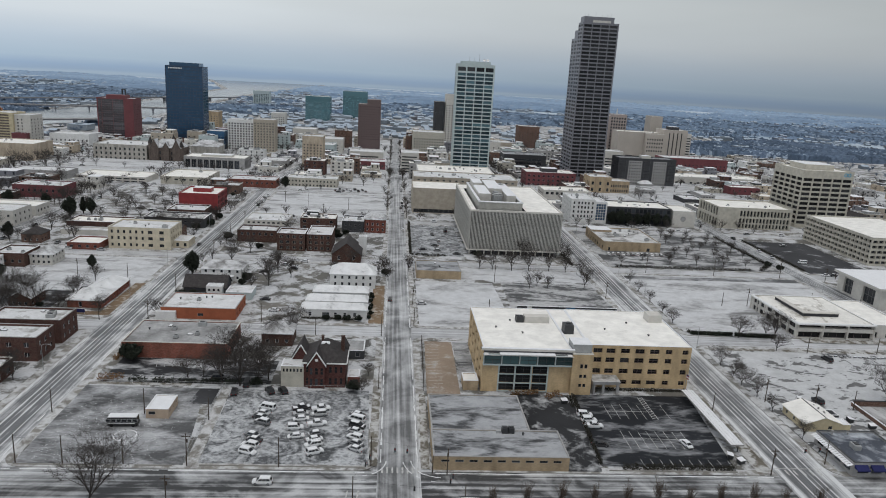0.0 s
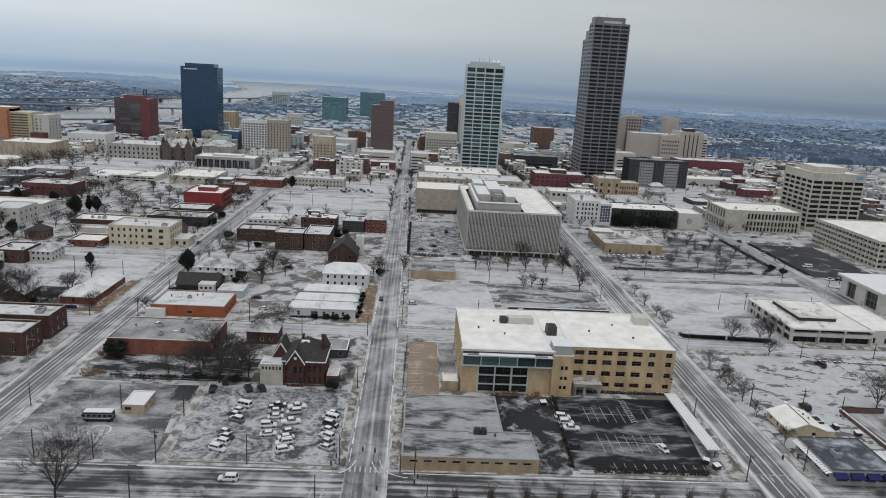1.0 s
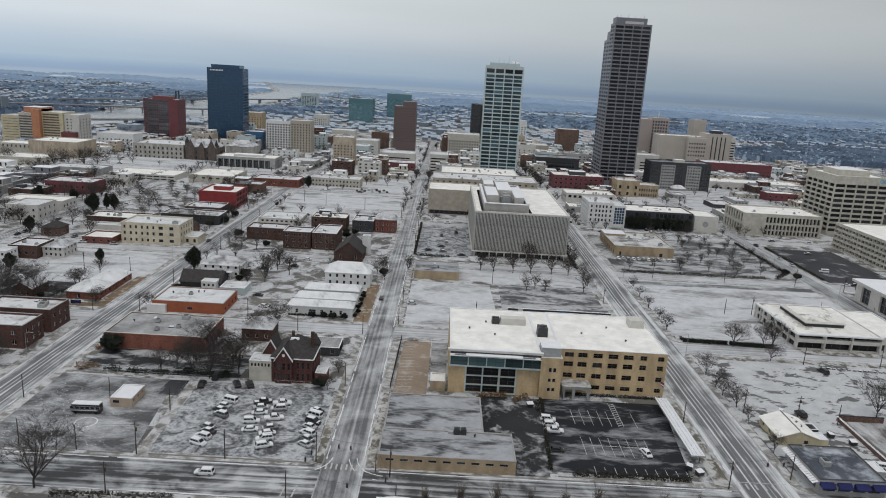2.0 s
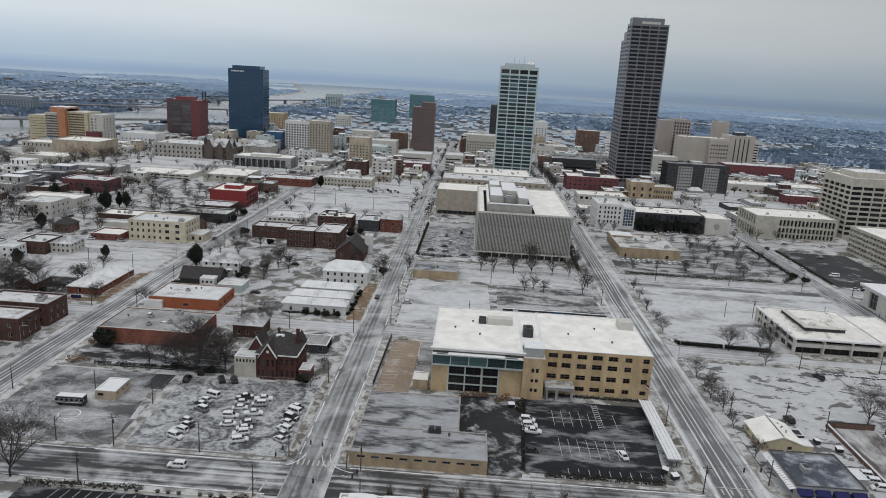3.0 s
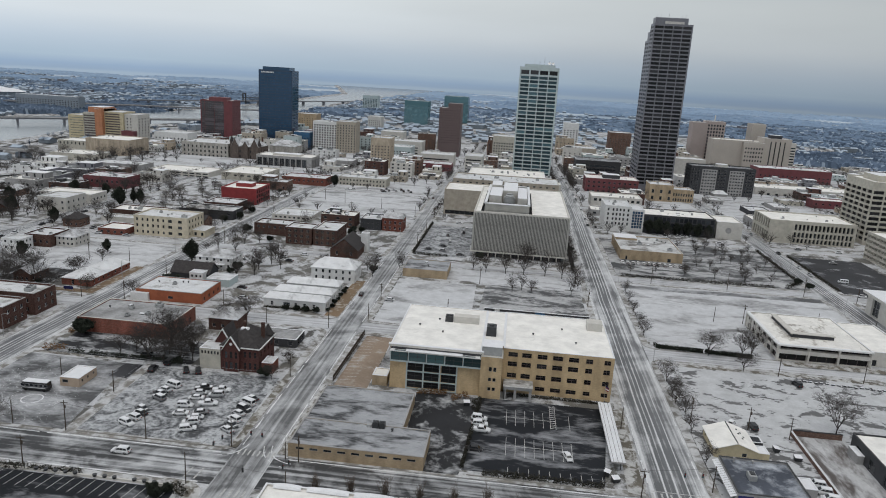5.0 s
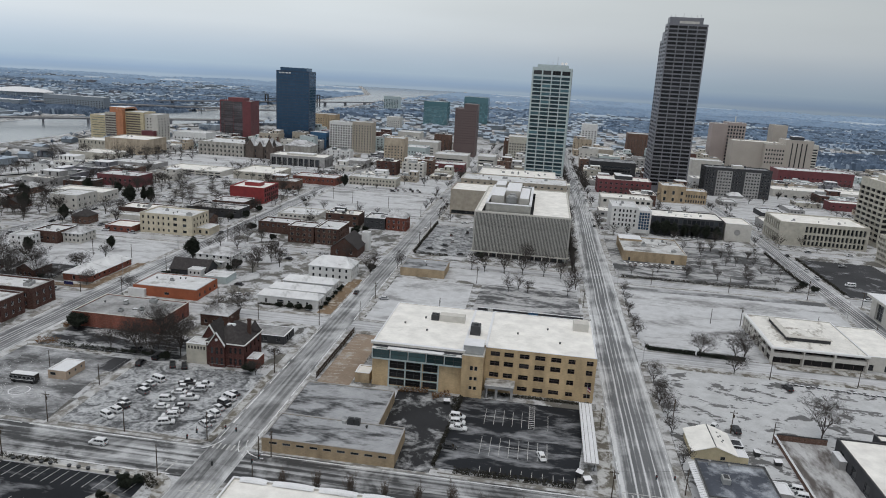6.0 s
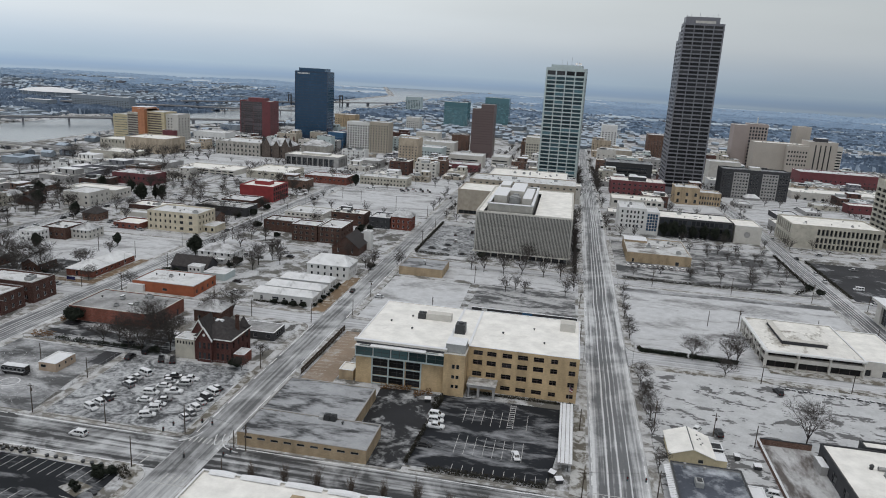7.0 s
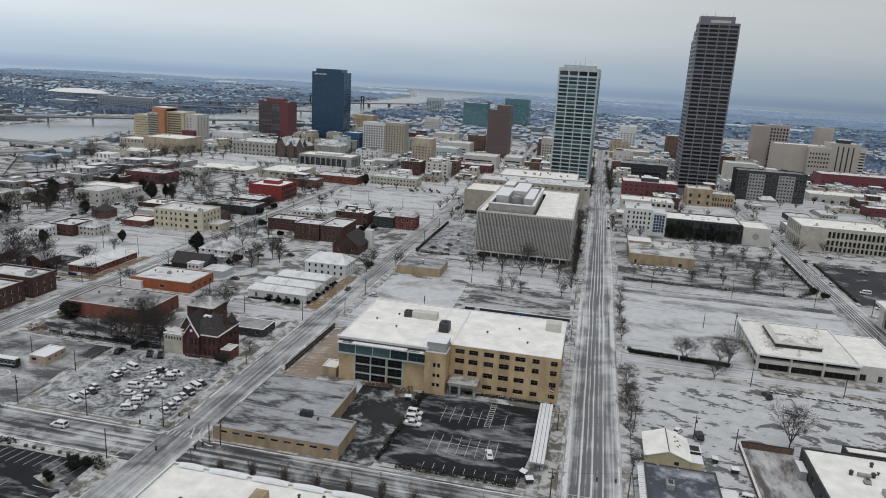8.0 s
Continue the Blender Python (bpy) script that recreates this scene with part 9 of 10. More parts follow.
# ---- further named blocks ----
st = building("striped_stone_tower", "tan tower with dark vertical window strips", 429, 468, 1095, 1130, 33.5 - land(429, 1130), M_STONE_HAZE, S=wins(cols=[(9 + i * 6.6, 10.9 + i * 6.6) for i in range(4)], rows=[(2, 33.0 - land(429, 1130) - 4)], d=0.8, rails=9), W=wins(2, 3, 6, 9, 4, 3.6, 1.5), category="tower")
block_part("roof_plant", st, -8, 8, -9, 6, 33.2 - land(429, 1130), 38 - land(429, 1130), M_CONC_DARK, "dark rooftop plant")
building("balcony_stack", "narrow white tower end with stacked balconies", 468.2, 477, 1100, 1128, 28 - land(429, 1130), M_OFFWHITE, S=wins(cols=[(0.5, 8.3)], rows=storeys(9, 3, 4.1, 2.0), d=1.2), category="tower")
building("tan_rear_tower", "taller pale windowless tower with a plain top", 426, 446.5, 1152, 1178, 51 - land(430, 1178), M_STONE_HAZE, W=wins(2, 2, 4, 10, 4, 4, 1.6), cap=M_OFFWHITE, category="tower")
building("tan_long_hall", "long tan stone hall with a blank front", 357, 428.8, 1100, 1132, 27.5 - land(352, 1132), M_STONE_HAZE, roof=M_ROOF_WHITE, cap=M_OFFWHITE, units=4)
building("tan_window_wing", "tan wing with rows of small windows", 400, 428.8, 1090, 1099.8, 26 - land(400, 1100), M_STONE_HAZE, S=wins(7, 2.1, 1.6, 4, 14, 6.0, 2.8), roof=M_ROOF_WHITE)
bt = building("brick_hospital_tower", "pinkish tan brick tower with a square top", 357, 385, 1150, 1178, 51 - land(357, 1178), M_STONE_PINK, S=wins(6, 2.6, 1.8, 12, 4, 5.0, 3.2), W=wins(6, 2.6, 1.6, 12, 4, 5.0, 3.2), category="tower")
block_part("roof_mast", bt, -0.6, 0.6, -2, -0.8, 50.5 - land(357, 1178), 60 - land(357, 1178), M_OFFWHITE, "white rooftop mast")
building("pale_side_block", "plain pale tan block beside a brick tower", 335.5, 356.5, 1148, 1176, 48.5 - land(336, 1176), M_STONE_PINK, roof=M_ROOF_WHITE)
building("white_square_tower", "white square tower block with snowy top", 144.1, 171.1, 1287.2, 1314.1, 42.2, M_WHITE, S=wins(5, 2.4, 1.6, 8, 3, 3.7, 1.8), category="tower")
bh = building("brick_hotel", "brown brick hotel with a pyramid roof", 216.6, 252, 1206, 1239.7, 36.6, M_BRICK_BROWN, S=wins(8, 1.4, 1.6, 7, 3, 3.6, 1.8), W=wins(7, 1.4, 1.6, 7, 3, 3.6, 1.8), category="hotel")
block_part("roof_house", bh, -8, 8, -8, 8, 28.5, 34, M_OFFWHITE)
building("open_deck", "pale parking deck with open bands", 138, 182.4, 1069.2, 1106.2, 19.2, M_BEIGE, S=wins(cols=[(1, 38)], rows=storeys(3, 2.6, 3.6, 1.7), d=1.2, bars=6), W=wins(cols=[(1, 31)], rows=storeys(3, 2.6, 3.6, 1.7), d=1.2, bars=5))
building("cream_deck_tower", "cream block with open white floors", 252.4, 287.1, 855.7, 880, 30.6, M_OFFWHITE, S=wins(cols=[(12, 30)], rows=storeys(6, 2.2, 3.6, 1.6), d=1.2, bars=3))
building("red_long_block", "long maroon block with snow on its roof", 388.7, 483, 978.2, 1015.2, 17.5, M_MAROON, S=wins(16, 1.8, 3, 2, 2, 4.6, 2), units=8)
building("red_shed", "maroon shed with a snowy roof", 344.7, 375.1, 682, 698.5, 8.3, M_MAROON, roof=M_ROOF_WHITE, S=wins(5, 1.8, 2, 1, 4, 1, 1.4))
building("yellow_shed", "small yellow shed with snowy roof", 431.1, 453, 834.4, 847.6, 7.5, M_YELLOW, units=1)
building("long_white_store", "long low white store with a broad snowy roof", 325.6, 432.2, 787, 819.3, 9.1, M_OFFWHITE, roof=M_ROOF_WHITE, S=wins(12, 3, 4, 1, 1, 1, 2.4), units=6)
building("grey_blank_block", "grey blank block with snowy roof", -137.7, -110.7, 741.7, 769.2, 9.5, M_CONC, roof=M_ROOF_SNOW, E=wins(5, 1.6, 2, 1, 4, 1, 1.6), units=3)
building("maroon_small_block", "maroon block beside a blue one", -248, -233.4, 1010.7, 1033.2, 24.2, M_MAROON, S=wins(3, 1.8, 2, 4, 2, 3.8, 1.8))
building("tan_old_block", "tan brick old block with snowy roof", -349.2, -309.8, 1282.7, 1311.9, 29.8, M_TAN, S=wins(8, 1.6, 2, 6, 2, 3.6, 1.8))
building("far_glass_tower", "pale grey glass tower far off", -400.9, -355.9, 2067, 2100.7, 42.2, M_PALE_CLAD, S=wins(9, 3.0, 1.5, 9, 3, 3.5, 2.2), glass=M_GLASS_PALE, category="tower")
building("white_row_house", "white row with snowy roof by the river", -431.5, -383.5, 919.6, 948.6, 16.6, M_WHITE, S=wins(9, 1.8, 2, 2, 3, 4.4, 2.2))
building("white_deck_mid", "pale parking deck with open bands", -160.4, -123.3, 1145.6, 1179.3, 18.6, M_OFFWHITE, S=wins(cols=[(1, 32)], rows=storeys(3, 2.6, 3.6, 1.7), d=1.2, bars=6))
building("pale_offices", "pale office block with square windows", -235.7, -208.7, 1388.3, 1415.3, 25.9, M_OFFWHITE, S=wins(6, 1.8, 2, 5, 2, 3.6, 1.8))
building("white_long_offices", "long white offices with ribbon windows", -114.3, -69.3, 988, 1021.7, 19.7, M_OFFWHITE, S=wins(cols=[(1, 39)], rows=storeys(3, 2.6, 3.8, 1.6), d=0.8, bars=9), units=4)
building("grey_roof_offices", "grey-green offices with snowy roof", -108.9, -75.4, 926.9, 960.4, 16.8, M_PALE_CLAD, S=wins(8, 2, 2, 3, 2, 3.6, 1.8), units=6)
house("dark_gabled_hall", "dark gabled hall with a snowy edge", 358, 379, 506, 530, 5, 6, M_BRICK_DARK, M_SLATE, "y", 0.0)
building("two_storey_house", "white two-storey house with snowy flat roof", -189, -178.5, 318, 327, 6.2, M_WHITE, E=wins(3, 1.2, 1.4, 2, 1, 2.9, 1.3), S=wins(3, 1.2, 1.4, 2, 1, 2.9, 1.3))
building("dark_flat_house", "dark flat-roofed building with white roof", -184.5, -170.5, 329, 345, 6.6, M_BRICK_DARK, S=wins(4, 1.3, 1.4, 1, 2, 1, 1.5), units=3)
house("old_white_house", "old pale house with snowy hipped roof", -170, -159.6, 333, 346, 5.4, 2.6, M_OFFWHITE, M_SHINGLE, "x", 0.7, S=wins(4, 1.1, 1.2, 2, 0.9, 2.7, 1.4), E=wins(4, 1.1, 1.2, 2, 0.9, 2.7, 1.4))
building("red_garage", "low dark red garage with a white roof", -167, -150.5, 365, 380, 3.6, M_BRICK_RED, S=wins(4, 1.6, 1.5, 1, 0.9, 1, 1.4), roof=M_ROOF_WHITE)
building("pale_long_shed", "pale long low shed with snowy roof", -184, -152, 396, 404, 3.0, M_OFFWHITE)
building("red_ended_store", "flat white-roofed store with a red end wall", -186, -152, 408, 424, 5.2, M_BRICK_DARK, roof=M_ROOF_WHITE, units=4)
building("white_stucco_block", "white stucco block with a snowy flat roof", -236, -216.8, 411, 432, 9.0, M_OFFWHITE, E=wins(4, 1.4, 2, 2, 1.2, 3.8, 1.6), S=wins(3, 1.4, 2, 2, 1.2, 3.8, 1.6))
building("long_cream_flats", "long cream flats with dark windows", -300, -262, 378, 392, 8.6, M_CREAM, S=wins(10, 1.3, 1.5, 2, 1.2, 3.6, 1.6), E=wins(4, 1.3, 1.5, 2, 1.2, 3.6, 1.6))
building("curved_store", "pale store with a rounded snowy roof", -206 - 50, -218, 440, 458, 6.2, M_OFFWHITE, roof=M_ROOF_WHITE, E=wins(4, 1.6, 2, 1, 2, 1, 1.6))
OCC += [(-91, -3, 160, 206), (-92, -36, 206, 228), (12, 104, 160, 356), (124, 222, 160, 357), (124, 224, 368, 458), (238, 290, 340, 460), (-204, -110, 297, 356), (-91, -3, 470, 594), (12, 44, 376, 498), (-60, -40, 266, 356), (-12, -1, 264, 356),
        (-205, -150, 425, 560), (104, 122, 0, 1300), (-8, 14, 0, 1300), (-470, -400, 480, 700), (232, 300, 470, 482), (-3, 100, 20, 143), (205, 300, 140, 200), (-330, -125, 612, 664), (-205, -150, 560, 576)]
for x0, x1, y0, y1, h, w in ((262, 281, 601, 626, 4.4, M_CONC_DARK), (296, 309, 640, 668, 4.0, M_CONC), (312, 336, 588, 604, 4.6, M_OFFWHITE), (241, 256, 655, 672, 4.2, M_CONC), (318, 340, 690, 708, 5.0, M_CREAM)):
    building("low_shed", "low flat shed with a snowy roof among open lots", x0, x1, y0, y1, h, w, S=wins(4, 1.4, 1.5, 1, 1.2, 1, 1.3), roof=M_ROOF_SNOW, units=2, singly=4, group="sheds among the open lots")
OCC += [(234, 345, 578, 735)]
OCC += [(-335, -142, 612, 768), (-215, -140, 850, 956), (-104, -66, 735, 776), (-340, -225, 815, 900), (-475, -355, 640, 688), (300, 352, 470, 504), (222, 238, 486, 530)]
OCC += [(238, 300, 380, 470), (180, 228, 517, 634), (232, 292, 640, 700)]

# ---- the rest of the town, plot by plot ----
fill = random.Random(11)
WALLS = [M_BRICK_DARK, M_BRICK_DARK, M_BRICK_BROWN, M_BEIGE, M_OFFWHITE, M_BRICK_BROWN, M_CONC, M_CONC, M_BRICK_OLD, M_CREAM, M_GRANITE, M_CONC_DARK, M_SAND]
WORD = {M_BRICK_RED: "red brick", M_BRICK_OLD: "old red brick", M_BRICK_DARK: "dark brick", M_BRICK_BROWN: "brown brick", M_BEIGE: "beige concrete", M_OFFWHITE: "off-white", M_WHITE: "white", M_CONC: "grey concrete", M_CREAM: "cream stucco", M_SAND: "sand-coloured", M_CONC_DARK: "dark grey", M_MAROON: "maroon", M_PALE_CLAD: "pale grey", M_GRANITE: "dark granite"}
made = 0
for bx0, bx1, by0, by1 in sorted(BLOCKS, key=lambda q: q[2]):
    cx, cy = (bx0 + bx1) / 2, (by0 + by1) / 2
    ang = math.degrees(math.atan2(cx - 50, cy - 3))
    if ang < -46 or ang > 36 or cy < 155:
        continue
    west = cx < -108 and cy < 466
    downtown = cy > 600 and -320 < cx < 300
    nx = 4 if west else 3
    ny = 4 if west else (3 if downtown else 3)
    for i in range(nx):
        for j in range(ny):
            if made > 330:
                break
            px0, px1 = bx0 + 4 + (bx1 - bx0 - 8) * i / nx, bx0 + 4 + (bx1 - bx0 - 8) * (i + 1) / nx
            py0, py1 = by0 + 4 + (by1 - by0 - 8) * j / ny, by0 + 4 + (by1 - by0 - 8) * (j + 1) / ny
            if fill.random() < (0.22 if west else 0.16 if downtown else 0.24):
                continue
            if west and fill.random() < 0.75:
                w, d = fill.uniform(8, 12), fill.uniform(9, 14)
                x0, y0 = px0 + fill.uniform(0, max(0.5, px1 - px0 - w)), py0 + fill.uniform(1, max(1.5, py1 - py0 - d))
                if free(x0, x0 + w, y0, y0 + d, 2.0):
                    wall = fill.choice((M_WHITE, M_OFFWHITE, M_BRICK_DARK, M_CREAM, M_CONC, M_BRICK_BROWN))
                    house("house", f"small {WORD.get(wall, 'pale clad')} house with a snowy pitched roof", x0, x0 + w, y0, y0 + d, fill.uniform(3, 5.4), fill.uniform(2, 3.2), wall, M_SHINGLE if fill.random() < 0.6 else M_SLATE,
                          fill.choice("xy"), fill.choice((0, 0.7)), E=wins(3, 1.1, 1.4, 1, 1, 1, 1.4), S=wins(3, 1.1, 1.4, 1, 1, 1, 1.4), group="small houses of the west blocks")
                    made += 1
                continue
            w, d = (px1 - px0) * fill.uniform(0.6, 0.97), (py1 - py0) * fill.uniform(0.5, 0.9)
            x0, y0 = px0 + (px1 - px0 - w) * fill.random(), py0 + (py1 - py0 - d) * fill.random()
            if not free(x0, x0 + w, y0, y0 + d, 1.5):
                continue
            h = fill.uniform(9, 17) if downtown and fill.random() < 0.5 else fill.uniform(4.2, 8.5)
            if downtown and cy > 880 and fill.random() < 0.2:
                h = fill.uniform(16, 26)
            # the paler wall mix beyond 560 m stands in for distance haze
            wall = fill.choice(WALLS if cy < 560 else [M_BRICK_BROWN, M_BRICK_OLD, M_OFFWHITE, M_OFFWHITE, M_CONC, M_CONC, M_CREAM, M_BEIGE, M_SAND, M_PALE_CLAD, M_WHITE, M_GRANITE])
            f = max(1, int(h / 3.6))
            n = max(3, int(w / (5.5 if f > 1 else 6.5)))
            far = cy > 700
            side = wins(max(2, int(d / 7)), 1.7, 2, min(f, 4), 1.4, 3.5, 1.7)
            blk = building("low_rise_block", f"{WORD[wall]} {'low' if h < 9 else 'mid-rise'} block with a snow-covered flat roof", x0, x0 + w, y0, y0 + d, h, wall,
                     S=wins(n, fill.uniform(1.4, 2.6), 1.6, min(f, 5), 1.4, 3.5, 1.7), W=side if cx > 113 and not far else None, E=side if cx < -90 and not far else None,
                     roof=fill.choice((M_ROOF_SNOW, M_ROOF_SNOW, M_ROOF_WHITE, M_ROOF_WORN, M_ROOF_WORN, M_ROOF_GREY) if cy < 600 else (M_ROOF_SNOW, M_ROOF_WHITE, M_ROOF_WHITE, M_ROOF_METAL)), group="low blocks of the town", singly=0)
            roof_plant(blk, w, d, h - 0.7, fill, fill.randint(3, 7))
            if fill.random() < 0.45:
                wing_w, wing_d, wing_h = w * fill.uniform(0.3, 0.6), d * fill.uniform(0.4, 0.8), h + fill.uniform(2.5, 4.5)
                wx, wy = fill.choice((-1, 1)) * (w - wing_w) * 0.45, (d - wing_d) * 0.4
                g = Geo()
                for foot, ww, hh in facade(g, (wx - wing_w / 2, wy - wing_d / 2, 0), (1, 0, 0), (0, -1, 0), wing_w, wing_h, even(max(2, int(wing_w / 4)), 1.5, wing_w, 1.0), [(h + 0.6, wing_h - 0.6)], 0.25, h - 0.8):
                    pass
                for xx, y0w, y1w in ((wx - wing_w / 2, wy + wing_d / 2, wy - wing_d / 2), (wx + wing_w / 2, wy - wing_d / 2, wy + wing_d / 2)):
                    g.poly([(xx, y0w, h - 0.8), (xx, y1w, h - 0.8), (xx, y1w, wing_h), (xx, y0w, wing_h)])
                g.box(wx - wing_w / 2 + 0.3, wx + wing_w / 2 - 0.3, wy - wing_d / 2 + 0.25, wy + wing_d / 2 - 0.3, h - 0.8, wing_h - 0.05, 1)
                g.poly([(wx + wing_w / 2, wy + wing_d / 2, h - 0.8), (wx - wing_w / 2, wy + wing_d / 2, h - 0.8), (wx - wing_w / 2, wy + wing_d / 2, wing_h), (wx + wing_w / 2, wy + wing_d / 2, wing_h)])
                g.box(wx - wing_w / 2 - 0.1, wx + wing_w / 2 + 0.1, wy - wing_d / 2 - 0.1, wy + wing_d / 2 + 0.1, wing_h, wing_h + 0.18, 2, 0.06)
                part("raised_wing", g, [wall, M_GLASS, M_SNOW], blk)
            made += 1

# bare trees among the plots, singly near by and joined further off
for bx0, bx1, by0, by1 in BLOCKS:
    cx, cy = (bx0 + bx1) / 2, (by0 + by1) / 2
    ang = math.degrees(math.atan2(cx - 50, cy - 3))
    if ang < -46 or ang > 36 or cy < 155 or cy > 560 or cx > 113 or cx > -108 and cy < 260:
        continue
    for _ in range(40 if cx < -108 else 16):
        x, y = fill.uniform(bx0 + 2, bx1 - 2), fill.uniform(by0 + 2, by1 - 2)
        if free(x - 1.5, x + 1.5, y - 1.5, y + 1.5, 0.6):
            if fill.random() < 0.14:
                tree("bush", x, y, fill.uniform(0.4, 0.8), fill.uniform(0, 360))
            else:
                tree("bare", x, y, fill.uniform(0.65, 1.15), fill.uniform(0, 360), None, "yard trees")
light_tree = [bare_tree_meshes(s, 10.0, 0.8, 2, 2.1) for s in (21, 22, 23)]
light_tree = [[[tuple(me.vertices[i].co) for i in p.vertices] for me in pair for p in me.polygons] for pair in light_tree]
g = Geo()
for bx0, bx1, by0, by1 in BLOCKS:
    cx, cy = (bx0 + bx1) / 2, (by0 + by1) / 2
    ang = math.degrees(math.atan2(cx - 50, cy - 3))
    if ang < -46 or ang > 36 or cy < 155 or (cy < 560 and -215 < cx < 113):
        continue
    for _ in range(34 if cx < -215 and cy < 620 else 12):
        x, y = fill.uniform(bx0 + 1, bx1 - 1), fill.uniform(by0 + 1, by1 - 1)
        if free(x - 1.5, x + 1.5, y - 1.5, y + 1.5, 0.4):
            s, a = fill.uniform(0.7, 1.2), fill.uniform(0, 6.28)
            ca, sa = math.cos(a) * s, math.sin(a) * s
            for f in fill.choice(light_tree):
                g.poly([(x + ca * p[0] - sa * p[1], y + sa * p[0] + ca * p[1], p[2] * s + 0.15 + land(x, y)) for p in f])
for bx0, bx1, by0, by1 in BLOCKS:
    cx, cy = (bx0 + bx1) / 2, (by0 + by1) / 2
    if not -46 < math.degrees(math.atan2(cx - 50, cy - 3)) < 36 or cy < 470 or cy > 1150:
        continue
    spots = [(bx0 + 1.4, by0 + t) for t in range(8, 92, 12)] + [(bx1 - 1.4, by0 + t) for t in range(8, 92, 12)] + [(bx0 + t, by0 + 1.4) for t in range(10, 92, 13)]
    for x, y in spots:
        if fill.random() < 0.55:
            s, a = fill.uniform(0.55, 0.95), fill.uniform(0, 6.28)
            ca, sa = math.cos(a) * s, math.sin(a) * s
            for f in fill.choice(light_tree):
                g.poly([(x + ca * p[0] - sa * p[1], y + sa * p[0] + ca * p[1], p[2] * s + 0.15 + land(x, y)) for p in f])
for bx0, bx1, by0, by1 in BLOCKS:
    cx, cy = (bx0 + bx1) / 2, (by0 + by1) / 2
    if cx < -108 and 240 < cy < 640:
        for _ in range(30):
            x, y = fill.uniform(bx0 + 1, bx1 - 1), fill.uniform(by0 + 1, by1 - 1)
            if free(x - 1, x + 1, y - 1, y + 1, 0.3):
                s, a = fill.uniform(0.7, 1.25), fill.uniform(0, 6.28)
                ca, sa = math.cos(a) * s, math.sin(a) * s
                for f in fill.choice(light_tree):
                    g.poly([(x + ca * p[0] - sa * p[1], y + sa * p[0] + ca * p[1], p[2] * s + 0.15 + land(x, y)) for p in f])
tagged(new("town_trees", g.mesh("town_trees", M_TWIG)), "bare winter trees scattered among the further blocks", "trees", kind="stuff")

# parked cars of the further blocks: kerbside rows and small lots
g = Geo()
for bx0, bx1, by0, by1 in BLOCKS:
    cx, cy = (bx0 + bx1) / 2, (by0 + by1) / 2
    if not -46 < math.degrees(math.atan2(cx - 50, cy - 3)) < 36 or cy < 300 or cy > 1150 or (cy < 470 and -108 < cx < 240):
        continue
    spots = [(bx0 - 1.3, by0 + fill.uniform(6, 90), 1) for _ in range(3)] + [(bx0 + fill.uniform(6, 90), by0 - 1.3, 0) for _ in range(3)]
    for _ in range(2):
        lx, ly = fill.uniform(bx0 + 8, bx1 - 30), fill.uniform(by0 + 6, by1 - 8)
        spots += [(lx + i * 2.9, ly, 1) for i in range(8) if fill.random() < 0.7 and free(lx + i * 2.9 - 1, lx + i * 2.9 + 1, ly - 2.5, ly + 2.5, 0.3)]
    for x, y, up in spots:
        k, z = fill.choice((0, 0, 1, 1, 2, 3)), land(x, y) + 0.15
        for a, b, z0, z1, kk, ins in ((2.25, 0.9, 0.3, 0.85, k, 0.08), (1.2, 0.8, 0.85, 1.4, 4, 0.3), (0.85, 0.5, 1.4, 1.46, 0 if fill.random() < 0.6 else k, 0.05)):
            p, q = (b, a) if up else (a, b)
            g.box(x - p, x + p, y - q, y + q, z + z0, z + z1, kk, ins)
        for sx in (-1.4, 1.4):
            p, q = (0.92, 0.3) if up else (0.3, 0.92)
            ox, oy = (0, sx) if up else (sx, 0)
            g.box(x + ox - p, x + ox + p, y + oy - q, y + oy + q, z, z + 0.35, 5)
tagged(new("parked_cars", g.mesh("parked_cars", [PAINT["white"], PAINT["black"], PAINT["grey"], PAINT["silver"], M_CAR_GLASS, M_TYRE])), "small parked cars along the further streets and lots", "cars", kind="stuff")

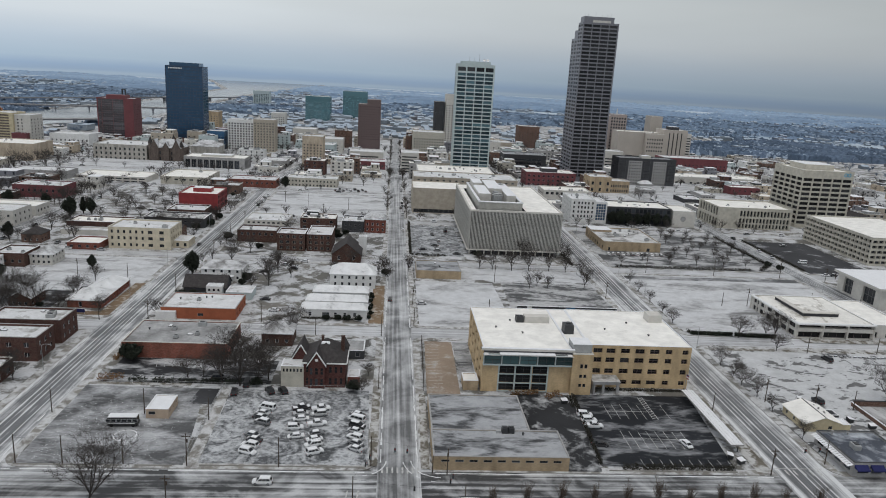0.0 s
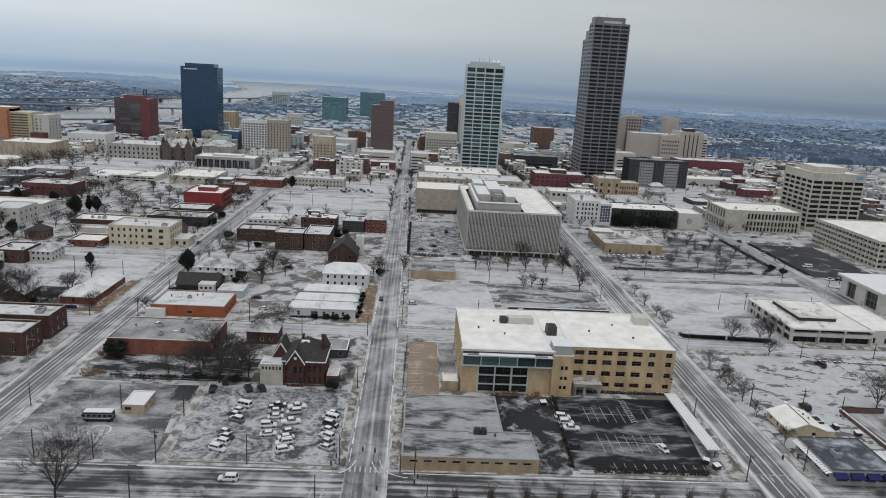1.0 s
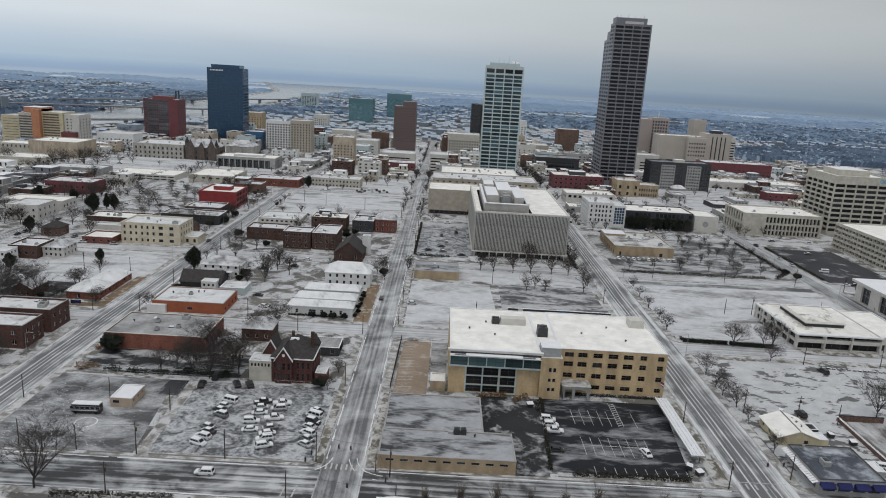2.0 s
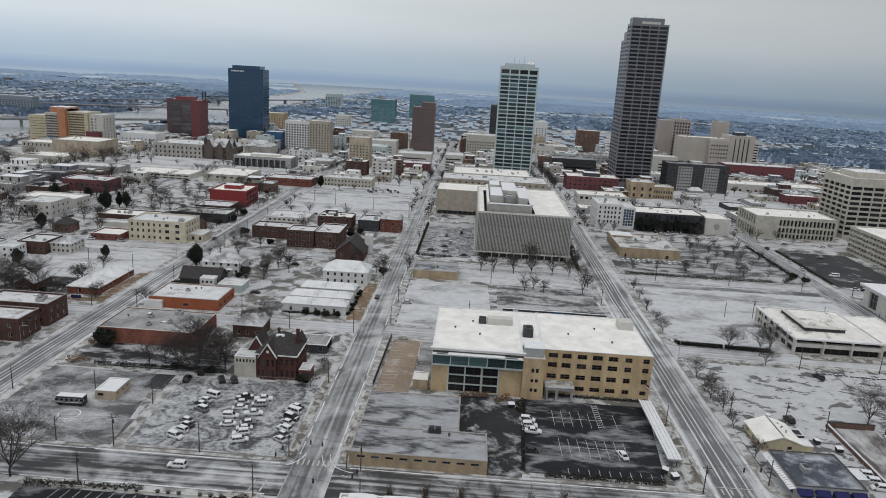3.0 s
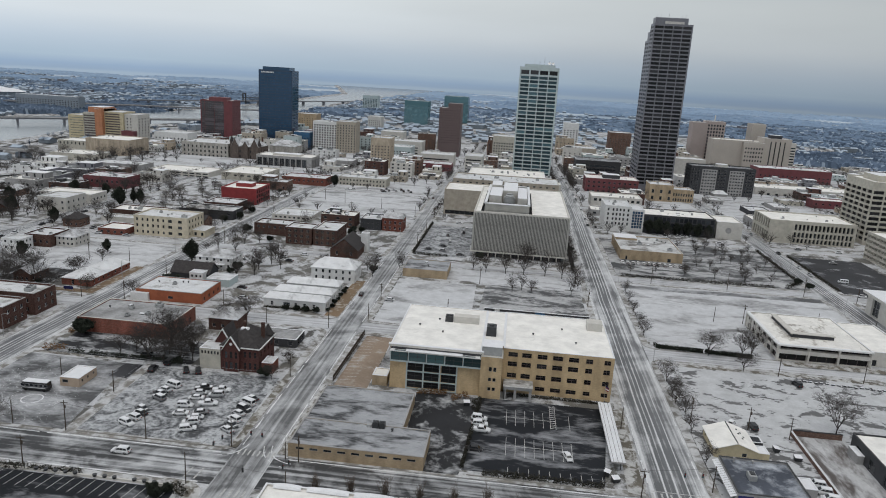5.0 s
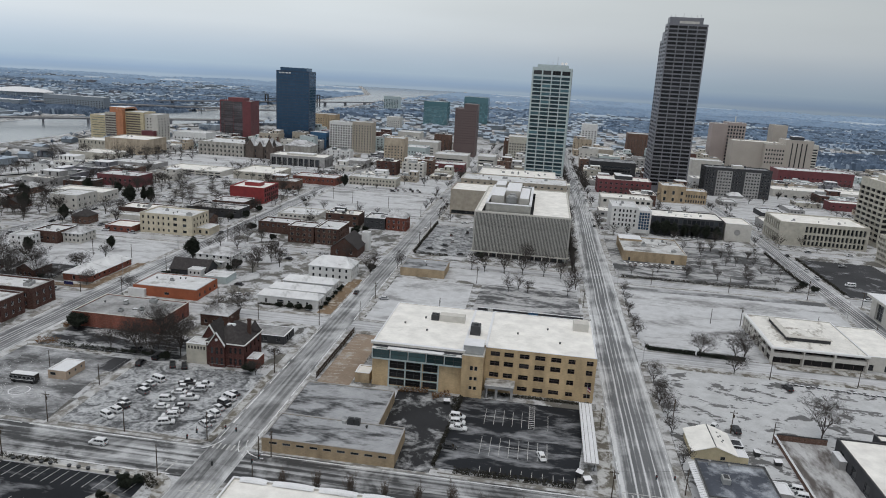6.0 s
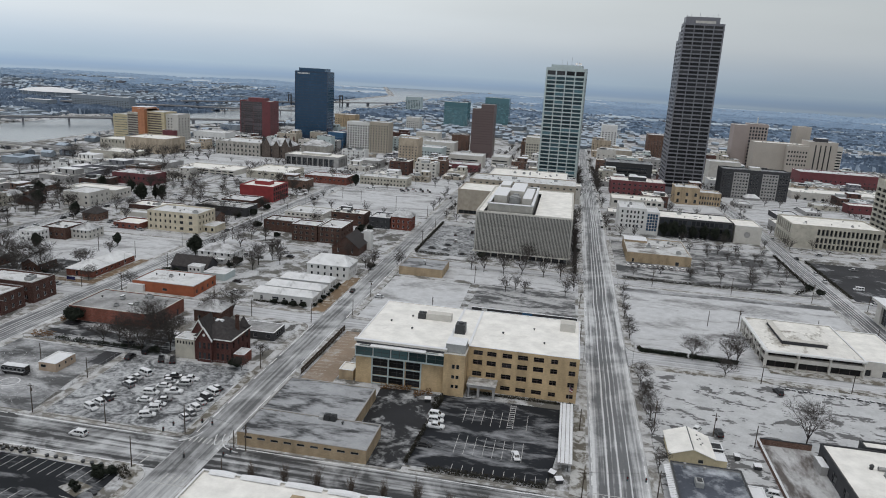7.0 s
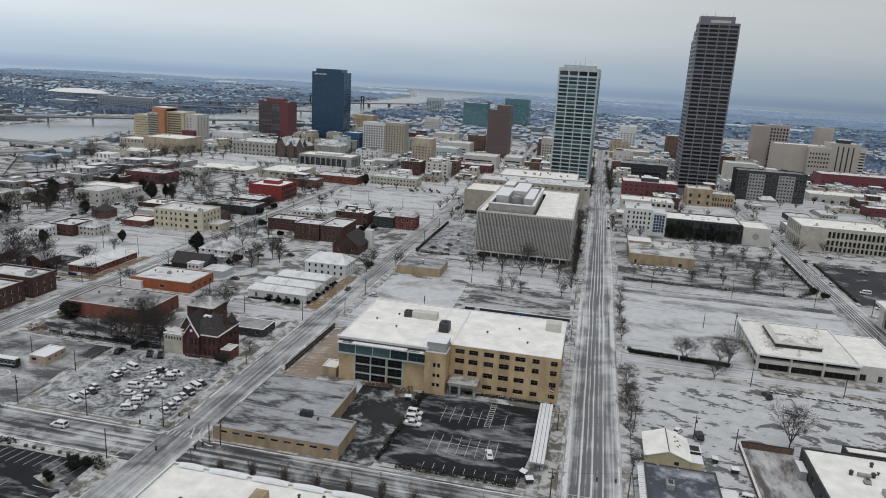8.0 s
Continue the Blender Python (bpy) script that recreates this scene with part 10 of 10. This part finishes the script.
# ---- bridges and the ramp by the river ----
def bridge(x0, y0, x1, y1, z, width, piers, label, truss=None):
    d = math.hypot(x1 - x0, y1 - y0)
    top = thing("bridge", label, "bridge", x0, y0, 0, math.degrees(math.atan2(y1 - y0, x1 - x0)))
    g = Geo()
    g.box(0, d, -width / 2, width / 2, z - 1.8, z, 0, 0, True)
    part("girder", g, M_GRANITE, top)
    g = Geo()
    g.box(0, d, -width / 2 + 0.6, width / 2 - 0.6, z, z + 0.1)
    part("deck", g, M_ROAD_XW, top)
    for s in (-1, 1):
        g = Geo()
        g.box(0, d, s * width / 2 - 0.2, s * width / 2 + 0.2, z, z + 1.0)
        part("parapet", g, M_CONC, top)
    for i in range(piers):
        g = Geo()
        x = d * (i + 0.5) / piers
        g.box(x - 1.4, x + 1.4, -width / 2 + 1, width / 2 - 1, 0, z - 1.8)
        g.box(x - 1.8, x + 1.8, -width / 2, width / 2, z - 3.2, z - 1.8)
        part("pier", g, M_GRANITE, top)
    if truss:
        a, b, h = truss
        n = 12
        for s in (-1, 1):
            g = Geo()
            y = s * (width / 2 - 0.3)
            g.tube((a, y, z + h), (b, y, z + h), 0.45, 0.45, 4)
            for i in range(n):
                xa, xb = a + (b - a) * i / n, a + (b - a) * (i + 1) / n
                g.tube((xa, y, z + (h if i % 2 else 0)), (xb, y, z + (0 if i % 2 else h)), 0.35, 0.35, 4)
                g.tube((xa, y, z), (xa, y, z + h), 0.3, 0.3, 4)
            part("truss", g, M_DARK_METAL, top, "dark steel truss side")
        for x in (a, b):
            g = Geo()
            for s in (-1, 1):
                g.box(x - 1.5, x + 1.5, s * width / 2 - 1.2, s * width / 2 + 1.2, 0, z + h * 2.4)
            g.box(x - 1.5, x + 1.5, -width / 2, width / 2, z + h * 2.1, z + h * 2.4)
            part("lift_tower", g, M_DARK_METAL, top, "dark steel lift tower")


bridge(-905, 898, -455, 1286, 10, 16, 9, "long pale road bridge over the river")
bridge(-884, 1657, -489, 2302, 11, 12, 9, "steel truss rail bridge with lift towers", (330, 520, 9))
bridge(-1017, 1392, -500, 1617, 10, 18, 9, "long low concrete highway bridge")
ramp = thing("highway_ramp", "curved elevated ramp with snowy deck", "road", -548, 676, 0)
for r0, r1, z0, z1, nm, m in ((38, 48, 5.0, 6.4, "ramp_slab", M_CONC), (38.6, 47.4, 6.4, 6.5, "ramp_deck", M_FIELD), (47.4, 48, 6.4, 7.4, "ramp_parapet", M_OFFWHITE), (38, 38.6, 6.4, 7.4, "ramp_parapet", M_OFFWHITE)):
    g = Geo()
    for i in range(28):
        a, b = radians(-100 + i * 8), radians(-100 + (i + 1) * 8)
        q = [(r * math.cos(t), r * math.sin(t)) for r, t in ((r0, a), (r1, a), (r1, b), (r0, b))]
        g.poly([(*p, z1) for p in q])
        for s in ((0, 3), (1, 2)):
            g.poly([(*q[s[0]], z0), (*q[s[1]], z0), (*q[s[1]], z1), (*q[s[0]], z1)])
    part(nm, g, m, ramp)
g = Geo()
g.box(-120, 110, 38.0, 47.0, 6.6, 8.0, 0, 0, True)
part("through_deck", g, M_CONC, ramp, "straight elevated roadway with a snowy deck")
g = Geo()
g.box(-120, 110, 38.6, 46.4, 8.0, 8.1)
part("deck_snow", g, M_FIELD, ramp)
for y in (38.0, 46.6):
    g = Geo()
    g.box(-120, 110, y, y + 0.4, 8.0, 9.0)
    part("ramp_parapet", g, M_CONC, ramp)
for i in range(9):
    g = Geo()
    g.box(-106 + i * 25, -104 + i * 25, 39, 46, 0, 6.6)
    part("pier", g, M_GRANITE, ramp)
for i in range(8):
    g = Geo()
    a = radians(-90 + i * 28)
    g.tube((43 * math.cos(a), 43 * math.sin(a), 0), (43 * math.cos(a), 43 * math.sin(a), 5.0), 1.0, 1.2, 8)
    part("pier", g, M_CONC, ramp)

# ---- white-roofed arena and flats across the river ----
ar = thing("arena", "far white-roofed oval arena with grey walls", "stadium", -1231, 1628, 0)
g, g2 = Geo(), Geo()
for i in range(40):
    a, b = 2 * math.pi * i / 40, 2 * math.pi * (i + 1) / 40
    ring = lambda r, z: [(78 * r * math.cos(a), 52 * r * math.sin(a), z), (78 * r * math.cos(b), 52 * r * math.sin(b), z)]
    p, q = ring(1, 0), ring(1, 15)
    g.poly([p[0], p[1], q[1], q[0]])
    e, c, d = ring(1.05, 15), ring(0.8, 20), ring(0.3, 24)
    g2.poly([e[0], e[1], c[1], c[0]])
    g2.poly([c[0], c[1], d[1], d[0]])
    g2.poly([d[0], d[1], (0, 0, 25)])
    if i % 2 == 0:
        r = ring(1.01, 0)[0]
        g3 = Geo()
        g3.box(r[0] - 0.9, r[0] + 0.9, r[1] - 0.9, r[1] + 0.9, 0, 15)
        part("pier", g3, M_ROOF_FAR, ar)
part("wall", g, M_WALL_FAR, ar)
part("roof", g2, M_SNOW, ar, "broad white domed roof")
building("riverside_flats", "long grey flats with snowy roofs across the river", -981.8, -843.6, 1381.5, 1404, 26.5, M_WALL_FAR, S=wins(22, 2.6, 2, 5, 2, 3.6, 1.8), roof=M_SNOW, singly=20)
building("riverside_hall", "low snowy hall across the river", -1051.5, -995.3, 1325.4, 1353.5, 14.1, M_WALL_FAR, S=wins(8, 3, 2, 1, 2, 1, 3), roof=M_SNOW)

# ---- far suburbs and woods ----
def in_view(x, y):
    a = math.degrees(math.atan2(x - 50, y))
    return -49 < a < 39


def wooded(x, y):
    """How thickly a place far off is wooded, about -1 to 1."""
    east = 0.10 if x > 250 else 0.0
    return noise.noise(Vector((x * 0.0016, y * 0.0022, 3.1))) + 0.45 * noise.noise(Vector((x * 0.006, y * 0.007, 1.7))) + east


far = random.Random(5)
g = Geo()
count = 0
while count < 2100:
    y = 1230 + 2100 * far.random() ** 1.5 if far.random() < 0.8 else far.uniform(250, 1300)
    x = 50 + y * far.uniform(-1.12, 0.80)
    if not in_view(x, y) or on_river(x, y, 35) or (-480 < x < 760 and y < 1260):
        continue
    if y > 1230 and wooded(x, y) > far.uniform(-0.1, 0.25):
        continue
    if x > 250 and far.random() < 0.62:
        continue
    big = far.random() < 0.16
    w, d, h = (far.uniform(18, 44), far.uniform(18, 50), far.uniform(4.5, 9)) if big else (far.uniform(8, 15), far.uniform(8, 14), far.uniform(3, 5))
    k = far.choice((1, 1, 2, 2, 3))
    z = land(x, y) - 0.5
    g.box(x, x + w, y, y + d, z, z + h, k)
    if big:
        g.box(x - 0.3, x + w + 0.3, y - 0.3, y + d + 0.3, z + h, z + h + 0.3, 0, 0.1)
        g.box(x + w * 0.3, x + w * 0.55, y + d * 0.3, y + d * 0.7, z + h + 0.3, z + h + 2.0, k)
    else:
        for s in (0, 1):
            g.poly([(x - 0.4, y - 0.4 if s == 0 else y + d + 0.4, z + h), (x + w + 0.4, y - 0.4 if s == 0 else y + d + 0.4, z + h), (x + w + 0.4, y + d / 2, z + h + 2.4), (x - 0.4, y + d / 2, z + h + 2.4)])
        for xx in (x, x + w):
            g.poly([(xx, y, z + h), (xx, y + d, z + h), (xx, y + d / 2, z + h + 2.3)], k)
    count += 1
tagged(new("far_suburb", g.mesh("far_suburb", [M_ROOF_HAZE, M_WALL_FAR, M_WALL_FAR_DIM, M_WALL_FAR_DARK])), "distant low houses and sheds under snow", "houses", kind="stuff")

# single bare trees at the edge of the town
edge = Geo()
count = tries = 0
while count < 520 and tries < 90000:
    tries += 1
    y = 450 + 1300 * far.random()
    x = 50 + y * far.uniform(-1.12, 0.80)
    if not in_view(x, y) or on_river(x, y, 10) or (-460 < x < 700 and y < 1230):
        continue
    if wooded(x, y) < far.uniform(-0.3, 0.2):
        continue
    k, a, z = far.uniform(0.7, 1.2), far.uniform(0, 6.28), land(x, y) - 0.4
    ca, sa = math.cos(a) * k, math.sin(a) * k
    for f in far.choice(light_tree):
        edge.poly([(x + ca * p[0] - sa * p[1], y + sa * p[0] + ca * p[1], p[2] * k + z) for p in f])
    count += 1
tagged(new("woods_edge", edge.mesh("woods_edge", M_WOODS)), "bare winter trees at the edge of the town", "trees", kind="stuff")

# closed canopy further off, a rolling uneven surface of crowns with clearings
# each band's material is paler than the last, to paint the haze of distance
for nm, m, y0, y1 in (("near_woods", M_WOODS, 1235, 1750), ("frosted_woods", M_WOODS_HAZE_MID, 1750, 2700), ("pale_woods", M_WOODS_PALE, 2700, 3500), ("far_woods", M_WOODS_HAZY, 3500, 4550)):
    g, y, above = Geo(), y0, None
    while y < y1:
        step = y * 0.0036
        row = []
        edge_row = y == y0 or y + step >= y1
        for i in range(int(y * 1.92 / step) + 1):
            x = 50 - 1.12 * y + i * step * 1.0
            k = min(1.0, max(0.0, (wooded(x, y) + (0.13 if x > 250 else 0.04) + far.uniform(-0.16, 0.16)) * 4.0))
            if edge_row or on_river(x, y, 22) or (-480 < x < 420 and y < 1500):
                k = 0.0
            z = land(x, y) - 1.5 + k * (7.5 + far.uniform(-3.4, 3.4) + 3.0 * noise.noise(Vector((x * 0.02, y * 0.02, 0))))
            row.append((x + far.uniform(-0.3, 0.3) * step, y + far.uniform(-0.3, 0.3) * step, z, k))
        if above:
            scale_x = (len(above) - 1) / max(1, len(row) - 1)
            for i in range(len(row) - 1):
                j = min(len(above) - 2, round(i * scale_x))
                quad = (above[j], above[j + 1], row[i + 1], row[i])
                if max(q[3] for q in quad) > 0.02:
                    patch = 0.5 + noise.noise(Vector((quad[0][0] * 0.012, quad[0][1] * 0.006, 7.0)))
                    dice = far.random()
                    clump = noise.noise(Vector((quad[0][0] * 0.03, quad[0][1] * 0.015, 2.0))) + 0.4 * dice
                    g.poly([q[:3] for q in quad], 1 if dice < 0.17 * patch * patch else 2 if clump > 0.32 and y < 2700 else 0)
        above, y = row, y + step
    tagged(new(nm, g.mesh(nm, [m, M_WOODS_SNOW, M_WOODS_DARK])), "bare winter woods beyond the town tinted with painted haze", "woods", kind="stuff")
